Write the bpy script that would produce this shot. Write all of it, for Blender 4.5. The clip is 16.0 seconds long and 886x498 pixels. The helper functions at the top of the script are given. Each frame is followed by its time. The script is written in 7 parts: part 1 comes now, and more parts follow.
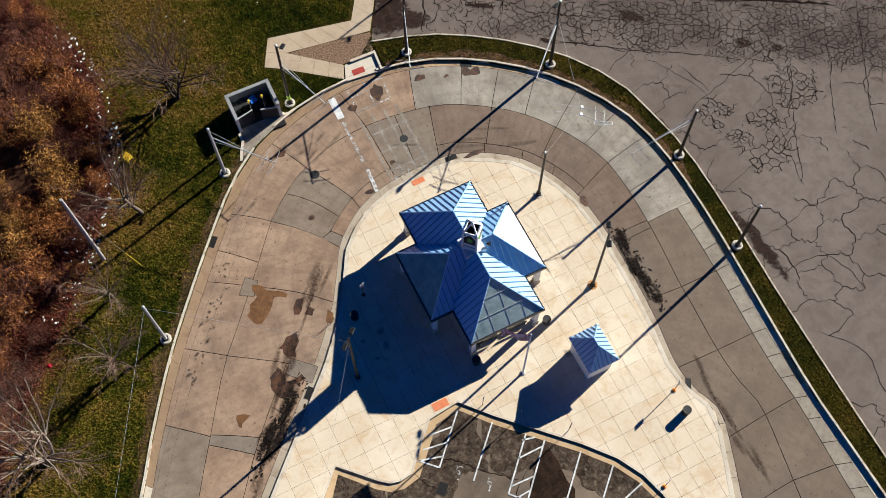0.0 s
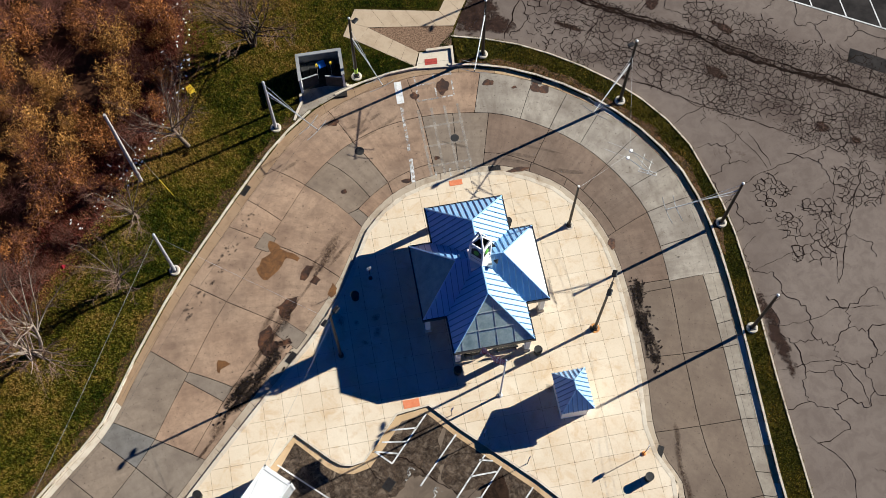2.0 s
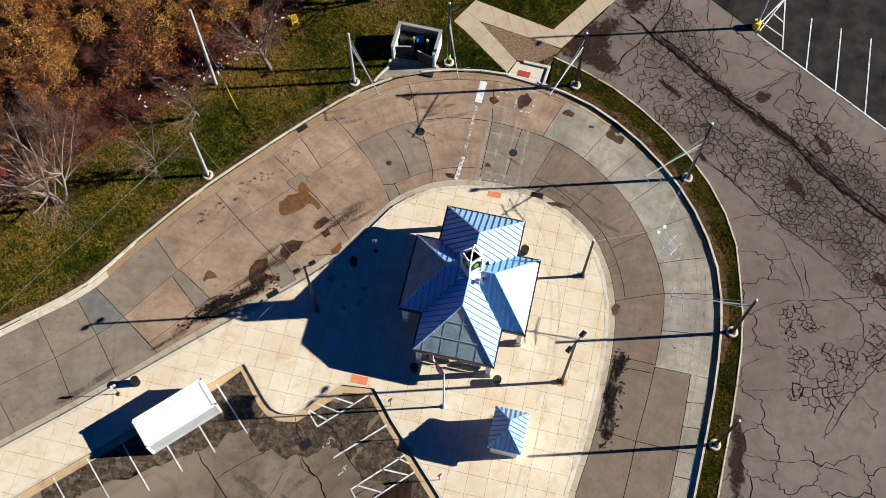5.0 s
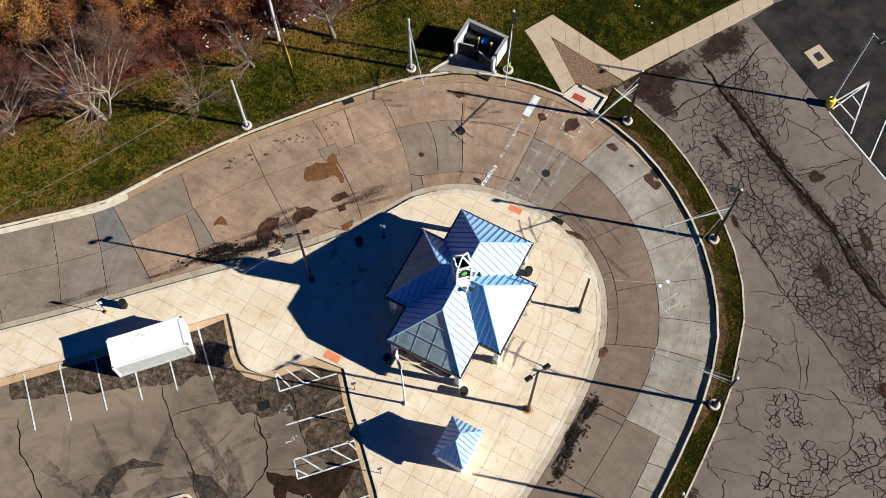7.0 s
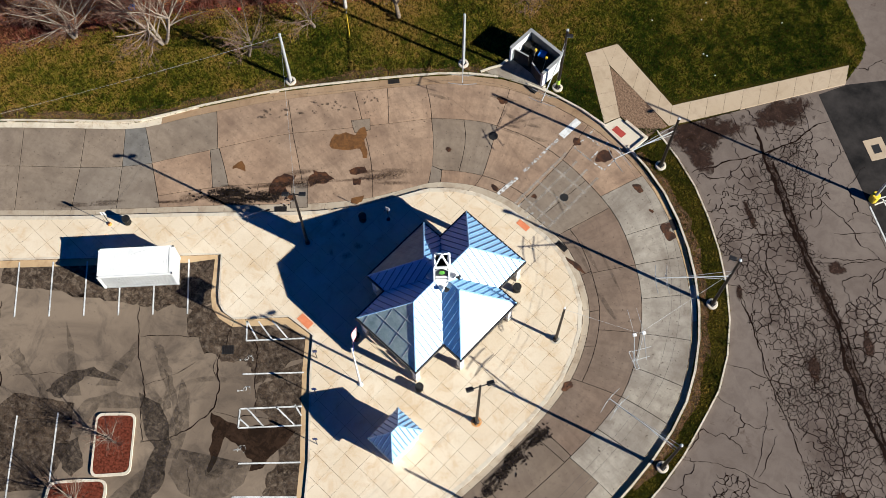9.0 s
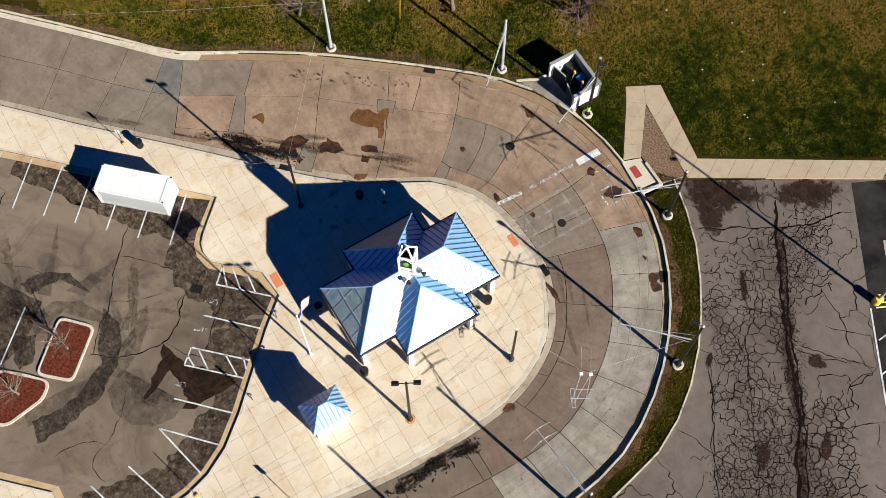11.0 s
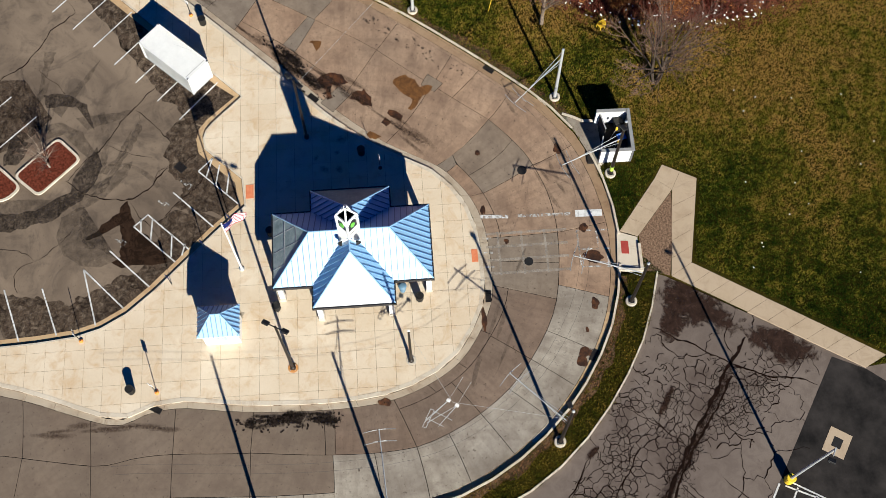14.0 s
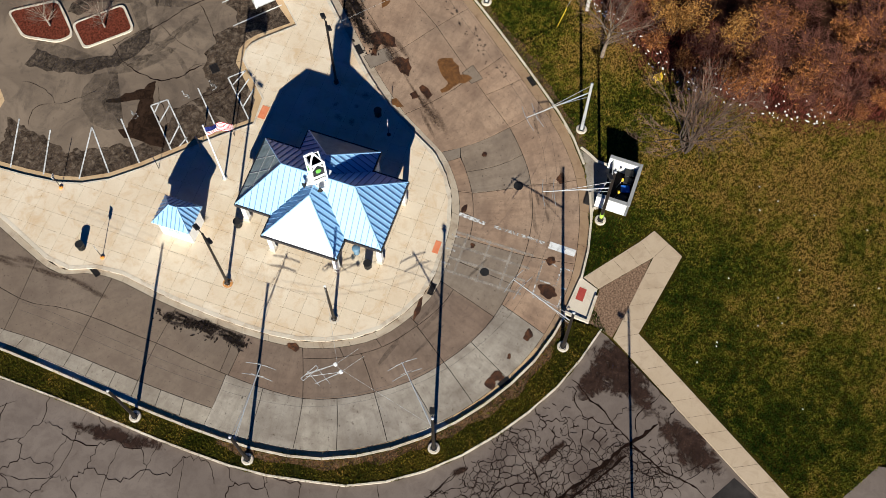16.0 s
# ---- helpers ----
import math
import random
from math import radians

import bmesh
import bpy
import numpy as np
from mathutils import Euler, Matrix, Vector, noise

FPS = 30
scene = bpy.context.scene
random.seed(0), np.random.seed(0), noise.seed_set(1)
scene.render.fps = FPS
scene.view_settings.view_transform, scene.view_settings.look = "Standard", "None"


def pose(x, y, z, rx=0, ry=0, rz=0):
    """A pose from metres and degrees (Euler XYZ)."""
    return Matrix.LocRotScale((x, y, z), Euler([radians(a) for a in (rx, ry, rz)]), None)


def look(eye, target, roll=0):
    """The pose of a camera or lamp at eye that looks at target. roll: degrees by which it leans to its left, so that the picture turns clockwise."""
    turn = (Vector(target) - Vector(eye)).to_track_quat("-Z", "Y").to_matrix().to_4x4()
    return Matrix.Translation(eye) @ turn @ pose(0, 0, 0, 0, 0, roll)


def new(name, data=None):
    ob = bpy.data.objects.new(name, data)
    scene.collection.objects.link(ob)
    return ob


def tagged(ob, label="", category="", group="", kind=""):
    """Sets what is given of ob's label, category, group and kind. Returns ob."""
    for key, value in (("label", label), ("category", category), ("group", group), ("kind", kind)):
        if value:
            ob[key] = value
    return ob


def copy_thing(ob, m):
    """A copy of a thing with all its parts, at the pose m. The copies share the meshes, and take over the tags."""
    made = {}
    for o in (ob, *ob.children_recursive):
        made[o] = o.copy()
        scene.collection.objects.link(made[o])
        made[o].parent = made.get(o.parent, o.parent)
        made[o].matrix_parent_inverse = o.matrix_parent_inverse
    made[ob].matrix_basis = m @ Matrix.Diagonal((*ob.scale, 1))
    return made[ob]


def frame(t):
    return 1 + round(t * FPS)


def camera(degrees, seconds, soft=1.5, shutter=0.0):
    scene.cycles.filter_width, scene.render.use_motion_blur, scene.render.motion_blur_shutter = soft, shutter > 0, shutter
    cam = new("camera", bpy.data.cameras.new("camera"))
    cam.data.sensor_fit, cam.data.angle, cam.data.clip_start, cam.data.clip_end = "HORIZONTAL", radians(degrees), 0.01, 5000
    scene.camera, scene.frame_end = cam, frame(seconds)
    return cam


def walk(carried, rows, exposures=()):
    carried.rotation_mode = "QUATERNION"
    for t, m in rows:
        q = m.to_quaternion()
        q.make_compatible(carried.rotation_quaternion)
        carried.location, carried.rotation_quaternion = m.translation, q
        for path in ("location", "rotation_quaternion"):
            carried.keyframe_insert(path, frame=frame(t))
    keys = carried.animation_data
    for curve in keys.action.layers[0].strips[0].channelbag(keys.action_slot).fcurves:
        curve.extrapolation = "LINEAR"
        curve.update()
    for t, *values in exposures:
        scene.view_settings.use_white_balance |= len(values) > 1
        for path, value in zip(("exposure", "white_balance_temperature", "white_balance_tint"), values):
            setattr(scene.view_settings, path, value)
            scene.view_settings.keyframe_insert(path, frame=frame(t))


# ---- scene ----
# camera: an orbit round the pavilion, about 81 m up, looking steeply down
cam = camera(44.4, 16.0, soft=0.6)
# seconds, x, y, z, pitch, roll, yaw
PATH = [
    (0, -16.85, -28.95, 80.91, -66.07, 0.09, -26.74),
    (0.5, -14.75, -29.47, 81.41, -66.33, -0.01, -21.85),
    (1, -12.68, -29.89, 81.41, -66.50, -0.01, -18.31),
    (1.5, -10.70, -30.43, 81.34, -66.49, -0.02, -14.57),
    (2, -8.65, -30.73, 81.46, -66.60, -0.02, -10.72),
    (2.5, -6.46, -30.88, 81.37, -66.62, 0.00, -6.44),
    (3, -4.24, -31.07, 81.40, -66.59, -0.00, -2.15),
    (3.5, -2.26, -31.14, 81.30, -66.57, 0.17, 1.22),
    (4, 0.02, -31.02, 81.45, -66.60, 0.00, 5.16),
    (6.5, 10.82, -28.46, 81.56, -66.61, 0.01, 23.89),
    (7, 12.92, -27.09, 81.21, -66.71, 0.11, 27.86),
    (7.5, 14.70, -26.05, 81.10, -66.74, 0.01, 31.36),
    (8, 16.73, -24.72, 81.08, -66.76, 0.01, 35.31),
    (8.5, 18.74, -23.23, 81.05, -66.78, -0.01, 39.43),
    (9, 20.72, -21.66, 81.18, -66.78, 0.06, 43.38),
    (11.5, 28.54, -11.13, 80.79, -66.94, -0.00, 62.55),
    (12, 29.65, -8.34, 80.49, -67.08, -0.00, 66.90),
    (12.5, 30.94, -5.21, 80.76, -67.12, 0.14, 71.68),
    (13, 31.79, -2.12, 80.52, -67.16, -0.01, 76.27),
    (13.5, 32.54, 1.15, 80.49, -67.18, -0.00, 80.78),
    (14, 33.27, 4.71, 80.67, -67.11, -0.01, 86.00),
    (14.5, 33.63, 9.25, 80.39, -67.01, 0.13, 92.37),
    (15, 33.42, 12.86, 80.12, -67.04, -0.01, 97.30),
    (15.5, 32.88, 17.04, 80.13, -67.07, -0.00, 103.09),
    (16, 32.18, 21.39, 80.68, -67.11, 0.13, 109.04),
]
walk(cam, [(t, pose(x, y, z, 90 + pitch, roll, yaw)) for t, x, y, z, pitch, roll, yaw in PATH], [(0.0, 1.10, 5500, 6), (9.0, 1.09, 5500, 6), (12.0, 1.0, 5600, 6), (16.0, 0.90, 5600, 6)])

# ---- world, sun ----
SUN_AZ, SUN_EL = radians(73.6), radians(27.2)
world = bpy.data.worlds.new("world")
scene.world = world
world.use_nodes = True
wn = world.node_tree.nodes
sky = wn.new("ShaderNodeTexSky")
sky.sky_type = "NISHITA"
sky.sun_disc = False
sky.sun_elevation, sky.sun_rotation = SUN_EL, SUN_AZ
sky.air_density, sky.dust_density, sky.ozone_density = 0.5, 0.0, 8.0
wn["Background"].inputs["Strength"].default_value = 0.0175
deep = wn.new("ShaderNodeMix")  # a clear, deep blue winter sky
deep.data_type, deep.blend_type = "RGBA", "MULTIPLY"
deep.inputs["Factor"].default_value = 1.0
deep.inputs["B"].default_value = (0.008, 0.96, 1.78, 1)
world.node_tree.links.new(sky.outputs[0], deep.inputs["A"])
world.node_tree.links.new(deep.outputs["Result"], wn["Background"].inputs["Color"])
sun_data = bpy.data.lights.new("sun", "SUN")
sun_data.energy, sun_data.angle, sun_data.color = 5.0, radians(0.5), (1.0, 0.87, 0.68)
sun = new("sun", sun_data)
sun_way = Vector((math.sin(SUN_AZ) * math.cos(SUN_EL), math.cos(SUN_AZ) * math.cos(SUN_EL), math.sin(SUN_EL)))
sun.matrix_basis = look(sun_way * 200, (0, 0, 0))


# ---- materials ----
class Nodes:
    """Small wrapper for building node materials."""

    def __init__(self, name, rough=0.8, metal=0.0):
        self.mat = bpy.data.materials.new(name)
        self.mat.use_nodes = True
        self.t = self.mat.node_tree
        self.bsdf = self.t.nodes["Principled BSDF"]
        self.bsdf.inputs["Roughness"].default_value = rough
        self.bsdf.inputs["Metallic"].default_value = metal
        self.bsdf.inputs["Specular IOR Level"].default_value = 0.5 if rough < 0.7 else 0.06
        self.coord = self.t.nodes.new("ShaderNodeNewGeometry").outputs["Position"]

    def put(self, socket, value):
        if isinstance(value, bpy.types.NodeSocket):
            self.t.links.new(value, socket)
        else:
            socket.default_value = value

    def noise(self, scale, detail=4.0, rough=0.6, vec=None, dist=0.0):
        n = self.t.nodes.new("ShaderNodeTexNoise")
        self.put(n.inputs["Vector"], vec or self.coord)
        n.inputs["Scale"].default_value, n.inputs["Detail"].default_value = scale, detail
        n.inputs["Roughness"].default_value, n.inputs["Distortion"].default_value = rough, dist
        return n.outputs["Fac"]

    def noise_color(self, scale, detail=3.0):
        n = self.t.nodes.new("ShaderNodeTexNoise")
        self.put(n.inputs["Vector"], self.coord)
        n.inputs["Scale"].default_value, n.inputs["Detail"].default_value = scale, detail
        return n.outputs["Color"]

    def warp(self, amount, scale, detail=3.0):
        c = self.noise_color(scale, detail)
        s = self.t.nodes.new("ShaderNodeVectorMath")
        s.operation = "SUBTRACT"
        self.put(s.inputs[0], c)
        s.inputs[1].default_value = (0.5, 0.5, 0.5)
        m = self.t.nodes.new("ShaderNodeVectorMath")
        m.operation = "MULTIPLY_ADD"
        self.put(m.inputs[0], s.outputs[0])
        m.inputs[1].default_value = (amount, amount, 0)
        self.put(m.inputs[2], self.coord)
        return m.outputs[0]

    def scaled(self, x, y, z, rz=0.0, vec=None):
        m = self.t.nodes.new("ShaderNodeMapping")
        self.put(m.inputs["Vector"], vec or self.coord)
        m.inputs["Scale"].default_value = (x, y, z)
        m.inputs["Rotation"].default_value = (0, 0, radians(rz))
        return m.outputs[0]

    def ramp(self, fac, stops, smooth=False):
        r = self.t.nodes.new("ShaderNodeValToRGB")
        self.put(r.inputs["Fac"], fac)
        e = r.color_ramp.elements
        while len(e) < len(stops):
            e.new(0.5)
        for el, (pos, col) in zip(e, stops):
            el.position = pos
            el.color = (*col, 1) if isinstance(col, tuple) else (col, col, col, 1)
        if smooth:
            r.color_ramp.interpolation = "EASE"
        return r.outputs["Color"]

    def mix(self, fac, a, b, mode="MIX"):
        m = self.t.nodes.new("ShaderNodeMix")
        m.data_type, m.blend_type = "RGBA", mode
        self.put(m.inputs["Factor"], fac)
        self.put(m.inputs["A"], (*a, 1) if isinstance(a, tuple) else a)
        self.put(m.inputs["B"], (*b, 1) if isinstance(b, tuple) else b)
        return m.outputs["Result"]

    def math(self, op, a, b=0.5):
        m = self.t.nodes.new("ShaderNodeMath")
        m.operation = op
        self.put(m.inputs[0], a)
        self.put(m.inputs[1], b)
        return m.outputs[0]

    def per_object(self):
        return self.t.nodes.new("ShaderNodeObjectInfo").outputs["Random"]

    def per_island(self):
        return self.t.nodes.new("ShaderNodeNewGeometry").outputs["Random Per Island"]

    def bump(self, height, strength=0.3, dist=0.02):
        b = self.t.nodes.new("ShaderNodeBump")
        b.inputs["Strength"].default_value, b.inputs["Distance"].default_value = strength, dist
        self.put(b.inputs["Height"], height)
        self.t.links.new(b.outputs[0], self.bsdf.inputs["Normal"])

    def color(self, c):
        self.put(self.bsdf.inputs["Base Color"], (*c, 1) if isinstance(c, tuple) else c)
        return self

    def alpha(self, a):
        self.put(self.bsdf.inputs["Alpha"], a)
        return self


def concrete(name, lo, hi, stain, joint_random=0.35, streak=None):
    m = Nodes(name, 0.88)
    big = m.noise(0.22, 5, 0.62)
    fine = m.noise(9.0, 6, 0.7)
    base = m.mix(m.ramp(big, [(0.3, 0.0), (0.7, 1.0)]), lo, hi)
    rnd = m.per_object()
    base = m.mix(m.math("MULTIPLY", rnd, joint_random), base, m.mix(0.5, base, stain))
    spots = m.ramp(m.noise(0.8, 6, 0.72, dist=0.6), [(0.49, 0.0), (0.70, 0.7)])
    base = m.mix(spots, base, stain)
    base = m.mix(m.ramp(fine, [(0.25, 0.0), (0.75, 0.25)]), base, m.mix(0.5, base, (0.12, 0.10, 0.08)))
    if streak:
        s = m.ramp(m.noise(1.0, 4, 0.6, vec=m.scaled(*streak)), [(0.5, 0.0), (0.72, 0.55)])
        base = m.mix(s, base, (0.10, 0.085, 0.075))
    m.color(base)
    m.bump(fine, 0.25, 0.01)
    return m.mat


def slab_concrete(name, lo, hi, grey, stain, streak):
    """Road concrete: soft drifts of colour, worn wheel lanes, pits and faint blotches."""
    lo, hi, grey, stain = (tuple(0.94 * v for v in c) for c in (lo, hi, grey, stain))
    m = Nodes(name, 0.88)
    base = m.mix(m.ramp(m.noise(0.16, 3, 0.5), [(0.34, 0.0), (0.66, 1.0)]), lo, hi)
    base = m.mix(m.ramp(m.noise(0.10, 2, 0.5, vec=m.scaled(1, 1, 1, 60)), [(0.46, 0.0), (0.62, 0.7)]), base, grey)
    base = m.mix(m.math("MULTIPLY", m.per_object(), 0.7), base, m.mix(0.6, base, grey))
    base = m.mix(m.ramp(m.noise(0.42, 3, 0.55, vec=m.scaled(1, 1, 1, 33)), [(0.48, 0.0), (0.68, 0.40)]), base, stain)
    sep = m.t.nodes.new("ShaderNodeSeparateXYZ")
    m.put(sep.inputs[0], m.coord)
    turn = m.math("ARCTAN2", sep.outputs[1], sep.outputs[0])
    rad = m.math("SQRT", m.math("ADD", m.math("MULTIPLY", sep.outputs[0], sep.outputs[0]), m.math("MULTIPLY", sep.outputs[1], sep.outputs[1])))
    lane = m.t.nodes.new("ShaderNodeCombineXYZ")
    m.put(lane.inputs[0], m.math("MULTIPLY", rad, 1.2))
    m.put(lane.inputs[1], m.math("MULTIPLY", turn, 1.6))
    ring = m.ramp(m.noise(1.0, 4, 0.6, vec=lane.outputs[0]), [(0.46, 0.0), (0.72, 0.55)])
    base = m.mix(ring, base, m.mix(0.5, base, stain))
    brush_v = m.t.nodes.new("ShaderNodeCombineXYZ")
    m.put(brush_v.inputs[0], m.math("MULTIPLY", rad, 0.22))
    m.put(brush_v.inputs[1], m.math("MULTIPLY", turn, 26.0))
    swept = m.ramp(m.noise(1.0, 5, 0.65, vec=brush_v.outputs[0]), [(0.40, 0.45), (0.54, 0.0), (0.72, 0.0)])
    base = m.mix(swept, base, m.mix(0.5, base, stain))
    s = m.ramp(m.noise(1.0, 4, 0.6, vec=m.scaled(*streak)), [(0.52, 0.0), (0.74, 0.6)])
    base = m.mix(s, base, m.mix(0.55, base, stain))
    base = m.mix(m.ramp(m.noise(0.8, 7, 0.75, dist=0.4), [(0.58, 0.0), (0.70, 0.5)]), base, stain)
    grime = m.ramp(m.noise(2.2, 6, 0.75, vec=m.scaled(1, 1, 1, 12), dist=0.3), [(0.40, 0.32), (0.56, 0.0)])
    base = m.mix(grime, base, m.mix(0.7, base, stain))
    pits = m.ramp(m.noise(3.2, 5, 0.75), [(0.60, 0.0), (0.67, 0.8)])
    base = m.mix(pits, base, (0.065, 0.046, 0.036))
    fine = m.noise(9.0, 6, 0.7)
    base = m.mix(m.ramp(fine, [(0.3, 0.0), (0.75, 0.22)]), base, m.mix(0.5, base, (0.12, 0.10, 0.08)))
    m.color(base)
    m.bump(fine, 0.25, 0.01)
    return m.mat


M_WALK = concrete("walk_concrete", (0.63, 0.525, 0.385), (0.75, 0.655, 0.515), (0.54, 0.375, 0.21), 0.42)
M_ROAD = slab_concrete("road_concrete_tan", (0.318, 0.206, 0.134), (0.450, 0.311, 0.208), (0.330, 0.240, 0.170), (0.12, 0.078, 0.058), (0.25, 1.1, 1, 20))
M_ROADG = slab_concrete("road_concrete_grey", (0.235, 0.203, 0.165), (0.51, 0.46, 0.38), (0.30, 0.27, 0.235), (0.14, 0.108, 0.086), (1.4, 0.25, 1, 15))
M_PATCH = slab_concrete("repair_concrete", (0.225, 0.182, 0.140), (0.28, 0.232, 0.182), (0.25, 0.21, 0.17), (0.14, 0.108, 0.086), (1.4, 0.25, 1, 15))
M_ROADM = slab_concrete("road_concrete_mid", (0.160, 0.121, 0.089), (0.240, 0.184, 0.136), (0.183, 0.147, 0.115), (0.125, 0.092, 0.072), (1.2, 0.22, 1, 8))
M_PAN = slab_concrete("gutter_pan_concrete", (0.30, 0.262, 0.205), (0.42, 0.372, 0.30), (0.33, 0.295, 0.25), (0.15, 0.115, 0.09), (1.4, 0.25, 1, 15))
M_SLATE = slab_concrete("road_concrete_slate", (0.165, 0.155, 0.140), (0.225, 0.210, 0.190), (0.19, 0.18, 0.17), (0.08, 0.07, 0.06), (1.2, 0.22, 1, 8))
M_ROADT = concrete("gutter_warm", (0.27, 0.18, 0.105), (0.34, 0.24, 0.155), (0.17, 0.10, 0.06), 0.4)
M_KERB = concrete("kerb_concrete", (0.54, 0.48, 0.38), (0.68, 0.61, 0.50), (0.32, 0.22, 0.14), 0.3)
M_ROADC = slab_concrete("road_concrete_brushed", (0.232, 0.178, 0.130), (0.310, 0.245, 0.184), (0.250, 0.205, 0.160), (0.12, 0.09, 0.07), (0.5, 1.6, 1, 40))
M_ROADI = slab_concrete("road_concrete_brown", (0.186, 0.131, 0.096), (0.266, 0.192, 0.142), (0.205, 0.158, 0.122), (0.105, 0.074, 0.056), (1.0, 0.3, 1, 20))
M_GUTTERI = concrete("gutter_island", (0.36, 0.30, 0.225), (0.50, 0.43, 0.335), (0.20, 0.135, 0.085), 0.5)
M_GUTTER = concrete("gutter_tan", (0.46, 0.32, 0.17), (0.55, 0.40, 0.24), (0.30, 0.18, 0.09), 0.3)
M_PATH = concrete("path_concrete", (0.43, 0.335, 0.23), (0.47, 0.375, 0.27), (0.32, 0.24, 0.16), 0.25)


def make_lot():
    m = Nodes("worn_asphalt", 0.92)
    big = m.noise(0.12, 5, 0.65, dist=0.8)
    base = m.mix(m.ramp(big, [(0.40, 0.0), (0.62, 1.0)]), (0.142, 0.108, 0.080), (0.238, 0.183, 0.133))
    patch = m.ramp(m.noise(0.40, 6, 0.72, dist=1.2), [(0.50, 0.0), (0.68, 0.55)])
    base = m.mix(patch, base, (0.060, 0.048, 0.040))
    pits = m.ramp(m.noise(4.0, 5, 0.75), [(0.61, 0.0), (0.69, 0.7)])
    base = m.mix(pits, base, (0.05, 0.04, 0.033))
    fine = m.noise(14, 5, 0.7)
    base = m.mix(m.ramp(fine, [(0.3, 0.0), (0.8, 0.3)]), base, (0.05, 0.042, 0.036))
    m.color(base)
    m.bump(fine, 0.3, 0.01)
    return m.mat


def make_far():
    m = Nodes("cracked_asphalt", 0.92)
    big = m.noise(0.10, 5, 0.6, dist=0.4)
    base = m.mix(m.ramp(big, [(0.35, 0.0), (0.65, 1.0)]), (0.140, 0.112, 0.095), (0.190, 0.156, 0.133))
    base = m.mix(m.ramp(m.noise(0.9, 6, 0.72, dist=0.5), [(0.40, 0.30), (0.56, 0.0)]), base, (0.085, 0.064, 0.054))
    base = m.mix(m.ramp(m.noise(5.0, 5, 0.75), [(0.63, 0.0), (0.70, 0.7)]), base, (0.05, 0.036, 0.03))
    brown = m.ramp(m.noise(0.3, 6, 0.7, dist=0.8), [(0.64, 0.0), (0.70, 0.6)])
    base = m.mix(brown, base, (0.050, 0.030, 0.023))
    # paving lanes run across the lot; the surface has broken up along their seams
    sep = m.t.nodes.new("ShaderNodeSeparateXYZ")
    m.put(sep.inputs[0], m.warp(2.6, 0.28))
    lane = m.math("ADD", m.math("MULTIPLY", sep.outputs[0], 0.537), m.math("MULTIPLY", sep.outputs[1], 0.843))
    band = m.ramp(m.math("DIVIDE", m.math("SUBTRACT", lane, 20.0), 16.0), [(0.16, 0.0), (0.26, 0.7), (0.40, 1.0), (0.62, 1.0), (0.76, 0.75), (0.90, 0.0)])
    reach = m.ramp(m.math("DIVIDE", sep.outputs[0], 40.0), [(0.22, 0.0), (0.30, 1.0)])
    sound = m.math("MULTIPLY", m.ramp(m.math("DIVIDE", sep.outputs[0], 40.0), [(0.42, 0.0), (0.46, 1.0), (0.57, 1.0), (0.62, 0.0)]), m.math("GREATER_THAN", lane, 30.2))
    zone = m.math("MULTIPLY", m.math("MULTIPLY", band, reach), m.math("SUBTRACT", 1.0, sound))
    zone = m.math("MULTIPLY", zone, m.ramp(m.noise(0.30, 4, 0.6), [(0.36, 0.35), (0.50, 1.0)]))
    fz = m.math("MULTIPLY", m.ramp(zone, [(0.55, 0.0), (0.75, 1.0)]), m.ramp(m.noise(0.24, 3, 0.5), [(0.50, 0.0), (0.58, 1.0)]))
    base = m.mix(m.math("MULTIPLY", zone, 0.20), base, (0.070, 0.050, 0.042))
    base = m.mix(m.math("MULTIPLY", fz, 0.40), base, (0.050, 0.034, 0.028))
    fine = m.noise(14, 5, 0.7)
    base = m.mix(m.ramp(fine, [(0.3, 0.0), (0.8, 0.25)]), base, (0.06, 0.046, 0.04))
    m.color(base)
    m.bump(fine, 0.4, 0.015)
    return m.mat


def make_grass():
    m = Nodes("lawn", 1.0)
    big = m.noise(0.11, 5, 0.6)
    med = m.noise(1.6, 5, 0.7)
    fine = m.noise(13.0, 4, 0.75)
    a = m.mix(m.ramp(big, [(0.36, 0.0), (0.66, 1.0)]), (0.016, 0.021, 0.0015), (0.075, 0.052, 0.006))
    b = m.mix(m.ramp(med, [(0.4, 0.0), (0.7, 0.6)]), a, (0.050, 0.034, 0.004))
    c = m.mix(m.ramp(fine, [(0.38, 0.75), (0.62, 0.0)]), b, (0.007, 0.009, 0.002))
    m.color(c)
    m.bump(fine, 1.0, 0.10)
    return m.mat


def make_simple(name, lo, hi, scale=3.0, rough=0.7, metal=0.0, bump=0.0, rnd=0.0):
    m = Nodes(name, rough, metal)
    n = m.noise(scale, 5, 0.65)
    base = m.mix(m.ramp(n, [(0.3, 0.0), (0.7, 1.0)]), lo, hi)
    if rnd:
        base = m.mix(m.math("MULTIPLY", m.per_object(), rnd), base, m.mix(0.5, base, lo))
    m.color(base)
    if bump:
        m.bump(m.noise(scale * 5, 4, 0.7), bump, 0.02)
    return m.mat


M_LOT, M_FAR, M_GRASS = make_lot(), make_far(), make_grass()
M_DARK = make_simple("fresh_asphalt", (0.010, 0.0095, 0.0095), (0.042, 0.037, 0.035), 0.5, 0.9, bump=0.3)


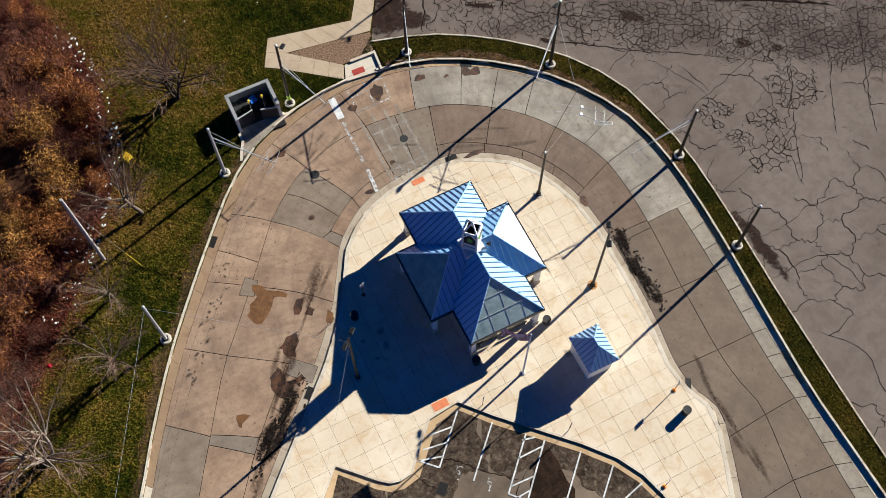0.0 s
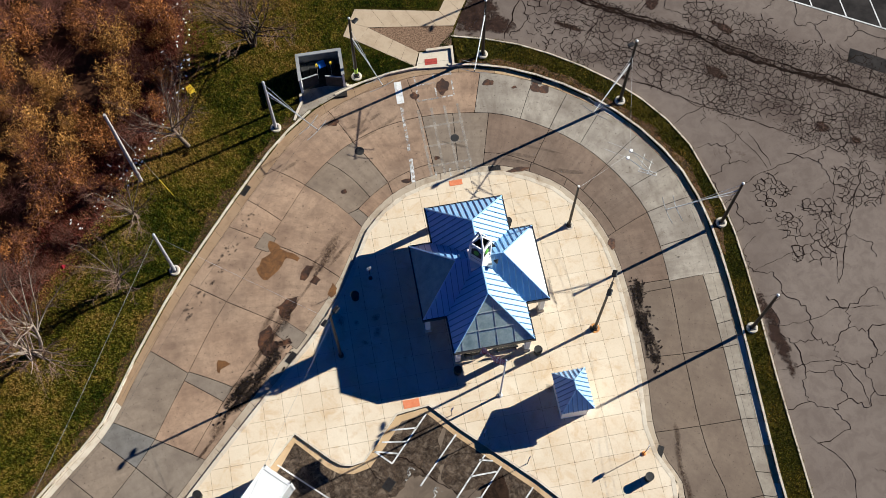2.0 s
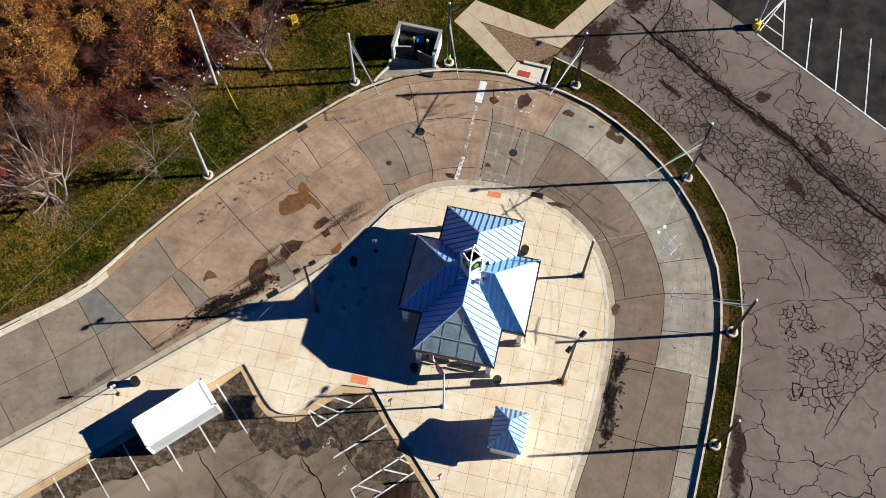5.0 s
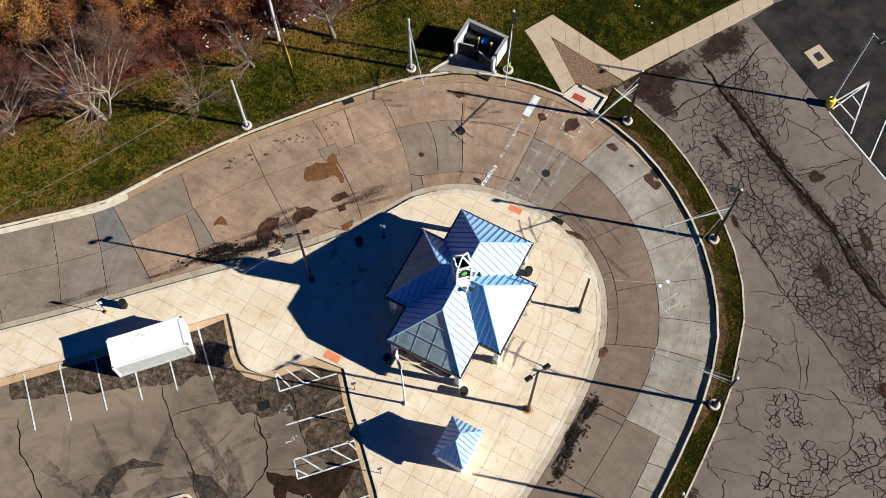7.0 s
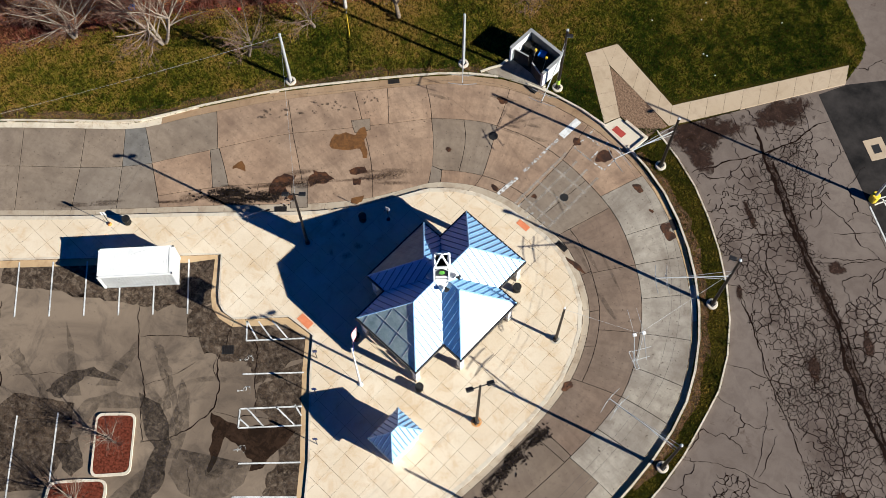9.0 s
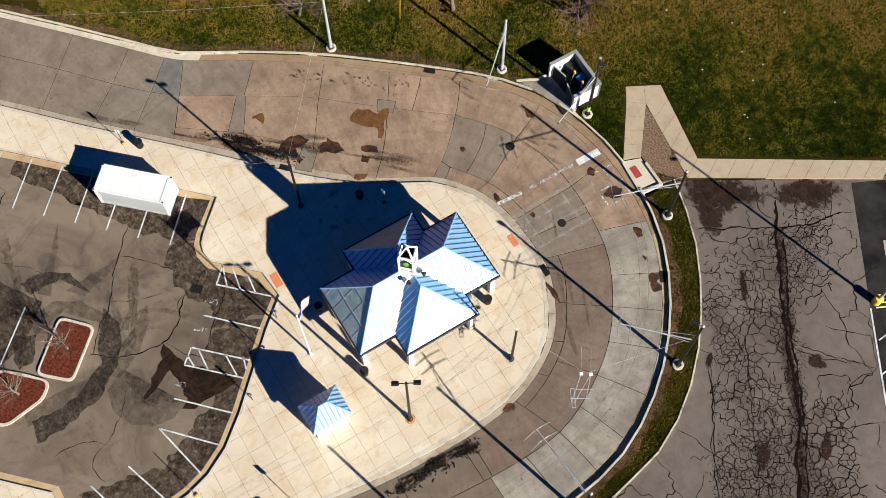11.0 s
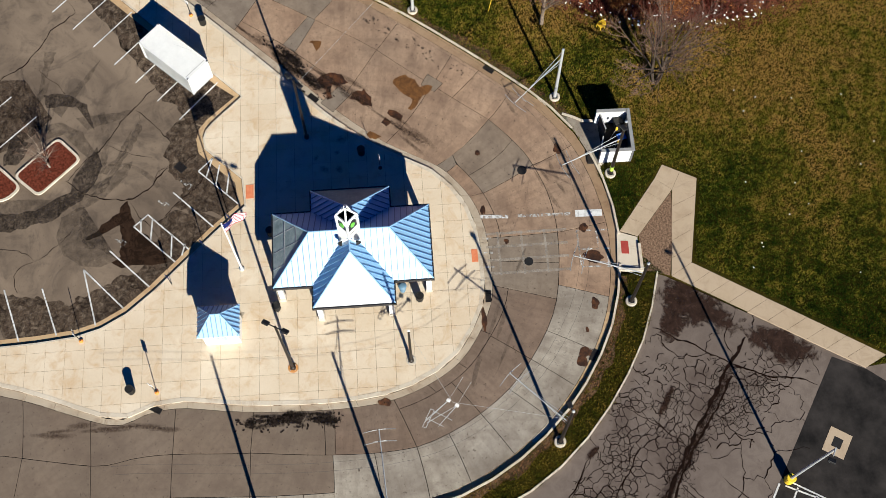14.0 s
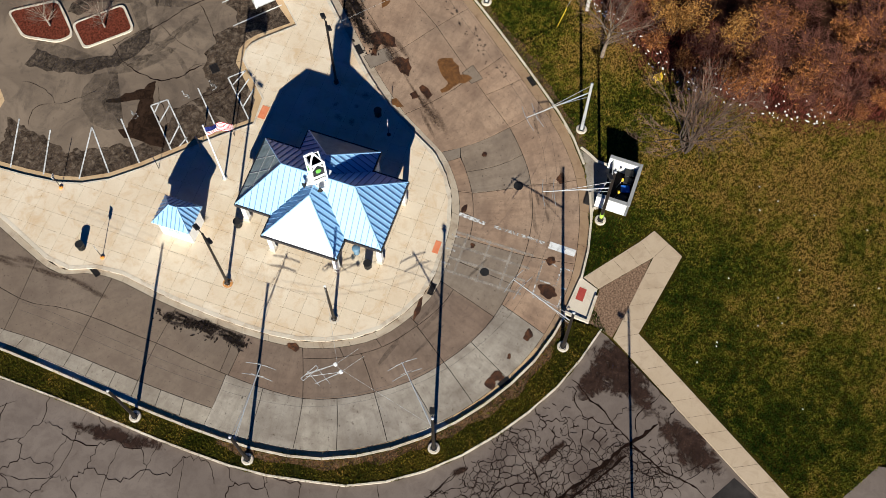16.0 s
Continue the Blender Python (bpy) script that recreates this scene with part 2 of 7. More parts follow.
def make_soil():
    m = Nodes("bare_soil", 1.0)
    base = m.mix(m.ramp(m.noise(1.1, 5, 0.7), [(0.40, 0.0), (0.62, 1.0)]), (0.055, 0.036, 0.018), (0.19, 0.115, 0.062))
    base = m.mix(m.ramp(m.noise(7.0, 4, 0.75), [(0.46, 0.0), (0.60, 0.85)]), base, (0.022, 0.014, 0.008))
    m.color(base)
    m.bump(m.noise(9.0, 4, 0.7), 1.0, 0.05)
    return m.mat


M_SOIL = make_soil()
M_GRAVEL = make_simple("gravel", (0.050, 0.028, 0.017), (0.31, 0.205, 0.135), 7.0, 1.0, bump=1.0)
M_LITTER = make_simple("leaf_litter", (0.018, 0.010, 0.006), (0.085, 0.040, 0.022), 1.2, 1.0, bump=1.0)
M_MULCH = make_simple("red_mulch", (0.028, 0.007, 0.004), (0.19, 0.050, 0.028), 6.0, 1.0, bump=1.0)
M_ROOF = make_simple("blue_roof_metal", (0.25, 0.445, 0.68), (0.285, 0.495, 0.74), 0.8, 0.46, 0.0)
M_ROOF.node_tree.nodes["Principled BSDF"].inputs["Specular IOR Level"].default_value = 0.9
for name_, value in (("Coat Weight", 0.7), ("Coat Roughness", 0.36), ("Coat IOR", 1.8)):
    M_ROOF.node_tree.nodes["Principled BSDF"].inputs[name_].default_value = value
# Darker than the roof: the seams' thin shadow lines are put into their blue.
M_SEAM = make_simple("blue_seam_shade", (0.10, 0.20, 0.36), (0.13, 0.24, 0.42), 0.8, 0.42)
M_FASCIA = make_simple("dark_gutter", (0.012, 0.012, 0.015), (0.02, 0.02, 0.025), 1.0, 0.4)
M_SOFFIT = make_simple("low_bounce_soffit", (0.045, 0.038, 0.032), (0.075, 0.062, 0.052), 2.0, 0.8)
M_PANEL = make_simple("translucent_roof_panel", (0.23, 0.31, 0.30), (0.44, 0.53, 0.51), 1.5, 0.16)
# Hip panels in two tones: west shade as teal, east sunlight as white.
M_PANELW = make_simple("hip_panel_shade_side", (0.10, 0.20, 0.21), (0.20, 0.33, 0.33), 1.5, 0.3)
M_PANELE = make_simple("hip_panel_sun_side", (0.60, 0.62, 0.62), (0.68, 0.70, 0.70), 1.5, 0.3)
M_WHITE = make_simple("white_paint", (0.74, 0.74, 0.72), (0.82, 0.82, 0.80), 1.5, 0.5)
M_BLACK = make_simple("black_metal", (0.006, 0.006, 0.006), (0.016, 0.015, 0.014), 2.0, 0.6)
M_POLE = make_simple("dark_bronze_pole", (0.008, 0.006, 0.005), (0.020, 0.014, 0.011), 2.0, 0.5, 0.2)
M_STEEL = make_simple("galvanised_steel", (0.38, 0.39, 0.39), (0.50, 0.51, 0.51), 2.0, 0.5, 0.25)
M_RED = make_simple("red_tactile", (0.28, 0.045, 0.038), (0.36, 0.065, 0.05), 3.0, 0.8)
M_ORANGE = make_simple("orange_tactile", (0.56, 0.17, 0.075), (0.64, 0.24, 0.12), 3.0, 0.8)
M_HAZARD = make_simple("orange_base_paint", (0.70, 0.22, 0.03), (0.80, 0.30, 0.05), 3.0, 0.6)
M_YELLOW = make_simple("yellow_plastic", (0.75, 0.50, 0.02), (0.85, 0.60, 0.03), 3.0, 0.5)
M_BLUE = make_simple("blue_plastic", (0.02, 0.12, 0.55), (0.03, 0.16, 0.65), 3.0, 0.5)
M_BLUEG = make_simple("pale_blue_plastic", (0.10, 0.19, 0.29), (0.14, 0.24, 0.34), 3.0, 0.5)
M_SIGN = make_simple("sign_blue", (0.008, 0.02, 0.10), (0.012, 0.03, 0.14), 3.0, 0.5)
M_GREEN = make_simple("green_plastic", (0.10, 0.36, 0.03), (0.16, 0.45, 0.06), 3.0, 0.5)
M_STAINO = make_simple("ring_rust", (0.45, 0.20, 0.06), (0.55, 0.28, 0.10), 5.0, 0.9)
M_BLOCK = make_simple("painted_block_wall", (0.62, 0.62, 0.60), (0.74, 0.74, 0.72), 2.0, 0.8, bump=0.3)
# Darker copy of M_BLOCK: the back wall's shade is put into its colour.
M_BLOCKB = make_simple("block_wall_in_shade", (0.10, 0.10, 0.10), (0.16, 0.16, 0.16), 2.0, 0.8, bump=0.3)
M_BLOCKD = make_simple("dark_wood_gate", (0.030, 0.028, 0.027), (0.055, 0.050, 0.048), 2.0, 0.7)
M_CAP = make_simple("grey_wall_cap", (0.22, 0.22, 0.22), (0.30, 0.30, 0.30), 2.0, 0.7)
M_BARK = make_simple("pale_bark", (0.15, 0.115, 0.088), (0.36, 0.30, 0.24), 4.0, 0.9, bump=0.5)
M_BARKD = make_simple("dark_bark", (0.030, 0.022, 0.017), (0.095, 0.072, 0.055), 4.0, 0.9, bump=0.5)
M_BARKM = make_simple("brown_bark", (0.075, 0.055, 0.040), (0.24, 0.19, 0.14), 4.0, 0.9, bump=0.5)
M_TWIG = make_simple("twigs", (0.050, 0.033, 0.022), (0.125, 0.084, 0.058), 2.0, 0.9)
M_TWIGM = make_simple("brown_twigs", (0.085, 0.050, 0.036), (0.21, 0.135, 0.098), 2.0, 0.9)
M_WINE = make_simple("pinkish_bare_twigs", (0.085, 0.032, 0.022), (0.21, 0.095, 0.066), 1.5, 0.9)
M_BASE = make_simple("cast_concrete", (0.46, 0.40, 0.32), (0.56, 0.50, 0.42), 4.0, 0.9, bump=0.3)
M_WOODPOLE = make_simple("weathered_wood_pole", (0.30, 0.27, 0.24), (0.48, 0.45, 0.42), 3.0, 0.9, bump=0.3)
M_STRIPE = make_simple("flag_white", (0.75, 0.75, 0.76), (0.8, 0.8, 0.8), 3.0, 0.8)
M_FLAGR = make_simple("flag_red", (0.30, 0.012, 0.025), (0.36, 0.02, 0.035), 3.0, 0.8)
M_FLAGB = make_simple("flag_blue", (0.03, 0.04, 0.20), (0.04, 0.05, 0.25), 3.0, 0.8)


def leafy(name, cols, drift=0.0, lawn=False):
    """Dry foliage whose colour differs from clump to clump, and from place to place."""
    m = Nodes(name, 0.95)
    r = m.per_island()
    if drift:
        far = m.ramp(m.noise(drift, 4, 0.6), [(0.38, 0.0), (0.62, 1.0)])
        r = m.math("ADD", m.math("MULTIPLY", r, 0.42 if lawn else 0.5), m.math("MULTIPLY", far, 0.50 if lawn else 0.5))
    if lawn:
        # drier towards the thicket in the west, with small straw patches everywhere
        sep = m.t.nodes.new("ShaderNodeSeparateXYZ")
        m.put(sep.inputs[0], m.coord)
        across = m.math("SUBTRACT", m.math("MULTIPLY", sep.outputs[1], 0.58), m.math("MULTIPLY", sep.outputs[0], 0.81))
        west = m.ramp(m.math("DIVIDE", m.math("SUBTRACT", across, 18.0), 15.0), [(0.10, 0.02), (0.80, 0.46)])
        patch = m.ramp(m.noise(0.75, 5, 0.7, dist=0.5), [(0.47, 0.0), (0.63, 0.36)])
        patch = m.math("SUBTRACT", patch, m.ramp(m.noise(1.9, 4, 0.6), [(0.48, 0.0), (0.60, 0.26)]))
        mown = m.math("ADD", m.math("MULTIPLY", sep.outputs[0], 0.314), m.math("MULTIPLY", sep.outputs[1], 0.949))
        mown = m.math("MULTIPLY", m.math("SINE", m.math("MULTIPLY", mown, 3.1)), m.ramp(m.math("DIVIDE", sep.outputs[1], 60.0), [(0.45, 0.0), (0.6, 0.06)]))
        r = m.math("ADD", m.math("SUBTRACT", m.math("ADD", m.math("ADD", r, west), patch), 0.10), mown)
    n = len(cols)
    tone = m.ramp(r, [(k / max(1, n - 1), c) for k, c in enumerate(cols)])
    m.color(tone)
    # thin leaves let some light through
    thin = m.t.nodes.new("ShaderNodeBsdfTranslucent")
    m.put(thin.inputs["Color"], tone)
    both = m.t.nodes.new("ShaderNodeMixShader")
    both.inputs[0].default_value = 0.25
    m.t.links.new(m.bsdf.outputs[0], both.inputs[1])
    m.t.links.new(thin.outputs[0], both.inputs[2])
    m.t.links.new(both.outputs[0], m.t.nodes["Material Output"].inputs["Surface"])
    return m.mat


M_LEAF_RUST = leafy("rust_brown_leaves", [(0.06, 0.024, 0.010), (0.31, 0.125, 0.038), (0.50, 0.215, 0.062), (0.11, 0.040, 0.016)])
M_LEAF_GOLD = leafy("golden_leaves", [(0.09, 0.036, 0.010), (0.40, 0.195, 0.046), (0.56, 0.310, 0.085), (0.16, 0.066, 0.018)])
M_LEAF_PALE = leafy("pale_yellow_leaves", [(0.14, 0.075, 0.015), (0.42, 0.26, 0.07), (0.50, 0.33, 0.10), (0.18, 0.09, 0.02)])
M_LEAF_WINE = leafy("wine_brown_twigs", [(0.075, 0.030, 0.022), (0.15, 0.060, 0.042), (0.19, 0.085, 0.06), (0.11, 0.05, 0.03)])
M_DEAD = leafy("dead_leaves", [(0.05, 0.022, 0.010), (0.16, 0.070, 0.028), (0.30, 0.165, 0.075), (0.09, 0.035, 0.015)])
M_BLADE = leafy("grass_blades", [(0.008, 0.020, 0.001), (0.040, 0.058, 0.004), (0.175, 0.148, 0.014), (0.30, 0.185, 0.042)], 0.10, True)
M_BRUSH = leafy("red_brown_brush", [(0.030, 0.011, 0.007), (0.150, 0.036, 0.026), (0.21, 0.075, 0.042), (0.27, 0.145, 0.055)], 0.25)
M_VERGE = leafy("dark_grass_blades", [(0.008, 0.014, 0.001), (0.038, 0.043, 0.003), (0.125, 0.098, 0.010), (0.25, 0.140, 0.032)], 0.45)


def make_decal(name, col, col2, scale, lo, hi, rough=0.9, fray=0.0, most=1.0):
    """A thin coat that has worn through in places. fray: how far it thins out towards its rim."""
    m = Nodes(name, rough)
    tone = m.mix(m.ramp(m.noise(2.6, 7, 0.78), [(0.36, 0.0), (0.64, 1.0)]), col, col2)
    m.color(m.mix(m.ramp(m.noise(0.9, 5, 0.7, dist=0.8), [(0.40, 0.75), (0.56, 0.0)]), tone, tuple(0.6 * v for v in col)))
    cover = m.noise(scale, 6, 0.75, dist=0.5)
    if fray:
        gen = m.t.nodes.new("ShaderNodeTexCoord").outputs["Generated"]
        sub = m.t.nodes.new("ShaderNodeVectorMath")
        sub.operation = "SUBTRACT"
        m.put(sub.inputs[0], gen)
        sub.inputs[1].default_value = (0.5, 0.5, 0.5)
        flat = m.t.nodes.new("ShaderNodeVectorMath")
        flat.operation = "MULTIPLY"
        m.put(flat.inputs[0], sub.outputs[0])
        flat.inputs[1].default_value = (2.0, 2.0, 0.0)
        far = m.t.nodes.new("ShaderNodeVectorMath")
        far.operation = "LENGTH"
        m.put(far.inputs[0], flat.outputs[0])
        cover = m.math("SUBTRACT", cover, m.math("MULTIPLY", m.math("POWER", far.outputs["Value"], 1.6), fray))
    m.alpha(m.ramp(cover, [(lo, 0.0), (hi, most)]))
    return m.mat


M_PAINT = make_decal("worn_white_paint", (0.60, 0.60, 0.59), (0.70, 0.70, 0.69), 3.0, 0.30, 0.42)
M_PAINT_OLD = make_decal("faded_white_paint", (0.55, 0.54, 0.52), (0.66, 0.65, 0.62), 2.6, 0.46, 0.60)
M_PAINT_FLAKY = make_decal("flaking_white_paint", (0.60, 0.60, 0.59), (0.70, 0.70, 0.69), 3.0, 0.42, 0.54)
M_PAINT_GHOST = make_decal("ghost_paint", (0.40, 0.35, 0.30), (0.46, 0.41, 0.35), 1.2, 0.25, 0.65, most=0.75)
M_OIL = make_decal("brown_oil_stain", (0.018, 0.007, 0.003), (0.120, 0.046, 0.014), 1.5, 0.22, 0.28, 0.6)
M_SPILL = make_decal("brown_spill", (0.120, 0.050, 0.012), (0.185, 0.084, 0.022), 1.2, 0.15, 0.3, 0.6)
M_RUBBER = make_decal("black_rubber_marks", (0.006, 0.004, 0.004), (0.035, 0.026, 0.021), 5.0, 0.24, 0.60, fray=0.28, most=0.85)
M_LANE = make_decal("brown_wheel_grime", (0.045, 0.026, 0.018), (0.085, 0.053, 0.038), 4.5, 0.22, 0.72, fray=0.28, most=0.75)
M_WORN = make_decal("old_worn_asphalt", (0.020, 0.013, 0.010), (0.130, 0.092, 0.064), 2.2, 0.34, 0.58, most=0.9)
M_WET = make_decal("dark_brown_seepage", (0.018, 0.010, 0.006), (0.042, 0.024, 0.015), 1.6, 0.22, 0.34, 0.7, most=0.95)
M_SMEAR = make_decal("grey_tyre_smear", (0.050, 0.039, 0.031), (0.105, 0.083, 0.066), 1.6, 0.32, 0.74, most=0.6)
M_SCUFF = make_decal("dark_tyre_scuff", (0.018, 0.014, 0.012), (0.080, 0.061, 0.049), 3.2, 0.28, 0.60, most=0.85)
M_DAMP = make_decal("damp_brown_grime", (0.022, 0.012, 0.009), (0.048, 0.028, 0.021), 0.9, 0.27, 0.40, 0.8, fray=0.30, most=0.92)
M_SEEP = make_decal("thin_seam_grime", (0.022, 0.012, 0.009), (0.060, 0.036, 0.027), 2.4, 0.26, 0.52, 0.8, fray=0.24, most=0.85)
M_TYRE = make_decal("tyre_arc", (0.040, 0.032, 0.027), (0.055, 0.045, 0.038), 0.9, 0.38, 0.80, most=0.6)
M_SOOT = make_simple("soot", (0.010, 0.007, 0.006), (0.030, 0.021, 0.017), 3.0, 0.9)
M_SPOT = make_decal("drip_spots", (0.060, 0.044, 0.036), (0.12, 0.090, 0.072), 3.5, 0.20, 0.50, fray=0.34, most=0.7)
M_TAR = make_simple("crack_sealant", (0.004, 0.002, 0.0014), (0.016, 0.008, 0.0055), 2.0, 0.8)


# ---- building helpers ----
def mesh_of(bm, material, smooth=False):
    bmesh.ops.recalc_face_normals(bm, faces=bm.faces)
    me = bpy.data.meshes.new("mesh")
    bm.to_mesh(me)
    bm.free()
    me.materials.append(material)
    if smooth:
        me.polygons.foreach_set("use_smooth", [True] * len(me.polygons))
    return me


def part(name, bm, material, parent=None, label="", smooth=False):
    ob = new(name, mesh_of(bm, material, smooth))
    if parent:
        ob.parent = parent
    return tagged(ob, label=label)


def thing(name, at=(0, 0, 0), turn=0.0, label="", category="", group="", kind=""):
    ob = new(name)
    ob.matrix_basis = pose(*at, 0, 0, turn)
    return tagged(ob, label, category, group, kind)


def setting(name, bm, material, label, category):
    return tagged(part(name, bm, material), label, category, kind="structure")


def add_box(bm, x0, x1, y0, y1, z0, z1):
    v = [bm.verts.new((x, y, z)) for x in (x0, x1) for y in (y0, y1) for z in (z0, z1)]
    for f in ((0, 1, 3, 2), (4, 6, 7, 5), (0, 4, 5, 1), (2, 3, 7, 6), (0, 2, 6, 4), (1, 5, 7, 3)):
        bm.faces.new([v[k] for k in f])
    return v


def box(x0, x1, y0, y1, z0, z1, bevel=0.0):
    bm = bmesh.new()
    add_box(bm, x0, x1, y0, y1, z0, z1)
    if bevel:
        bmesh.ops.bevel(bm, geom=list(bm.edges), offset=bevel, segments=1, affect="EDGES")
    return bm


def add_tube(bm, a, b, ra, rb=None, n=6, cap=True):
    a, b = Vector(a), Vector(b)
    rb = ra if rb is None else rb
    q = (b - a).to_track_quat("Z", "Y")
    rings = []
    for c, r in ((a, ra), (b, rb)):
        rings.append([bm.verts.new(c + q @ Vector((r * math.cos(k * math.tau / n), r * math.sin(k * math.tau / n), 0))) for k in range(n)])
    for k in range(n):
        bm.faces.new((rings[0][k], rings[0][(k + 1) % n], rings[1][(k + 1) % n], rings[1][k]))
    if cap:
        bm.faces.new(rings[0][::-1])
        bm.faces.new(rings[1])


def tube(a, b, ra, rb=None, n=8):
    bm = bmesh.new()
    add_tube(bm, a, b, ra, rb, n)
    return bm


def lathe(profile, n=16):
    """A turned body from (radius, height) pairs."""
    bm = bmesh.new()
    rings = [[bm.verts.new((r * math.cos(k * math.tau / n), r * math.sin(k * math.tau / n), z)) for k in range(n)] for r, z in profile]
    for lo, hi in zip(rings, rings[1:]):
        for k in range(n):
            bm.faces.new((lo[k], lo[(k + 1) % n], hi[(k + 1) % n], hi[k]))
    bm.faces.new(rings[0][::-1])
    bm.faces.new(rings[-1])
    return bm


def add_prism(bm, pts, z0, z1):
    lo = [bm.verts.new((x, y, z0)) for x, y in pts]
    hi = [bm.verts.new((x, y, z1)) for x, y in pts]
    n = len(pts)
    for k in range(n):
        bm.faces.new((lo[k], lo[(k + 1) % n], hi[(k + 1) % n], hi[k]))
    bm.faces.new(hi)
    bm.faces.new(lo[::-1])


def prism(pts, z0, z1):
    bm = bmesh.new()
    add_prism(bm, pts, z0, z1)
    big = [f for f in bm.faces if len(f.verts) > 4]
    if big:
        bmesh.ops.triangulate(bm, faces=big)
    return bm


def sheet(pts, z):
    bm = bmesh.new()
    bm.faces.new([bm.verts.new((x, y, z)) for x, y in pts])
    bmesh.ops.triangulate(bm, faces=list(bm.faces))
    return bm


def area(p):
    return 0.5 * sum(a[0] * b[1] - b[0] * a[1] for a, b in zip(p, p[1:] + p[:1]))


def clip(poly, nx, ny, c):
    """The part of a polygon with nx*x + ny*y <= c."""
    out = []
    for a, b in zip(poly, poly[1:] + poly[:1]):
        da, db = nx * a[0] + ny * a[1] - c, nx * b[0] + ny * b[1] - c
        if da <= 0:
            out.append(a)
        if da * db < 0:
            k = da / (da - db)
            out.append((a[0] + k * (b[0] - a[0]), a[1] + k * (b[1] - a[1])))
    return out


def cell(poly, x0, x1, y0, y1):
    for nx, ny, c in ((-1, 0, -x0), (1, 0, x1), (0, -1, -y0), (0, 1, y1)):
        poly = clip(poly, nx, ny, c)
        if len(poly) < 3:
            return []
    out = []
    for p in poly:
        if not out or math.dist(p, out[-1]) > 0.02:
            out.append(p)
    if len(out) > 2 and math.dist(out[0], out[-1]) < 0.02:
        out.pop()
    return out if len(out) > 2 and abs(area(out)) > 0.05 else []


def untie(poly):
    """Splits a polygon at edges that run back over one another."""
    n = len(poly)
    if n < 3 or abs(area(poly)) < 0.05:
        return []
    for i in range(n):
        a, b = poly[i], poly[(i + 1) % n]
        for j in range(i + 1, n):
            c, d = poly[j], poly[(j + 1) % n]
            for ax in (0, 1):
                same = all(abs(p[ax] - a[ax]) < 1e-4 for p in (b, c, d))
                o = 1 - ax
                if same and (b[o] - a[o]) * (d[o] - c[o]) < 0 and min(max(a[o], b[o]), max(c[o], d[o])) - max(min(a[o], b[o]), min(c[o], d[o])) > 0.01:
                    one = [poly[k % n] for k in range(i + 1, j + 1)]
                    two = [poly[k % n] for k in range(j + 1, i + 1 + n)]
                    return untie(one) + untie(two)
    return [poly]


def inside(x, y, poly):
    hit = False
    for (ax, ay), (bx, by) in zip(poly, poly[1:] + poly[:1]):
        if (ay > y) != (by > y) and x < (bx - ax) * (y - ay) / (by - ay) + ax:
            hit = not hit
    return hit


def curve_points(pts, step):
    """Points at even steps along a smooth line through pts (Catmull-Rom)."""
    dense = []
    p = [pts[0]] + list(pts) + [pts[-1]]
    for a, b, c, d in zip(p, p[1:], p[2:], p[3:]):
        for k in range(12):
            t = k / 12
            dense.append(tuple(0.5 * (2 * b[i] + (c[i] - a[i]) * t + (2 * a[i] - 5 * b[i] + 4 * c[i] - d[i]) * t * t + (3 * b[i] - a[i] - 3 * c[i] + d[i]) * t**3) for i in (0, 1)))
    dense.append(tuple(pts[-1]))
    out, left = [dense[0]], step
    for a, b in zip(dense, dense[1:]):
        d = math.dist(a, b)
        pos = 0.0
        while d - pos >= left:
            pos += left
            out.append((a[0] + (b[0] - a[0]) * pos / d, a[1] + (b[1] - a[1]) * pos / d))
            left = step
        left -= d - pos
    if math.dist(out[-1], dense[-1]) > 0.3 * step:
        out.append(dense[-1])
    return out


def normals(pts):
    out = []
    for k in range(len(pts)):
        a, b = pts[max(0, k - 1)], pts[min(len(pts) - 1, k + 1)]
        d = math.dist(a, b)
        out.append(((a[1] - b[1]) / d, (b[0] - a[0]) / d))
    return out


def offset(pts, d):
    """The line moved d metres to its left."""
    return [(p[0] + n[0] * d, p[1] + n[1] * d) for p, n in zip(pts, normals(pts))]


# ---- plan ----
# stations of the loop road: face of the island kerb, face of the outer kerb
LOOP = [
    (-52, -39, -58.5, -32.4), (-45, -32.2, -51.3, -25.6), (-38.3, -25.7, -44.6, -19.2), (-31.7, -19.3, -38.2, -13.1),
    (-28.0, -15.8, -34.2, -9.4), (-24.6, -12.4, -30.3, -5.7), (-21.2, -9.0, -27.8, -1.5), (-17.4, -5.3, -24.0, 4.3),
    (-13.4, -1.4, -20.3, 9.0), (-10.7, 1.8, -16.6, 13.4), (-9.3, 4.2, -13.6, 16.6), (-8.1, 6.4, -10.5, 18.9),
    (-6.9, 7.7, -7.6, 20.2), (-5.1, 9.0, -4.4, 21.0), (-2.6, 9.9, -1.1, 21.3), (0.5, 10.2, 2.6, 20.9),
    (3.6, 10.1, 6.6, 19.8), (6.4, 8.9, 10.6, 17.6), (8.6, 7.2, 14.0, 14.8), (10.1, 4.8, 16.8, 11.4),
    (11.0, 2.2, 18.9, 7.4), (11.35, -0.5, 19.8, 3.4), (11.4, -3.5, 20.05, -1.0), (11.3, -6.5, 19.95, -5.5),
    (11.0, -10.0, 19.7, -10.0), (10.5, -13.6, 19.4, -14.6), (10.8, -16.0, 19.2, -18.0), (11.6, -18.4, 19.1, -21.0),
    (10.4, -22.0, 19.2, -25.0), (9.0, -25.5, 19.3, -29.0), (7.2, -31.6, 19.5, -36.0), (5.0, -39.0, 19.8, -44.0),
]
INNER = [(a, b) for a, b, _, _ in LOOP]
OUTER = [(c, d) for _, _, c, d in LOOP]
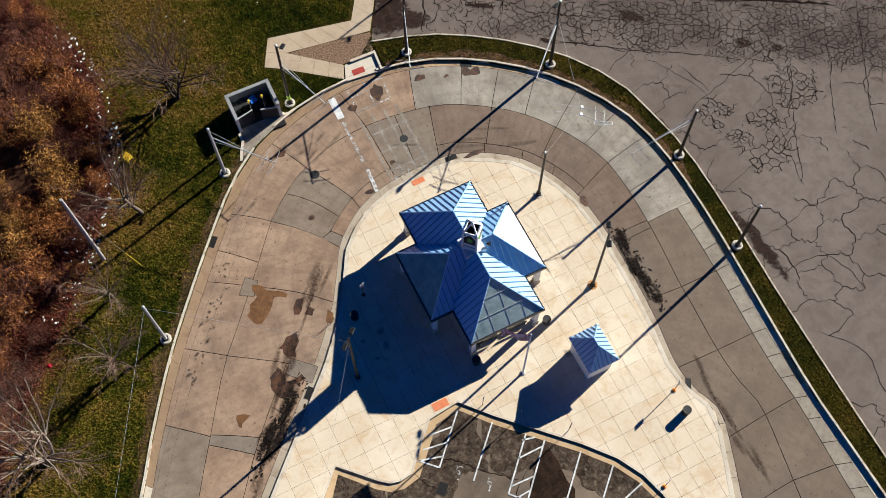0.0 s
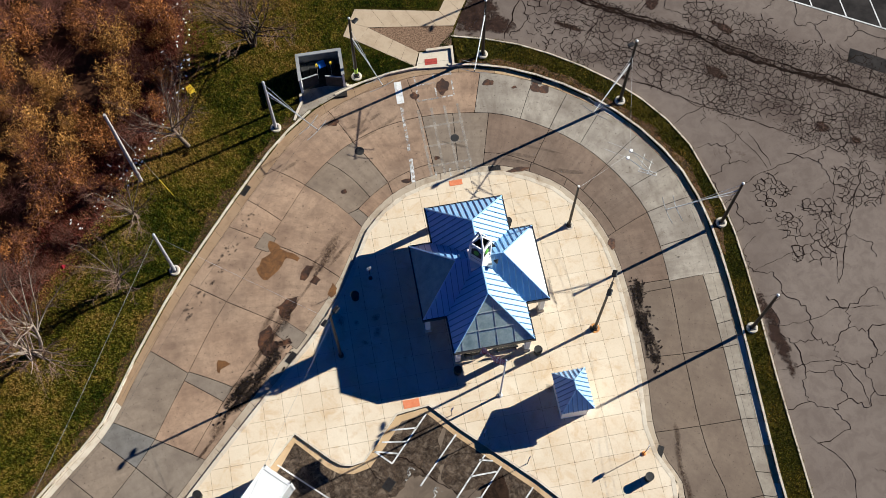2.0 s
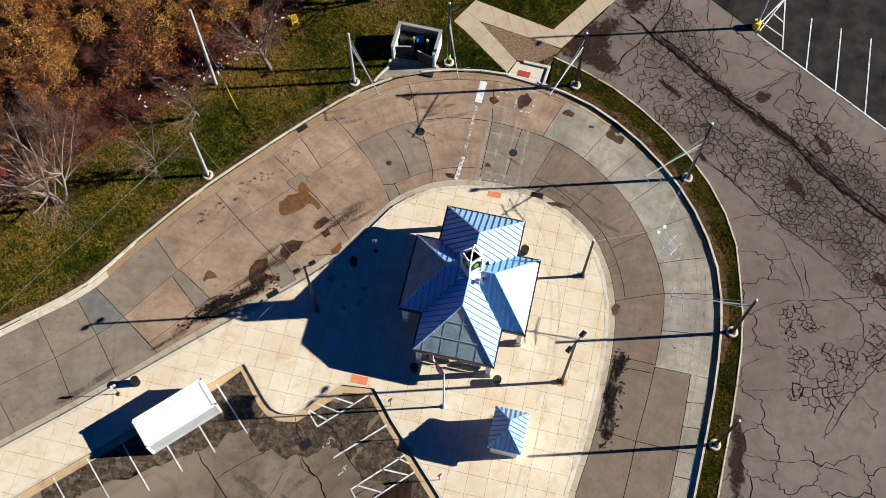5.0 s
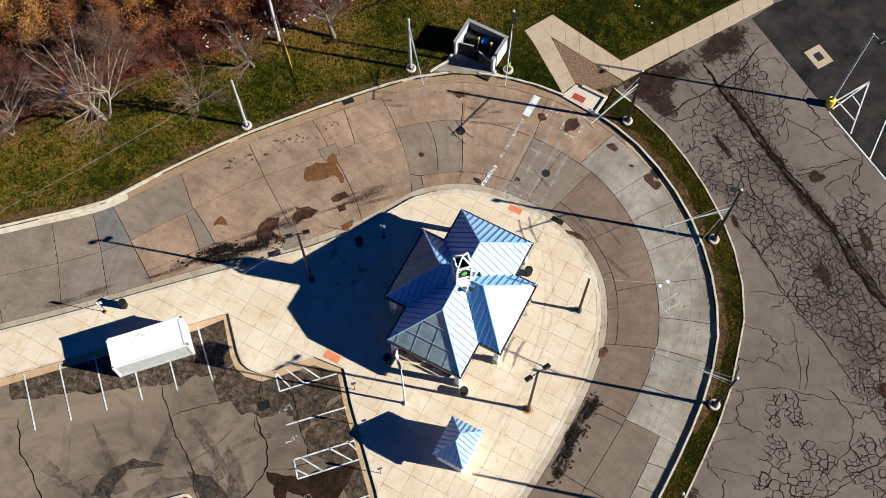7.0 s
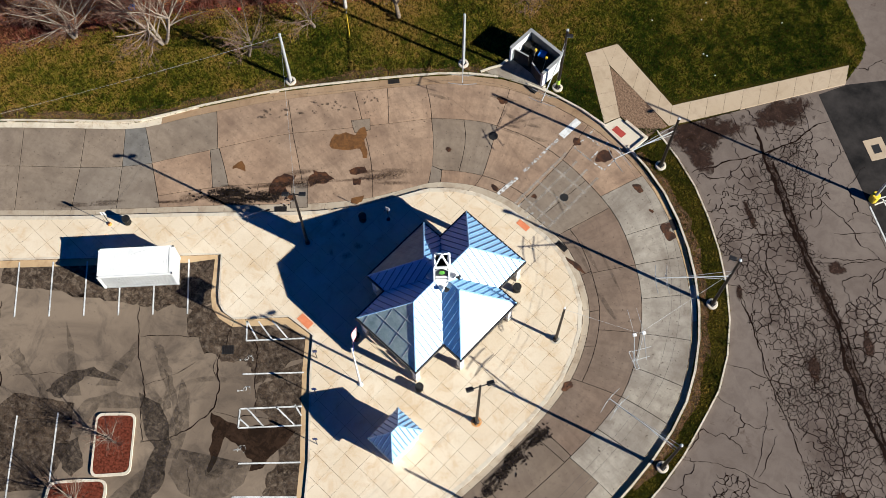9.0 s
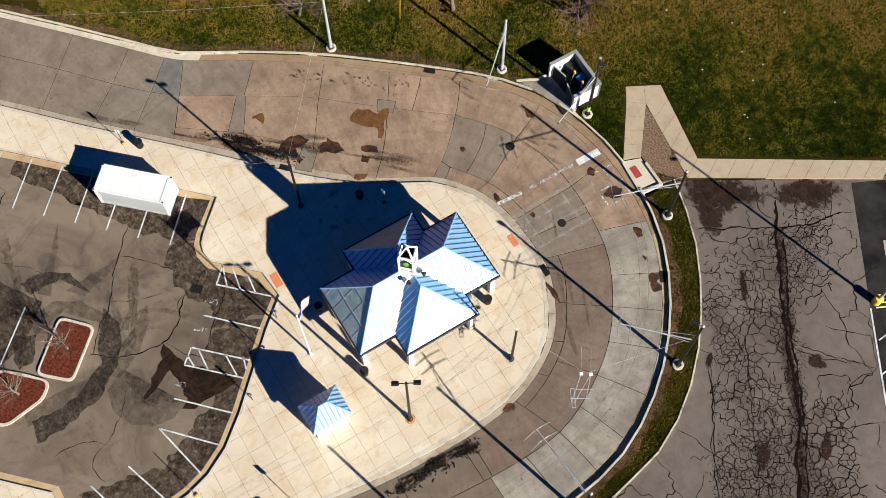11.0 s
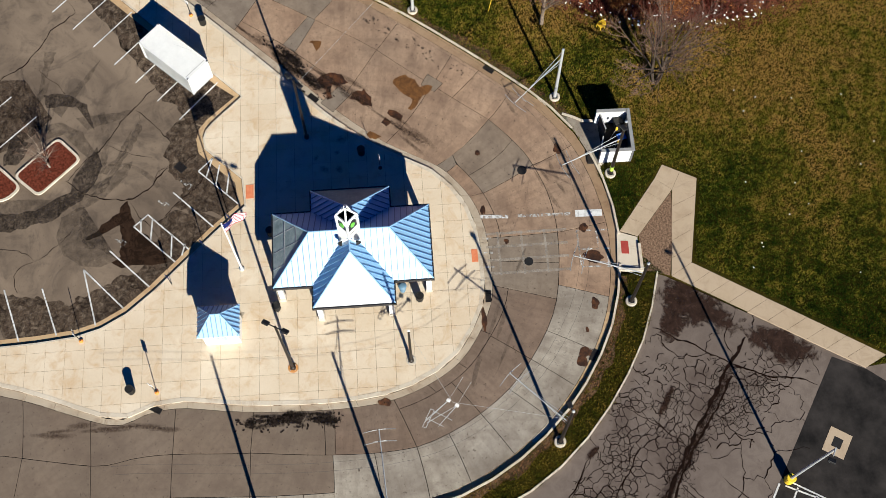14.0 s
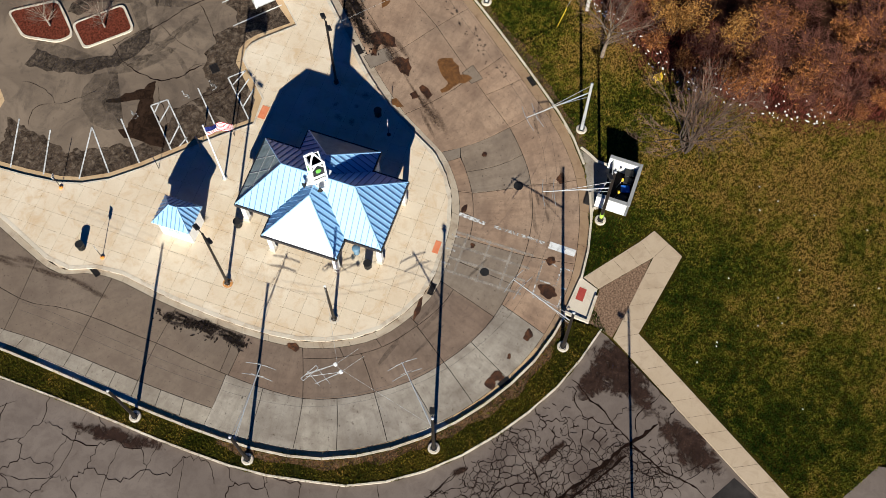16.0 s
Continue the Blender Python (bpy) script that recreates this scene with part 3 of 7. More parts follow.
STRIP = [(2.5, 24.1), (6.7, 22.8), (10.0, 21.1), (13.2, 18.9), (16.3, 16.1), (18.7, 13.0), (20.4, 9.6), (21.3, 5.1), (21.8, 2.0), (21.8, -4.4),
         (21.5, -10.5), (21.3, -18.0), (21.2, -27.5), (21.4, -44.0)]
LOT_EDGE = [(-52.0, -45.4), (-31.8, -25.1), (-28.5, -21.7), (-16.0, -9.15), (-13.6, -11.6), (-12.9, -12.15), (-12.1, -12.35), (-11.1, -12.2), (-8.1, -9.1),
            (-5.6, -8.85), (-3.6, -11.1), (-1.1, -13.6), (1.3, -16.0), (3.1, -18.1), (4.2, -20.1), (4.75, -22.0), (5.05, -25.0), (5.3, -30.6),
            (-0.6, -30.5), (-4.5, -34.5), (-16.0, -46.0)]

KERB_H = 0.15
WALK_Z = 0.14


def kerb(name, pts, width, top, label, bottom=-0.1, left=True, gaps=()):
    """A run of kerb stones along a line, its body on the line's left."""
    owner = thing(name, label=label, category="kerb", kind="structure")
    other = offset(pts, width if left else -width)
    for k in range(0, len(pts) - 1):
        a, b, c, d = pts[k], pts[k + 1], other[k + 1], other[k]
        if any(x0 < (a[0] + b[0]) / 2 < x1 and y0 < a[1] < y1 for x0, x1, y0, y1 in gaps):
            continue
        g = 0.012 / max(0.05, math.dist(a, b))
        mixp = lambda p, q, s: (p[0] + (q[0] - p[0]) * s, p[1] + (q[1] - p[1]) * s)
        ring = [mixp(a, b, g), mixp(a, b, 1 - g), mixp(d, c, 1 - g), mixp(d, c, g)]
        bm = bmesh.new()
        add_prism(bm, ring, bottom, top - 0.02)
        bm.faces.ensure_lookup_table()
        # worn top edge
        topf = [f for f in bm.faces if all(v.co.z > top - 0.03 for v in f.verts)][0]
        r = bmesh.ops.inset_region(bm, faces=[topf], thickness=0.02)
        for v in topf.verts:
            v.co.z = top
        part("kerb_stone", bm, M_KERB, owner)
    return owner


# ---- ground ----
setting("ground", sheet([(-1500, -1500), (1500, -1500), (1500, 1500), (-1500, 1500)], -0.20), M_GRASS, "dry green and brown grass ground to the horizon", "ground")
road_bed = [p for p in INNER] + [p for p in OUTER[::-1]]
setting("road_bed", sheet(road_bed, -0.06), make_simple("joint_filler", (0.02, 0.017, 0.015), (0.035, 0.03, 0.026), 2.0, 0.95), "dark filled joints between the road slabs", "road")

lot_pts = LOT_EDGE + [(-52.0, -46.0)]
setting("parking_lot", sheet(lot_pts, 0.0), M_LOT, "worn brown-grey patched asphalt parking lot", "parking lot")

far_pts = STRIP + [(60, -44), (90, 0), (90, 70), (0, 80), (6.1, 46.4), (10.4, 43.6), (11.1, 41.8), (11.4, 39.0), (3.1, 25.0)]
setting("cracked_lot", sheet(far_pts, 0.0), M_FAR, "old grey asphalt with dense alligator cracks", "asphalt")
dark_pts = [(10.4, 36.5), (22.0, 29.2), (35.3, 21.0), (60, 5.5), (85, 20), (60, 60), (16.5, 45.0), (11.6, 39.0)]
setting("resurfaced_lot", sheet(dark_pts, 0.004), M_DARK, "smooth dark resurfaced asphalt", "asphalt")

setting("asphalt_strip", sheet([(37.1, 16.3), (36.4, 15.0), (46.0, 8.9), (47.0, 10.2)], 0.004), M_DARK, "strip of newer dark asphalt laid in the old lot", "asphalt")
lawn_pts = OUTER[:14] + [(-1.3, 21.5), (-0.6, 22.9), (2.2, 22.8), (3.0, 25.0), (11.35, 39.0), (11.1, 41.8), (10.4, 43.6), (6.1, 46.4), (-20, 75), (-110, 75), (-110, -60), (-70, -50)]
setting("lawn", prism(lawn_pts, -0.19, 0.12), M_GRASS, "patchy green and straw-coloured winter lawn", "lawn")
strip_pts = [p for p in OUTER[15:]] + STRIP[::-1]
setting("verge", prism(strip_pts, -0.19, 0.12), M_GRASS, "narrow strip of green grass between kerb and asphalt", "lawn")

soil_in = offset(curve_points(OUTER[:13], 0.8), 0.2)
r_soil = random.Random(9)
soil_out = [(x + n[0] * w, y + n[1] * w) for (x, y), n, w in ((p, n, 0.45 + 0.6 * abs(noise.noise(Vector((p[0] * 0.35, p[1] * 0.35, 1.0)))) * 2 + r_soil.uniform(-0.12, 0.12)) for p, n in zip(soil_in, normals(soil_in)))]
soil_bm = bmesh.new()
for k in range(len(soil_in) - 1):
    soil_bm.faces.new([soil_bm.verts.new((*p, 0.135)) for p in (soil_in[k], soil_in[k + 1], soil_out[k + 1], soil_out[k])])
setting("bare_soil", soil_bm, M_SOIL, "strip of bare brown soil and dead leaves behind the kerb", "soil")
soil_area = soil_in + soil_out[::-1]
edge_in = offset(curve_points(OUTER[15:23], 0.8), 0.2)
edge_out = [(x + n[0] * w, y + n[1] * w) for (x, y), n, w in ((p, n, 0.40 + 1.1 * abs(noise.noise(Vector((p[0] * 0.4, p[1] * 0.4, 7.0)))) + r_soil.uniform(-0.1, 0.1)) for p, n in zip(edge_in, normals(edge_in)))]
edge_bm = bmesh.new()
for k in range(len(edge_in) - 1):
    edge_bm.faces.new([edge_bm.verts.new((*p, 0.135)) for p in (edge_in[k], edge_in[k + 1], edge_out[k + 1], edge_out[k])])
setting("bare_soil", edge_bm, M_SOIL, "reddish bare soil along the verge kerb", "soil")
edge_area = edge_in + edge_out[::-1]

# ---- loop road slabs ----
road = thing("road", label="tan and grey concrete slab loop road", category="road", kind="structure")

def quad_slab(q, z=0.0, depth=0.05, gap=0.027):
    """A slab with eased edges from four corners."""
    cx, cy = sum(p[0] for p in q) / 4, sum(p[1] for p in q) / 4
    inner = []
    for p in q:
        d = math.dist(p, (cx, cy))
        k = 1 - gap * 1.4 / max(d, 0.1)
        inner.append((cx + (p[0] - cx) * k, cy + (p[1] - cy) * k))
    bm = bmesh.new()
    add_prism(bm, inner, z - depth, z - 0.006)
    top = [f for f in bm.faces if all(v.co.z > z - 0.02 for v in f.verts)][0]
    bmesh.ops.inset_region(bm, faces=[top], thickness=0.015)
    for v in top.verts:
        v.co.z = z
    return bm


def along(k, v):
    """A place on the loop road: k stations along it, v of the way from the island kerb to the outer kerb."""
    i = min(max(int(k), 0), len(LOOP) - 2)
    f = k - i
    p0, p1, p2, p3 = (LOOP[min(max(i + j, 0), len(LOOP) - 1)] for j in (-1, 0, 1, 2))
    a, b, c, d = (0.5 * (2 * q1 + (q2 - q0) * f + (2 * q0 - 5 * q1 + 4 * q2 - q3) * f * f + (3 * q1 - q0 - 3 * q2 + q3) * f**3) for q0, q1, q2, q3 in zip(p0, p1, p2, p3))
    return (a + (c - a) * v, b + (d - b) * v)


def ease(table):
    """A value that runs straight from row to row of a table of (station, value)."""
    def at(k):
        for (a, u), (b, w) in zip(table, table[1:]):
            if k <= b:
                return u + (w - u) * max(0.0, (k - a) / (b - a))
        return table[-1][1]
    return at


# the joints that run along the road: lane joint, inner strip, gutters, and the pan on the east leg
LANE_V = ease([(0, 0.53), (3.1, 0.53), (4.2, 0.515), (5.4, 0.53), (6.3, 0.57), (7.3, 0.63), (9.9, 0.64), (10.75, 0.62), (12.8, 0.60), (14.05, 0.575), (15.4, 0.56), (17.1, 0.53), (18.7, 0.51), (20.2, 0.505), (21.5, 0.47), (23.5, 0.42), (25, 0.45), (31, 0.46)])
STRIP_V = ease([(5.5, 0.18), (6.4, 0.225), (7.8, 0.24), (10.4, 0.24), (10.7, 0.22), (11.1, 0.17), (14.4, 0.16), (15.6, 0.18), (17.2, 0.145), (19.2, 0.15)])
GUTTER_V = ease([(0, 0.07), (5, 0.07), (10, 0.06), (31, 0.055)])
EDGE_V = ease([(0, 0.95), (7, 0.93), (13, 0.93), (15, 0.945), (31, 0.945)])
PAN_V = ease([(21, 0.77), (25, 0.81), (31, 0.81)])


def road_slab(lo, hi, start, end, mat, gap=0.024, inset=0.012):
    """One slab between two joints along the road and two across it, with eased edges. start, end: stations at the low and at the high joint."""
    def outline(m):
        ends = [list(start), list(end)]
        for e, sign in ((0, 1), (1, -1)):
            for side, v in ((0, lo), (1, hi)):
                k = ends[e][side]
                ends[e][side] = k + sign * m / max(0.05, math.dist(along(k - 0.05, v(k)), along(k + 0.05, v(k)))) * 0.1
        edges = []
        for side, v, sign in ((0, lo, 1), (1, hi, -1)):
            a, b = ends[0][side], ends[1][side]
            n = max(1, round((end[side] - start[side]) / 0.34))
            row = []
            for i in range(n + 1):
                k = a + (b - a) * i / n
                wide = math.dist(along(k, 0), along(k, 1))
                row.append(along(k, v(k) + sign * m / wide))
            edges.append(row)
        ends_ = []
        for e in (1, 0):
            (k0, v0), (k1, v1) = ((ends[e][side], v(ends[e][side]) + sign * m / 8.0) for side, v, sign in ((0, lo, 1), (1, hi, -1)))
            ends_.append([along(k0 + (k1 - k0) * f, v0 + (v1 - v0) * f) for f in (0.25, 0.5, 0.75)])
        ring = edges[0] + ends_[0] + edges[1][::-1] + ends_[1][::-1]
        return ring[::-1] if area(ring) < 0 else ring

    z = rng.uniform(-0.004, 0.002)
    bm = bmesh.new()
    rows = [[bm.verts.new((*q, h)) for q in ring] for ring, h in ((outline(gap), z - 0.05), (outline(gap), z - 0.006), (outline(gap + inset), z))]
    n = len(rows[0])
    for a, b in zip(rows, rows[1:]):
        for i in range(n):
            bm.faces.new((a[i], a[(i + 1) % n], b[(i + 1) % n], b[i]))
    bm.faces.new(rows[2])
    part("slab", bm, mat, road)


rng = random.Random(5)
# joints across the outer lane, then across the inner lane: station at each lane's low and high side
OUT_CUTS = [(0, 0), (1.1, 1.1), (2.15, 2.15), (3.15, 3.15), (4.16, 4.16), (4.85, 4.79), (5.37, 5.13), (6.40, 6.30), (7.41, 7.21), (8.48, 8.20), (8.91, 8.69), (9.87, 9.38), (11.81, 11.33), (14.06, 13.71), (15.37, 15.46), (16.43, 16.54), (17.12, 17.27), (17.93, 18.03), (18.73, 18.93), (19.51, 19.8), (20.24, 20.6), (21.15, 21.45), (21.98, 22.26), (23.6, 23.65), (25.05, 24.97), (27.2, 26.9), (28.6, 28.4), (30, 29.9), (31, 31)]
IN_CUTS = [(0, 0, 0), (1.1, 1.1, 1.1), (2.15, 2.15, 2.15), (3.15, 3.15, 3.15), (4.11, 4.11, 4.16), (4.88, 4.88, 4.85), (5.63, 5.57, 5.37), (6.43, 6.43, 6.30), (6.66, 6.66, 6.42), (7.72, 7.86, 7.41), (9.17, 9.17, 8.48), (10.97, 10.64, 9.87), (11.9, 11.9, 10.72), (12.78, 12.78, 11.81), (14.30, 14.36, 14.06), (14.98, 14.98, 14.84), (15.65, 15.66, 15.70), (16.95, 16.95, 17.12), (18.55, 18.55, 18.72), (20.05, 20.0, 20.24), (21.6, 21.6, 21.93), (21.86, 21.86, 22.12), (23.5, 23.5, 23.6), (25.14, 25.14, 25.05), (27.55, 27.55, 27.2), (29, 29, 28.6), (30.3, 30.3, 30), (31, 31, 31)]
for a, b in zip(OUT_CUTS, OUT_CUTS[1:]):
    mid = (a[0] + b[0]) / 2
    mat = M_SLATE if 4.8 < mid < 5.3 else M_ROADG if 15.3 < mid < 22 else M_ROADM if mid > 22 else M_ROADC if mid < 6.2 else M_ROAD
    road_slab(LANE_V, PAN_V if mid > 22 else EDGE_V, (21.98, 22.16) if a[0] == 21.98 else a, b, mat)
    if mid > 22:
        for i in range(3):
            road_slab(PAN_V, EDGE_V, *((k0 - 0.1 * (k0 == 22.26), k0) for k0 in ((b[1] - a[1]) * q / 3 + a[1] for q in (i, i + 1))), M_PAN)
for a, b in zip(IN_CUTS, IN_CUTS[1:]):
    k = a[1]
    strip = 5.5 < k < 7.6 or 10.6 < k < 14.3 or 15.6 < k < 19
    mat = M_PATCH if 4.1 <= k < 5.5 or k == 6.43 else M_ROADC if 10.6 < k < 12.7 or 14.3 < k < 15.6 else M_ROADM if k > 21.5 else M_ROADI if k > 15.6 else M_ROADC if k < 4.1 else M_ROAD
    road_slab(STRIP_V if strip else GUTTER_V, LANE_V, a[1:], (b[0], b[2]), mat)
for cuts in (((5.63, 5.57), (6.5, 6.5), (7.1, 7.1), (7.86, 7.72)), ((10.97, 10.64), (11.5, 11.15), (12.9, 12.78), (13.6, 13.6), (14.36, 14.30)), ((15.65, 15.66), (16.9, 16.9), (18.0, 18.0), (19.0, 19.0), (20.0, 20.05))):
    for a, b in zip(cuts, cuts[1:]):
        road_slab(GUTTER_V, STRIP_V, a, b, M_PATCH if a[0] == 10.97 else M_ROAD if a[0] < 15 else M_ROADI)
for lo, hi, step, mat_of in ((lambda k: 0.0, GUTTER_V, 2.1, lambda k: M_GUTTERI), (EDGE_V, lambda k: 1.0, 3.1, lambda k: M_KERB if k < 5.2 else M_ROADT if k < 15.5 else M_KERB if rng.random() < 0.5 else M_GUTTER)):
    side = 0.0 if step < 3 else 1.0
    k = 0.0
    while k < 30.9:
        reach = math.dist(along(k, side), along(k + 0.1, side)) * 10
        e = min(31.0, k + step / max(0.8, reach))
        road_slab(lo, hi, (k, k), (e, e), mat_of(k), 0.010, 0.006)
        k = e

# ---- kerbs ----
in_line = curve_points(INNER, 2.2)
out_line = curve_points(OUTER, 2.6)
kerb("kerb_island", in_line, 0.32, KERB_H, "pale concrete kerb round the paved island", left=False)
kerb("kerb_outer", out_line, 0.17, 0.24, "pale concrete kerb along the loop's outer edge", gaps=((-11.9, -7.6, 17, 22), (-1.3, 1.9, 20, 22)))
for line in ([(-12.3, 18.0), (-11.9, 18.9), (-11.5, 19.6), (-11.42, 20.6)], [(-7.45, 20.75), (-7.4, 20.5), (-6.9, 20.45), (-6.2, 20.6)]):
    kerb("kerb_return", line, 0.2, 0.23, "curved kerb return beside the enclosure apron")
strip_line = curve_points(STRIP, 3.0)
kerb("kerb_verge", strip_line, 0.13, 0.2, "thin concrete edging between grass and asphalt", left=False)

# ---- paved island, 1.5 m panels ----
island = list(INNER) + [(3.0, -46.0)] + LOT_EDGE[::-1]
setting("pavement_bed", prism(island, -0.15, WALK_Z - 0.03), make_simple("panel_joint", (0.10, 0.065, 0.04), (0.16, 0.11, 0.07), 2.0, 0.95), "sandy joints under the pavement panels", "pavement")
lot_kerb = [p for p in LOT_EDGE[1:20]]
dense_lot = []
for a, b in zip(lot_kerb, lot_kerb[1:]):
    n = max(1, round(math.dist(a, b) / 2.6))
    dense_lot += [(a[0] + (b[0] - a[0]) * k / n, a[1] + (b[1] - a[1]) * k / n) for k in range(n)]
dense_lot.append(lot_kerb[-1])
kerb("kerb_lot", dense_lot, 0.16, 0.15, "pale kerb along the parking lot", left=True)
gutter = offset(dense_lot, -0.6)
lot_gutter = thing("gutter", label="tan concrete gutter along the parking lot kerb", category="gutter", kind="structure")
for k in range(len(dense_lot) - 1):
    part("gutter_piece", prism([dense_lot[k], dense_lot[k + 1], gutter[k + 1], gutter[k]], -0.05, 0.012), M_GUTTER, lot_gutter)

# ---- paths ----
def path_run(owner, corners_l, corners_r, n):
    """Concrete flags between two edges."""
    for k in range(n):
        s0, s1 = k / n, (k + 1) / n
        lerp = lambda p, q, s: (p[0] + (q[0] - p[0]) * s, p[1] + (q[1] - p[1]) * s)
        q = [lerp(*corners_l, s0), lerp(*corners_l, s1), lerp(*corners_r, s1), lerp(*corners_r, s0)]
        if area(q) < 0:
            q = q[::-1]
        part("flag_panel", quad_slab(q, z=0.15, depth=0.25, gap=0.012), M_PATH, owner)


footpath = thing("footpath", label="pale concrete footpath bending in a V over the lawn", category="path", kind="structure")
path_run(footpath, ((-1.25, 21.5), (-5.75, 25.0)), ((-0.65, 22.9), (-4.65, 26.3)), 4)
path_run(footpath, ((-5.75, 25.0), (-7.0, 25.8)), ((-4.65, 26.3), (-6.25, 27.2)), 1)
path_run(footpath, ((-6.25, 27.2), (-5.55, 28.5)), ((-4.65, 26.3), (-4.65, 26.32)), 1)
path_run(footpath, ((-5.55, 28.5), (1.9, 26.9)), ((-4.65, 26.3), (2.95, 25.1)), 5)
path_run(footpath, ((1.9, 26.9), (10.6, 40.7)), ((2.95, 25.1), (11.5, 38.9)), 10)

gravel_pts = [(-0.75, 23.0), (2.25, 22.9), (2.9, 25.0), (-0.5, 25.75), (-4.5, 26.2)]
setting("gravel_patch", prism(gravel_pts, 0.0, 0.135), M_GRAVEL, "brown gravel patch between the path's two legs", "gravel")
ramp = thing("kerb_ramp", label="concrete kerb ramp with low side walls and red tactile pad", category="ramp", kind="structure")
part("ramp_slab", prism([(-1.2, 21.25), (2.0, 20.9), (2.2, 22.75), (-0.6, 22.85)], -0.05, 0.155), M_KERB, ramp)
part("tactile_pad", prism([(-0.35, 21.45), (0.75, 21.4), (0.8, 22.0), (-0.3, 22.05)], 0.15, 0.165), M_RED, ramp, "red tactile warning pad")
part("side_wall", prism([(2.0, 20.9), (2.2, 20.9), (2.4, 22.95), (2.2, 22.95)], 0.0, 0.32), M_KERB, ramp)
part("back_wall", prism([(0.0, 22.78), (2.2, 22.7), (2.2, 22.95), (0.0, 23.0)], 0.0, 0.34), M_KERB, ramp)


def pad(x0, x1, y0, y1, turn=0.0):
    ob = thing("tactile_pad", ((x0 + x1) / 2, (y0 + y1) / 2, WALK_Z), turn, "orange-red tactile paving pad set in the pavement", "tactile paving")
    w, h = (x1 - x0) / 2, (y1 - y0) / 2
    part("plate", box(-w, w, -h, h, 0.0, 0.012), M_ORANGE, ob)
    bm = bmesh.new()
    for i in range(7):
        for j in range(5):
            x, y = -w + (i + 0.5) * 2 * w / 7, -h + (j + 0.5) * 2 * h / 5
            add_tube(bm, (x, y, 0.01), (x, y, 0.018), 0.03, 0.02, 6)
    tagged(part("studs", bm, M_ORANGE, ob), kind="stuff")


pad(-0.45, 0.65, 9.35, 9.85)
pad(-7.5, -6.25, -8.75, -8.1)

# ---- mulch islands in the lot ----
def mulch_island(pts):
    c = (sum(p[0] for p in pts) / len(pts), sum(p[1] for p in pts) / len(pts))
    ob = thing("planting_island", label="red-brown mulch island ringed by a pale kerb", category="planting bed")
    # rounded corners
    ring = []
    for a, b, d in zip(pts[-1:] + pts[:-1], pts, pts[1:] + pts[:1]):
        for s in range(5):
            t = s / 4
            p = (b[0] + (a[0] - b[0]) / math.dist(a, b) * 0.6, b[1] + (a[1] - b[1]) / math.dist(a, b) * 0.6)
            q = (b[0] + (d[0] - b[0]) / math.dist(d, b) * 0.6, b[1] + (d[1] - b[1]) / math.dist(d, b) * 0.6)
            ring.append(tuple((1 - t) ** 2 * p[i] + 2 * t * (1 - t) * b[i] + t * t * q[i] for i in (0, 1)))
    shrink = lambda m: [(c[0] + (x - c[0]) * (1 - m / math.dist((x, y), c)), c[1] + (y - c[1]) * (1 - m / math.dist((x, y), c))) for x, y in ring]
    inner_ring = shrink(0.22)
    bm = bmesh.new()
    n = len(ring)
    for k in range(n):
        add_prism(bm, [ring[k], ring[(k + 1) % n], inner_ring[(k + 1) % n], inner_ring[k]], 0.0, 0.16)
    part("kerb_ring", bm, M_KERB, ob, "pale concrete ring")
    part("mulch", prism(inner_ring, 0.0, 0.13), M_MULCH, ob, "red-brown bark mulch")


mulch_island([(-13.1, -24.5), (-10.9, -22.4), (-7.6, -25.8), (-9.65, -28.0)])
mulch_island([(-11.6, -30.3), (-10.2, -28.7), (-8.6, -27.2), (-7.5, -28.2), (-7.0, -31.5), (-9.0, -34.0)])


# ---- painted markings ----
def strip_mark(a, b, w, mat=None, z=0.006):
    d = math.dist(a, b)
    nx, ny = (a[1] - b[1]) / d * w / 2, (b[0] - a[0]) / d * w / 2
    return sheet([(a[0] - nx, a[1] - ny), (b[0] - nx, b[1] - ny), (b[0] + nx, b[1] + ny), (a[0] + nx, a[1] + ny)], z)


def mark(a, b, w=0.12, mat=M_PAINT, label="white painted parking line", z=0.028, group="parking lines"):
    tagged(part("painted_line", strip_mark(a, b, w, mat, z), mat), label, "road marking", group)


for k in range(8):
    x, y = -14.15 - 1.955 * k, -14.4 - 1.92 * k
    mark((x, y), (x - 3.45, y + 3.2))
for a, b in (((-10.25, -11.55), (-9.1, -12.7)), ((-9.1, -12.7), (-5.9, -9.4)), ((-10.25, -11.55), (-8.5, -12.05)), ((-9.6, -10.95), (-7.7, -11.25)), ((-8.85, -10.15), (-6.8, -10.35)),
             ((-7.3, -14.75), (-3.95, -11.4)), ((-5.4, -16.75), (-2.1, -13.35)), ((-4.4, -17.85), (-1.05, -14.4)), ((-5.4, -16.75), (-4.4, -17.85)), ((-5.0, -17.3), (-3.9, -17.25)),
             ((-5.0, -16.35), (-3.1, -16.45)), ((-3.5, -14.75), (-1.5, -14.75)), ((-2.6, -13.65), (-1.6, -13.9)), ((-2.4, -19.7), (0.95, -16.4)), ((-0.8, -21.6), (2.6, -18.4)), ((-0.9, -21.7), (3.9, -20.5)), ((0.5, -24.9), (4.5, -23.5)), ((0.4, -27.9), (4.8, -26.4)),
             ((-17.4, -28.8), (-13.0, -33.3)), ((-15.3, -26.5), (-11.6, -30.3)), ((-19.3, -30.8), (-15.0, -35.2))):
    mark(a, b)


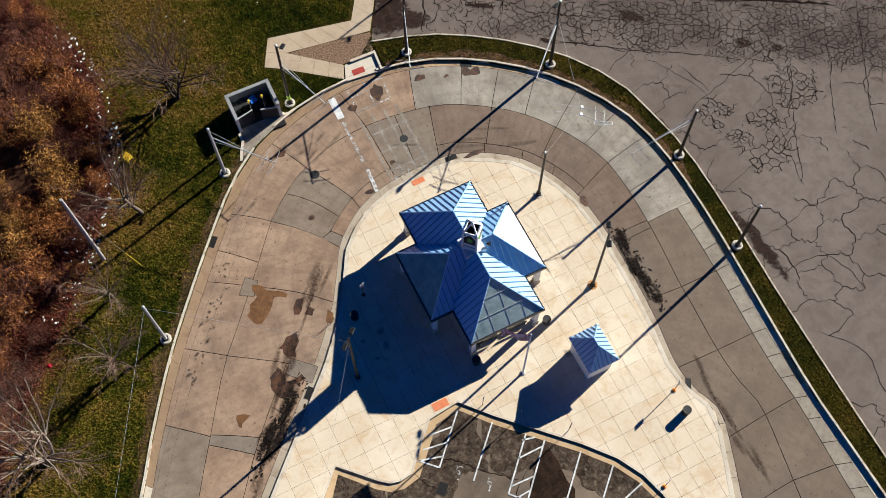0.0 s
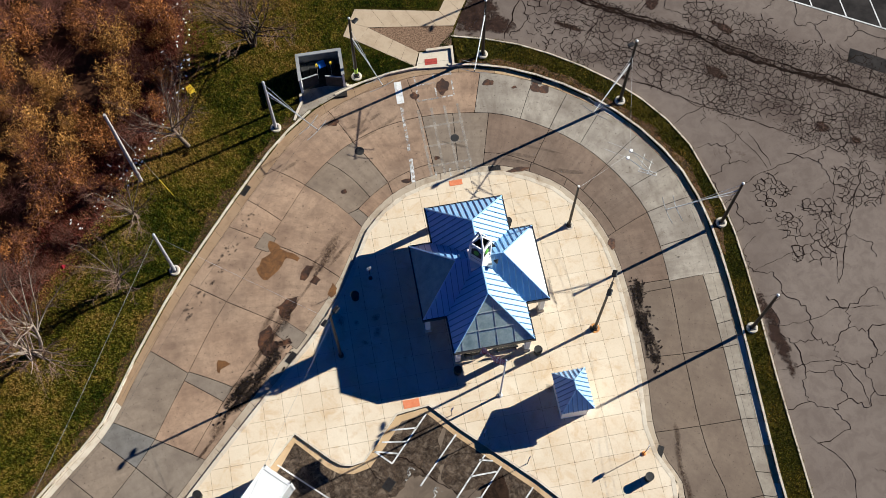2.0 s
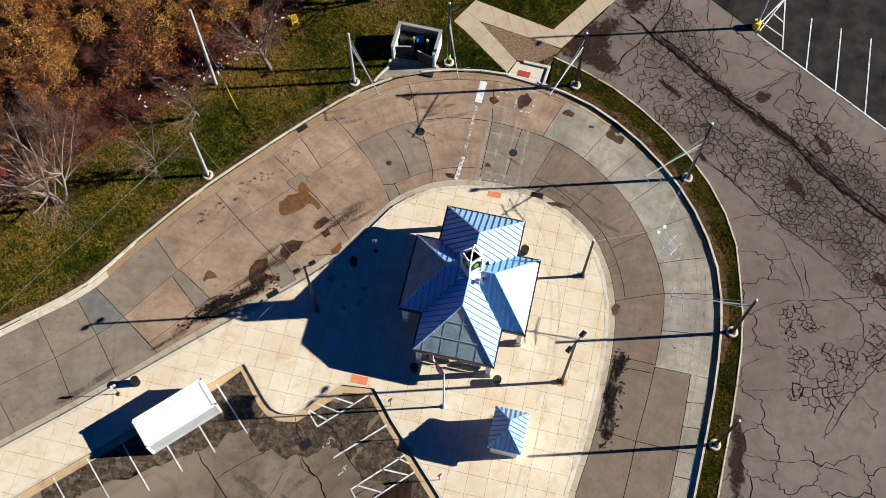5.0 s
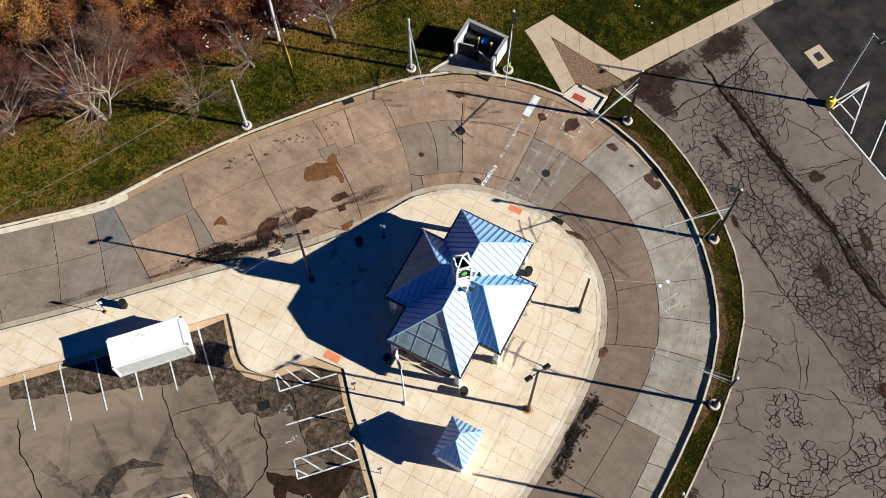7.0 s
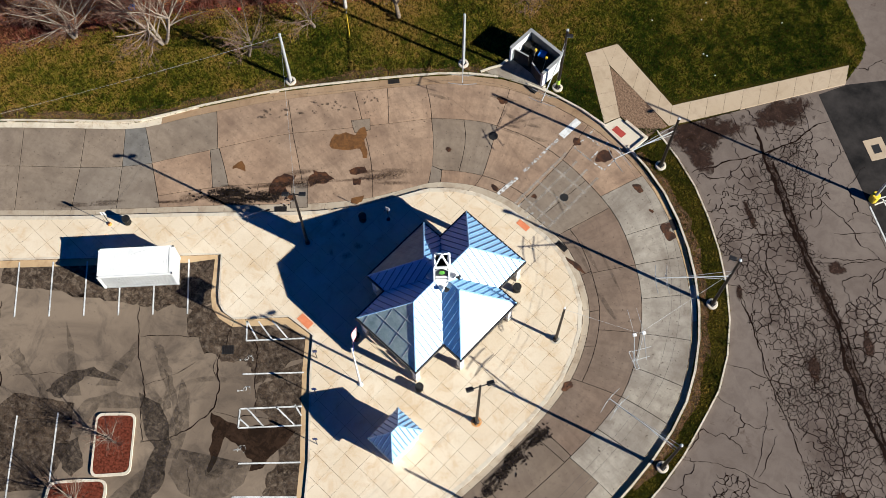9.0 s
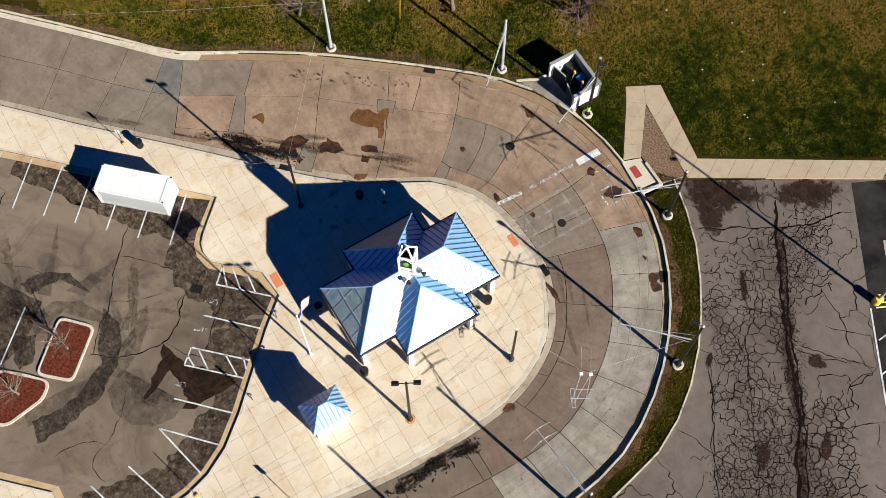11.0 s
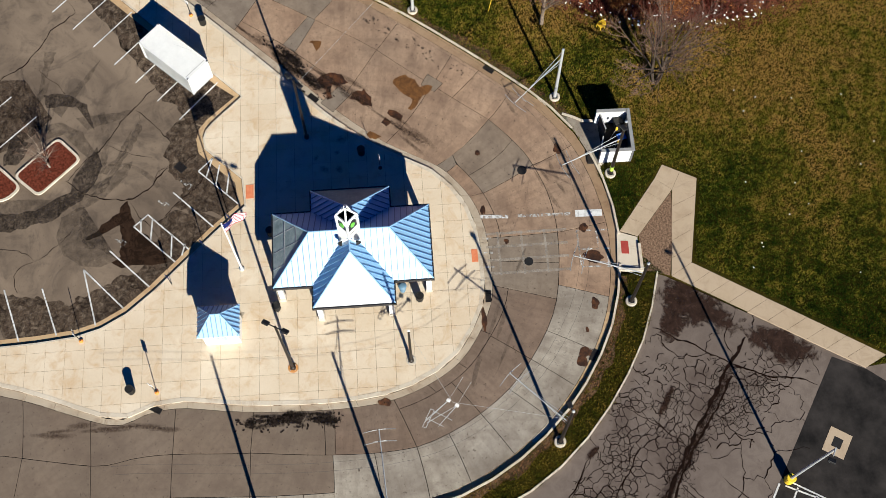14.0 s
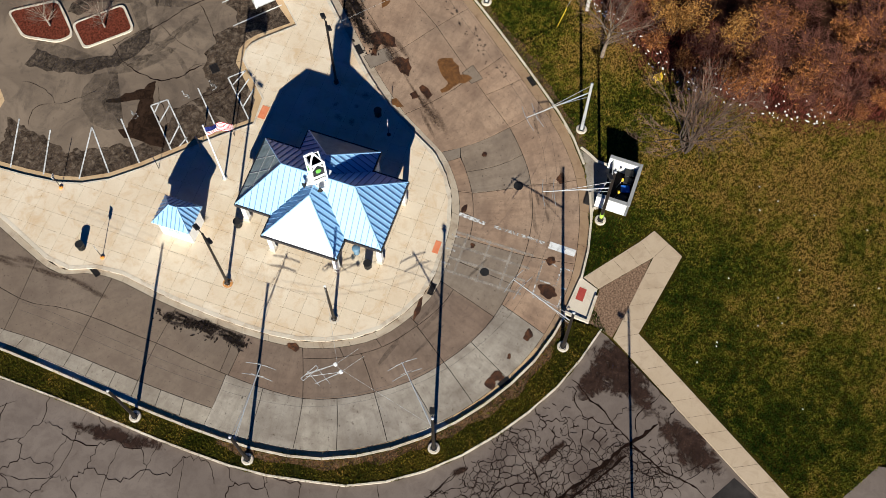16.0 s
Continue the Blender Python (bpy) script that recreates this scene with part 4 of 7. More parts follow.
def access_symbol(x, y, turn):
    """The wheelchair mark: a ring and three strokes."""
    ob = thing("painted_symbol", (x, y, 0.029), turn, "worn white wheelchair symbol on the asphalt", "road marking", "access symbols")
    bm = bmesh.new()
    for k in range(14):
        a0, a1 = -2.6 + k * 0.33, -2.6 + (k + 1) * 0.33
        v = [bm.verts.new((r * math.cos(a), r * math.sin(a), 0)) for r, a in ((0.26, a0), (0.34, a0), (0.34, a1), (0.26, a1))]
        bm.faces.new(v)
    for x0, x1, y0, y1 in ((-0.05, 0.04, 0.05, 0.55), (-0.05, 0.3, 0.02, 0.1), (0.26, 0.34, -0.3, 0.1), (-0.09, 0.08, 0.58, 0.74)):
        bm.faces.new([bm.verts.new(p) for p in ((x0, y0, 0), (x1, y0, 0), (x1, y1, 0), (x0, y1, 0))])
    part("strokes", bm, M_PAINT_OLD, ob)


access_symbol(-7.8, -13.6, 135)
access_symbol(-6.1, -15.4, 135)
access_symbol(-3.0, -18.8, 135)

# stop line and crossing on the loop road
GL = "crossing lines"
mark((-3.35, 10.35), (-3.2, 12.6), 0.32, M_PAINT_FLAKY, "worn white stop line over the road slabs", 0.006, GL)
mark((-3.2, 13.4), (-3.1, 17.8), 0.26, M_PAINT_OLD, "flaking white stop line over the road slabs", 0.006, GL)
mark((-3.1, 18.1), (-3.05, 20.3), 0.62, M_PAINT, "broad white stop line over the road slabs", 0.006, GL)
for a, b in (((-1.55, 18.0), (-1.5, 20.6)), ((-1.5, 18.0), (1.65, 18.1)), ((0.1, 18.0), (0.15, 20.6)), ((1.6, 18.1), (1.7, 20.5)), ((-1.55, 18.05), (0.0, 18.05)), ((-1.5, 19.6), (0.1, 19.65)), ((0.6, 20.3), (1.8, 20.3))):
    mark(a, b, 0.13, M_PAINT_OLD, "worn white crossing lines on the road slabs", 0.006, GL)
for k in range(4):
    x = -1.75 + 1.15 * k
    mark((x, 10.6), (x, 17.2), 0.22, M_PAINT_GHOST, "ghost of removed crossing bar on the slabs", 0.0055, GL)
for k in range(3):
    y = 11.6 + 1.9 * k
    mark((-1.9, y), (1.9, y), 0.18, M_PAINT_GHOST, "ghost of removed crossing bar on the slabs", 0.0052, GL)
for k in range(3):
    x = -1.4 + 1.25 * k
    mark((x, 10.35), (x + 0.05, 11.1), 0.16, M_PAINT_OLD, "worn white crossing stub beside the kerb", 0.0065, GL)
# lines on the dark lot
for k in range(8):
    x = 24.45 + 2.69 * k
    mark((x, 27.8 - 1.66 * k), (x, 33.4 - 1.66 * k * 0.3), 0.12)
mark((19.8, 30.6), (60, 5.9), 0.14)
for a, b in (((19.6, 31.2), (21.9, 35.1)), ((21.9, 35.1), (22.2, 29.4)), ((20.2, 31.9), (22.1, 30.8)), ((20.9, 33.2), (22.0, 32.4)), ((20.0, 31.0), (21.9, 35.0))):
    mark(a, b, 0.12)


# ---- stains ----
def blob(x, y, rx, ry, turn, mat, label, seed, z=0.005, category="stain"):
    r = random.Random(seed)
    ph = [(r.uniform(0, 6.28), r.uniform(0.05, 0.22) / (k ** 0.6)) for k in range(1, 7)]
    pts = []
    for i in range(44):
        a = i * math.tau / 44
        rad = 1 + sum(am * math.sin((k + 1) * a + p) for k, (p, am) in enumerate(ph))
        pts.append((rx * rad * math.cos(a), ry * rad * math.sin(a)))
    ob = part("stain", sheet(pts, 0.0), mat)
    ob.matrix_basis = pose(x, y, z, 0, 0, turn)
    tagged(ob, label, category, "stains")


def streaks(line, count, wide, length, thick_, mat, label, seed, z):
    """Thin marks strewn along a line of travel."""
    r = random.Random(seed)
    (ax, ay), (bx, by) = line
    ang = math.degrees(math.atan2(by - ay, bx - ax))
    ux, uy = (bx - ax) / math.dist(*line), (by - ay) / math.dist(*line)
    for i in range(count):
        s, o = r.random(), r.gauss(0, wide)
        blob(ax + (bx - ax) * s - uy * o, ay + (by - ay) * s + ux * o, r.uniform(*length), r.uniform(*thick_), ang + r.gauss(0, 3), mat, label, seed * 40 + i, z + 0.0002 * i)


def worn_patch(pts, mat, label, z, seed, rough=0.12):
    """A flat patch with a ragged rim."""
    line = []
    for a, b in zip(pts, pts[1:] + pts[:1]):
        n = max(1, round(math.dist(a, b) / 0.35))
        line += [(a[0] + (b[0] - a[0]) * k / n, a[1] + (b[1] - a[1]) * k / n) for k in range(n)]
    out = []
    for x, y in line:
        v = Vector((x * 1.3, y * 1.3, seed))
        fine_v = v * 3.1
        out.append((x + rough * (2.4 * noise.noise(v) + noise.noise(fine_v)), y + rough * (2.4 * noise.noise(v + Vector((0, 0, 9.0))) + noise.noise(fine_v + Vector((0, 0, 5.0))))))
    ob = part("patch", sheet(out, z), mat)
    tagged(ob, label, "stain", "asphalt patches")


# repaired pieces of slab
for i, (q, mat, l) in enumerate([([(-16.18, 8.14), (-15.37, 7.38), (-16.16, 6.27), (-17.22, 6.9)], M_ROADC, "small pale repair patch in the road slab"),
                                 ([(-15.6, 0.18), (-13.99, -1.37), (-14.96, -2.4), (-16.52, -0.80)], M_PATCH, "pale repair patch beside the island kerb")]):
    tagged(part("repair_patch", prism(q[::-1], -0.03, 0.0042 + 0.0001 * i), mat), l, "repair patch", "repair patches")
    for (ax, ay), (bx, by) in zip(q, q[1:] + q[:1]):
        ux, uy = bx - ax, by - ay
        ln = math.hypot(ux, uy)
        nx, ny = -uy / ln * 0.016, ux / ln * 0.016
        tagged(part("joint_seal", sheet([(ax - nx, ay - ny), (bx - nx, by - ny), (bx + nx, by + ny), (ax + nx, ay + ny)], 0.0046), M_TAR), "dark sealed joint round a repair patch", "joint", "repair joints")
SP = "brown spill stain soaked into the road slab"
SPILLS = [(M_SPILL, [(-17.00, 4.09), (-17.26, 4.90), (-16.56, 5.79), (-15.98, 6.20), (-16.14, 6.89), (-15.96, 7.28), (-15.12, 6.81), (-14.65, 5.95), (-13.69, 5.32), (-13.85, 5.14), (-14.69, 5.46), (-15.06, 5.00), (-15.70, 4.29), (-16.50, 3.92)]),
          (M_OIL, [(-17.64, -2.35), (-17.94, -1.24), (-17.63, -0.51), (-16.83, -0.00), (-16.47, -0.83), (-16.69, -1.30), (-15.96, -1.54), (-15.41, -1.41), (-15.34, -1.80), (-16.17, -1.95), (-16.50, -2.43), (-17.29, -2.55)]),
          (M_OIL, [(-15.79, 0.35), (-15.97, 0.80), (-15.83, 1.22), (-16.10, 1.41), (-15.42, 1.76), (-15.18, 2.06), (-14.36, 1.94), (-14.50, 1.20), (-15.01, 0.71), (-15.17, 0.15)]),
          (M_OIL, [(-13.83, 3.40), (-13.67, 3.97), (-13.15, 4.53), (-12.79, 4.21), (-13.21, 3.52), (-13.49, 3.19)]),
          (M_OIL, [(-13.15, 3.05), (-12.71, 3.49), (-12.32, 3.13), (-12.75, 2.76)]),
          (M_SPILL, [(-11.96, 1.73), (-11.74, 2.20), (-11.25, 2.49), (-11.05, 2.06), (-11.24, 1.55), (-11.67, 1.43)]),
          (M_SPILL, [(-21.30, -3.04), (-21.37, -2.52), (-21.09, -2.19), (-20.59, -2.22), (-20.36, -2.63), (-20.96, -2.87), (-21.09, -3.15)])]
for i, (mat, q) in enumerate(SPILLS):
    worn_patch(q, mat, SP, 0.005 + 0.0004 * i, 60 + i, 0.09)
for i, (x, y, rx, ry) in enumerate([(0.8, 19.2, 0.55, 0.75), (-1.8, 18.6, 0.36, 0.38), (4.75, 18.75, 0.45, 0.34), (8.75, 17.6, 0.42, 0.5), (9.45, 17.25, 0.5, 0.38), (-1.0, 12.3, 0.25, 0.17), (-9.2, 17.3, 0.5, 0.28), (-3.9, 10.6, 0.42, 0.2), (-9.2, 10.6, 0.25, 0.2), (5.4, 9.9, 0.9, 0.22), (11.6, 1.9, 0.3, 0.5), (6.9, 17.9, 0.2, 0.15)]):
    blob(x, y, rx, ry, 0, M_OIL, "round dark brown stain on the slab", 30 + i, 0.0075 + 0.0003 * i)
RB = "black rubber and soot marks along the kerb"
LANE = "brown grime streaks worn into the wheel lane"
streaks(((-21.0, -6.2), (-16.6, -2.6)), 24, 0.30, (0.7, 2.0), (0.18, 0.46), M_RUBBER, RB, 61, 0.0120)
streaks(((-29.0, -14.8), (-21.0, -6.9)), 8, 0.25, (0.9, 2.0), (0.12, 0.3), M_LANE, LANE, 62, 0.0145)
streaks(((-18.6, -2.6), (-10.6, 6.2)), 16, 0.5, (0.8, 2.4), (0.12, 0.34), M_LANE, LANE, 63, 0.0165)
streaks(((12.4, -8.6), (12.6, -2.2)), 58, 0.30, (0.3, 1.0), (0.12, 0.34), M_RUBBER, RB, 64, 0.0120)
streaks(((11.9, -24.0), (12.4, -14.0)), 8, 0.3, (0.8, 2.0), (0.12, 0.3), M_LANE, LANE, 65, 0.0145)
streaks(((-6.0, 17.4), (-14.0, 13.4)), 6, 0.9, (0.9, 2.2), (0.10, 0.22), M_TYRE, LANE, 67, 0.0215)
streaks(((0.5, 13.4), (9.5, 9.6)), 5, 0.7, (0.7, 2.0), (0.10, 0.22), M_TYRE, LANE, 68, 0.0235)
rw = random.Random(21)
for i in range(150):
    s_ = rw.random()
    if i < 80:
        x, y = 12.15 + 1.2 * rw.random() ** 1.5, -9.6 + 8.2 * s_
    else:
        x, y = -21.6 + 6.4 * s_ + rw.gauss(0, 0.3), -6.9 + 5.4 * s_ + rw.gauss(0, 0.45)
    blob(x, y, rw.uniform(0.05, 0.20), rw.uniform(0.03, 0.09), rw.choice((0, 45, 90, 135)) + rw.gauss(0, 15), M_SOOT, "speck of black soot on the road slab", 900 + i, 0.0242 + 0.00004 * i)
for i in range(46):
    s = rw.random()
    off_k = rw.gauss(0, 0.35)
    blob(-23.2 + 6.2 * s + 0.75 * off_k, 1.6 + 8.6 * s - 0.65 * off_k, rw.choice((0.07, 0.10, 0.16, 0.40)) * rw.uniform(0.7, 1.3), rw.uniform(0.06, 0.17), rw.uniform(0, 180), M_SPOT, "small grey drip mark beside the outer kerb", 500 + i, 0.016 + 0.0003 * i)
for i in range(26):
    x, y = rw.choice(((-9.5, 12.5), (-14.0, 5.0), (-11.0, 8.0), (-17.0, 7.0), (15.5, 9.0), (13.0, 1.0), (0.5, 15.0)))
    blob(x + rw.gauss(0, 1.6), y + rw.gauss(0, 1.6), rw.uniform(0.05, 0.13), rw.uniform(0.04, 0.1), 0, M_SPOT, "small dark drip spot on the slab", 560 + i, 0.031 + 0.0002 * i)
for i, (x, y, rx) in enumerate([(-11.28, -0.73, 0.55), (-8.4, -1.0, 0.4), (-8.45, -2.13, 0.45), (-10.0, -1.2, 0.3), (3.9, -9.2, 0.5), (-9.6, -2.9, 0.3)]):
    blob(x, y, rx, rx * 0.8, 30 * i, M_LANE, "dark damp stain on the pavement panels", 700 + i, WALK_Z + 0.006 + 0.0004 * i)


# ---- ironwork ----
def manhole(x, y, r=0.36):
    ob = thing("manhole_cover", (x, y, 0.004), 0, "dark round iron manhole cover in the road", "manhole cover")
    part("rim", lathe([(r, -0.02), (r, 0.006), (r - 0.05, 0.006)], 24), M_BLACK, ob)
    part("lid", lathe([(r - 0.06, -0.02), (r - 0.06, 0.008), (r - 0.10, 0.010)], 24), M_BLACK, ob)


manhole(0.85, 13.9)
manhole(-7.35, 14.15, 0.40)


def inlet(x, y, turn, w=1.0, d=0.45, z=0.003, group="kerb inlets"):
    ob = thing("storm_drain", (x, y, z), turn, "dark iron storm drain grate beside the kerb", "drain", group)
    bm = bmesh.new()
    for x0, x1, y0, y1 in ((-w / 2, w / 2, -d / 2, -d / 2 + 0.05), (-w / 2, w / 2, d / 2 - 0.05, d / 2), (-w / 2, -w / 2 + 0.05, -d / 2 + 0.05, d / 2 - 0.05), (w / 2 - 0.05, w / 2, -d / 2 + 0.05, d / 2 - 0.05)):
        add_box(bm, x0, x1, y0, y1, 0, 0.02)
    part("frame", bm, M_BLACK, ob)
    part("pit", box(-w / 2 + 0.05, w / 2 - 0.05, -d / 2 + 0.05, d / 2 - 0.05, 0.0, 0.004), M_BLACK, ob)
    n = 6
    for k in range(n):
        xx = -w / 2 + 0.05 + (k + 0.7) * (w - 0.1) / n
        part("bar", box(xx - 0.03, xx + 0.03, -d / 2 + 0.05, d / 2 - 0.05, 0.004, 0.018), M_POLE, ob)


inlet(-17.3, 12.2, 49)
inlet(-15.5, -3.0, 45)
inlet(3.6, 10.4, -3)
inlet(9.0, 18.15, -33)
inlet(10.95, -15.6, 60)
inlet(-9.6, -14.2, 45, 0.9, 0.7)


# ---- pavilion ----
pav = thing("pavilion", (0, 0, 0), 0, "open cross-plan pavilion with blue standing-seam hip roofs", "pavilion")
EAVE, RIDGE = 3.45, 6.55
NX, NS, WX = 3.1, 6.1, 4.9


def face(pts):
    bm = bmesh.new()
    bm.faces.new([bm.verts.new(p) for p in pts])
    return bm


def thick(bm, d=0.06):
    bmesh.ops.recalc_face_normals(bm, faces=bm.faces)
    for f in bm.faces:
        if f.normal.z < 0:
            f.normal_flip()
    bmesh.ops.solidify(bm, geom=list(bm.faces), thickness=d)
    return bm


def seams(pts, along_dir, spacing=0.46, h=0.075, w=0.05, lift=0.0):
    """Standing seams that run up a roof face, clipped to its outline. pts: corners in 3D; along_dir: level direction of the eave."""
    o = Vector(pts[0])
    e = Vector(along_dir).normalized()
    n = (Vector(pts[1]) - o).cross(Vector(pts[2]) - o).normalized()
    if n.z < 0:
        n = -n
    u = n.cross(e).normalized()
    flat = [((Vector(p) - o).dot(e), (Vector(p) - o).dot(u)) for p in pts]
    lo, hi = min(p[0] for p in flat), max(p[0] for p in flat)
    out = []
    k = lo + spacing / 2
    while k < hi:
        ys = []
        for a, b in zip(flat, flat[1:] + flat[:1]):
            if (a[0] - k) * (b[0] - k) < 0:
                s = (k - a[0]) / (b[0] - a[0])
                ys.append(a[1] + s * (b[1] - a[1]))
        if len(ys) >= 2 and max(ys) - min(ys) > 0.15:
            y0, y1 = min(ys) + 0.02, max(ys) - 0.02
            bm = bmesh.new()
            q = [o + e * (k + dx) + u * yy + n * dz for dx in (-w / 2, w / 2) for yy in (y0, y1) for dz in (lift, h + lift)]
            v = [bm.verts.new(p) for p in q]
            for f in ((0, 1, 3, 2), (4, 6, 7, 5), (0, 4, 5, 1), (2, 3, 7, 6), (0, 2, 6, 4), (1, 5, 7, 3)):
                bm.faces.new([v[i] for i in f])
            out.append(bm)
        k += spacing
    return out


def roof_face(owner, name, pts, eave_dir, material, spacing=0.46, with_seams=True, seam_mat=None, label=""):
    f = part(name, thick(face(pts)), material, owner, label)
    if with_seams:
        for bm in seams(pts, eave_dir, spacing, *((0.075, 0.05) if material is M_ROOF else (0.018, 0.04))):
            part("seam", bm, seam_mat or (M_SEAM if material is M_ROOF else material), f)
    return f


def cap_line(owner, a, b, r=0.06, mat=None, name="ridge_cap"):
    part(name, tube(a, b, r, r, 6), mat or M_ROOF, owner)


X, Y = (1, 0, 0), (0, 1, 0)
# the two crossing hip roofs meet in valleys
for sy in (-1, 1):
    tip = (0, sy * (NS - NX), RIDGE)
    for sx in (-1, 1):
        pts = [(sx * NX, sy * NS, EAVE), (sx * NX, sy * NX, EAVE), (0, 0, RIDGE), tip]
        roof_face(pav, "roof_slope", pts, Y, M_ROOF, label="blue standing-seam metal roof slope")
    hip = [(-NX, sy * NS, EAVE), (NX, sy * NS, EAVE), tip]
    if sy > 0:
        roof_face(pav, "roof_hip", hip, X, M_ROOF, label="blue standing-seam metal hip")
    else:
        roof_face(pav, "roof_hip", hip, X, M_PANEL, 1.35, True, M_STEEL, "greyed translucent glazed hip")
    for sx in (-1, 1):
        cap_line(pav, (sx * NX, sy * NS, EAVE + 0.04), (0, sy * (NS - NX), RIDGE + 0.04), 0.065)
    cap_line(pav, (0, sy * (NS - NX), RIDGE + 0.03), (0, 0, RIDGE + 0.03), 0.065)
for sx in (-1, 1):
    tip = (sx * (WX - NX), 0, RIDGE)
    for sy in (-1, 1):
        pts = [(sx * WX, sy * NX, EAVE), (sx * NX, sy * NX, EAVE), (0, 0, RIDGE), tip]
        roof_face(pav, "roof_slope", pts, X, M_ROOF, label="blue standing-seam metal roof slope")
        cap_line(pav, (sx * WX, sy * NX, EAVE + 0.04), (tip[0], 0, RIDGE + 0.04), 0.065)
    hip = [(sx * WX, -NX, EAVE), (sx * WX, NX, EAVE), tip]
    # west hip takes the shaded tone, east hip the sunlit one
    roof_face(pav, "roof_hip", hip, Y, M_PANELW if sx < 0 else M_PANELE, 0.32 if sx < 0 else 1.55, sx < 0, M_PANELW, "translucent ribbed hip coloured dark teal for its shaded side" if sx < 0 else "plain translucent hip coloured white for its sunlit side")
    cap_line(pav, tip, (0, 0, RIDGE), 0.065)
for f in (0.34, 0.66):
    a = Vector((NX, -NS, EAVE)).lerp(Vector((0, -(NS - NX), RIDGE)), f)
    part("glazing_bar", tube((-a.x + 0.05, a.y - 0.02, a.z + 0.03), (a.x - 0.05, a.y - 0.02, a.z + 0.03), 0.018, 0.018, 4), M_STEEL, pav, "pale horizontal glazing bar")
# fascia and gutter all round the cross
ring = [(-NX, -NS), (NX, -NS), (NX, -NX), (WX, -NX), (WX, NX), (NX, NX), (NX, NS), (-NX, NS), (-NX, NX), (-WX, NX), (-WX, -NX), (-NX, -NX)]
for (ax, ay), (bx, by) in zip(ring, ring[1:] + ring[:1]):
    d = math.dist((ax, ay), (bx, by))
    ob = part("fascia", box(-0.09, d + 0.09, -0.09, 0.02, -0.30, 0.03), M_FASCIA, pav, "black eave gutter")
    ob.matrix_basis = pose(ax, ay, EAVE, 0, 0, math.degrees(math.atan2(by - ay, bx - ax)))
# ceiling under the roof, unseen; kept dark so less light bounces into the shade
for x0, x1, y0, y1 in ((-NX + 0.05, NX - 0.05, -NS + 0.05, NS - 0.05), (NX - 0.05, WX - 0.05, -NX + 0.05, NX - 0.05), (-WX + 0.05, -NX + 0.05, -NX + 0.05, NX - 0.05)):
    part("soffit", box(x0, x1, y0, y1, EAVE - 0.26, EAVE - 0.20), M_SOFFIT, pav, "flat soffit kept dark to cut bounced light")
# columns with plinths
for x, y in [(-2.75, -5.75), (2.75, -5.75), (-2.75, 5.75), (2.75, 5.75), (4.55, -2.75), (4.55, 2.75), (-4.55, -2.75), (-4.55, 2.75)]:
    ob = part("column", box(-0.2, 0.2, -0.2, 0.2, 0.0, EAVE - 0.26 - WALK_Z, 0.02), M_WHITE, pav, "square white column")
    ob.matrix_basis = pose(x, y, WALK_Z)
    part("plinth", box(-0.26, 0.26, -0.26, 0.26, 0.0, 0.5, 0.02), M_BASE, ob, "grey stone plinth")
# lantern
lan = part("lantern_floor", box(-0.8, 0.8, -0.8, 0.8, RIDGE - 0.75, RIDGE - 0.1), M_WHITE, pav, "white lantern base")
L0, L1, LR = RIDGE - 0.15, 9.25, 0.76
CORN = [(0, -LR), (LR, 0), (0, LR), (-LR, 0)]
for x, y in CORN:
    part("lantern_post", tube((x, y, L0 - 0.6), (x, y, L1), 0.10, 0.10, 4), M_WHITE, lan)
for a, b in zip(CORN, CORN[1:] + CORN[:1]):
    part("lantern_rail", tube((*a, L1), (*b, L1), 0.11, 0.11, 4), M_WHITE, lan)
    part("lantern_rail", tube((*a, L0 + 0.25), (*b, L0 + 0.25), 0.08, 0.08, 4), M_WHITE, lan)
    m = ((a[0] + b[0]) / 2, (a[1] + b[1]) / 2)
    part("lantern_brace", tube((*a, L1 - 0.75), (*m, L1), 0.06, 0.06, 4), M_WHITE, lan)
    part("lantern_brace", tube((*b, L1 - 0.75), (*m, L1), 0.06, 0.06, 4), M_WHITE, lan)
    part("lantern_panel", thick(face([(a[0] * 0.9, a[1] * 0.9, L0), (b[0] * 0.9, b[1] * 0.9, L0), (b[0] * 0.9, b[1] * 0.9, L1 - 0.12), (a[0] * 0.9, a[1] * 0.9, L1 - 0.12)]), 0.03), M_BLACK, lan, "black louvred panel")
for x, y in CORN:
    part("lantern_rafter", tube((x, y, L1), (0, 0, L1 + 1.0), 0.085, 0.07, 4), M_WHITE, lan)
part("lantern_core", lathe([(0.50, L0), (0.50, L0 + 0.9), (0.15, L0 + 1.0)], 10), M_BLACK, lan, "black drum inside the lantern")
for k in range(4):
    a = radians(45 + 90 * k)
    ob = part("lantern_lens", lathe([(0.05, -0.02), (0.21, 0.0), (0.22, 0.05), (0.10, 0.08)], 14), M_GREEN, lan, "lime green round lens")
    ob.matrix_basis = Matrix.Translation((0.53 * math.cos(a), 0.53 * math.sin(a), L1 - 1.0)) @ pose(0, 0, 0, 0, 0, math.degrees(a)) @ pose(0, 0, 0, 0, 78, 0)
    for zc in (L0 + 0.42, L0 + 0.98):
        ob = part("louvre_slat", box(-0.04, 0.04, -0.44, 0.44, -0.10, 0.10), M_WHITE, lan, "broad white louvre slat")
        ob.matrix_basis = Matrix.Translation((0.53 * math.cos(a), 0.53 * math.sin(a), zc)) @ pose(0, 0, 0, 0, 0, math.degrees(a)) @ pose(0, 0, 0, 0, -30, 0)
part("spire", lathe([(0.08, L1 + 0.5), (0.05, L1 + 0.75), (0.015, L1 + 1.1)], 8), M_WHITE, lan)
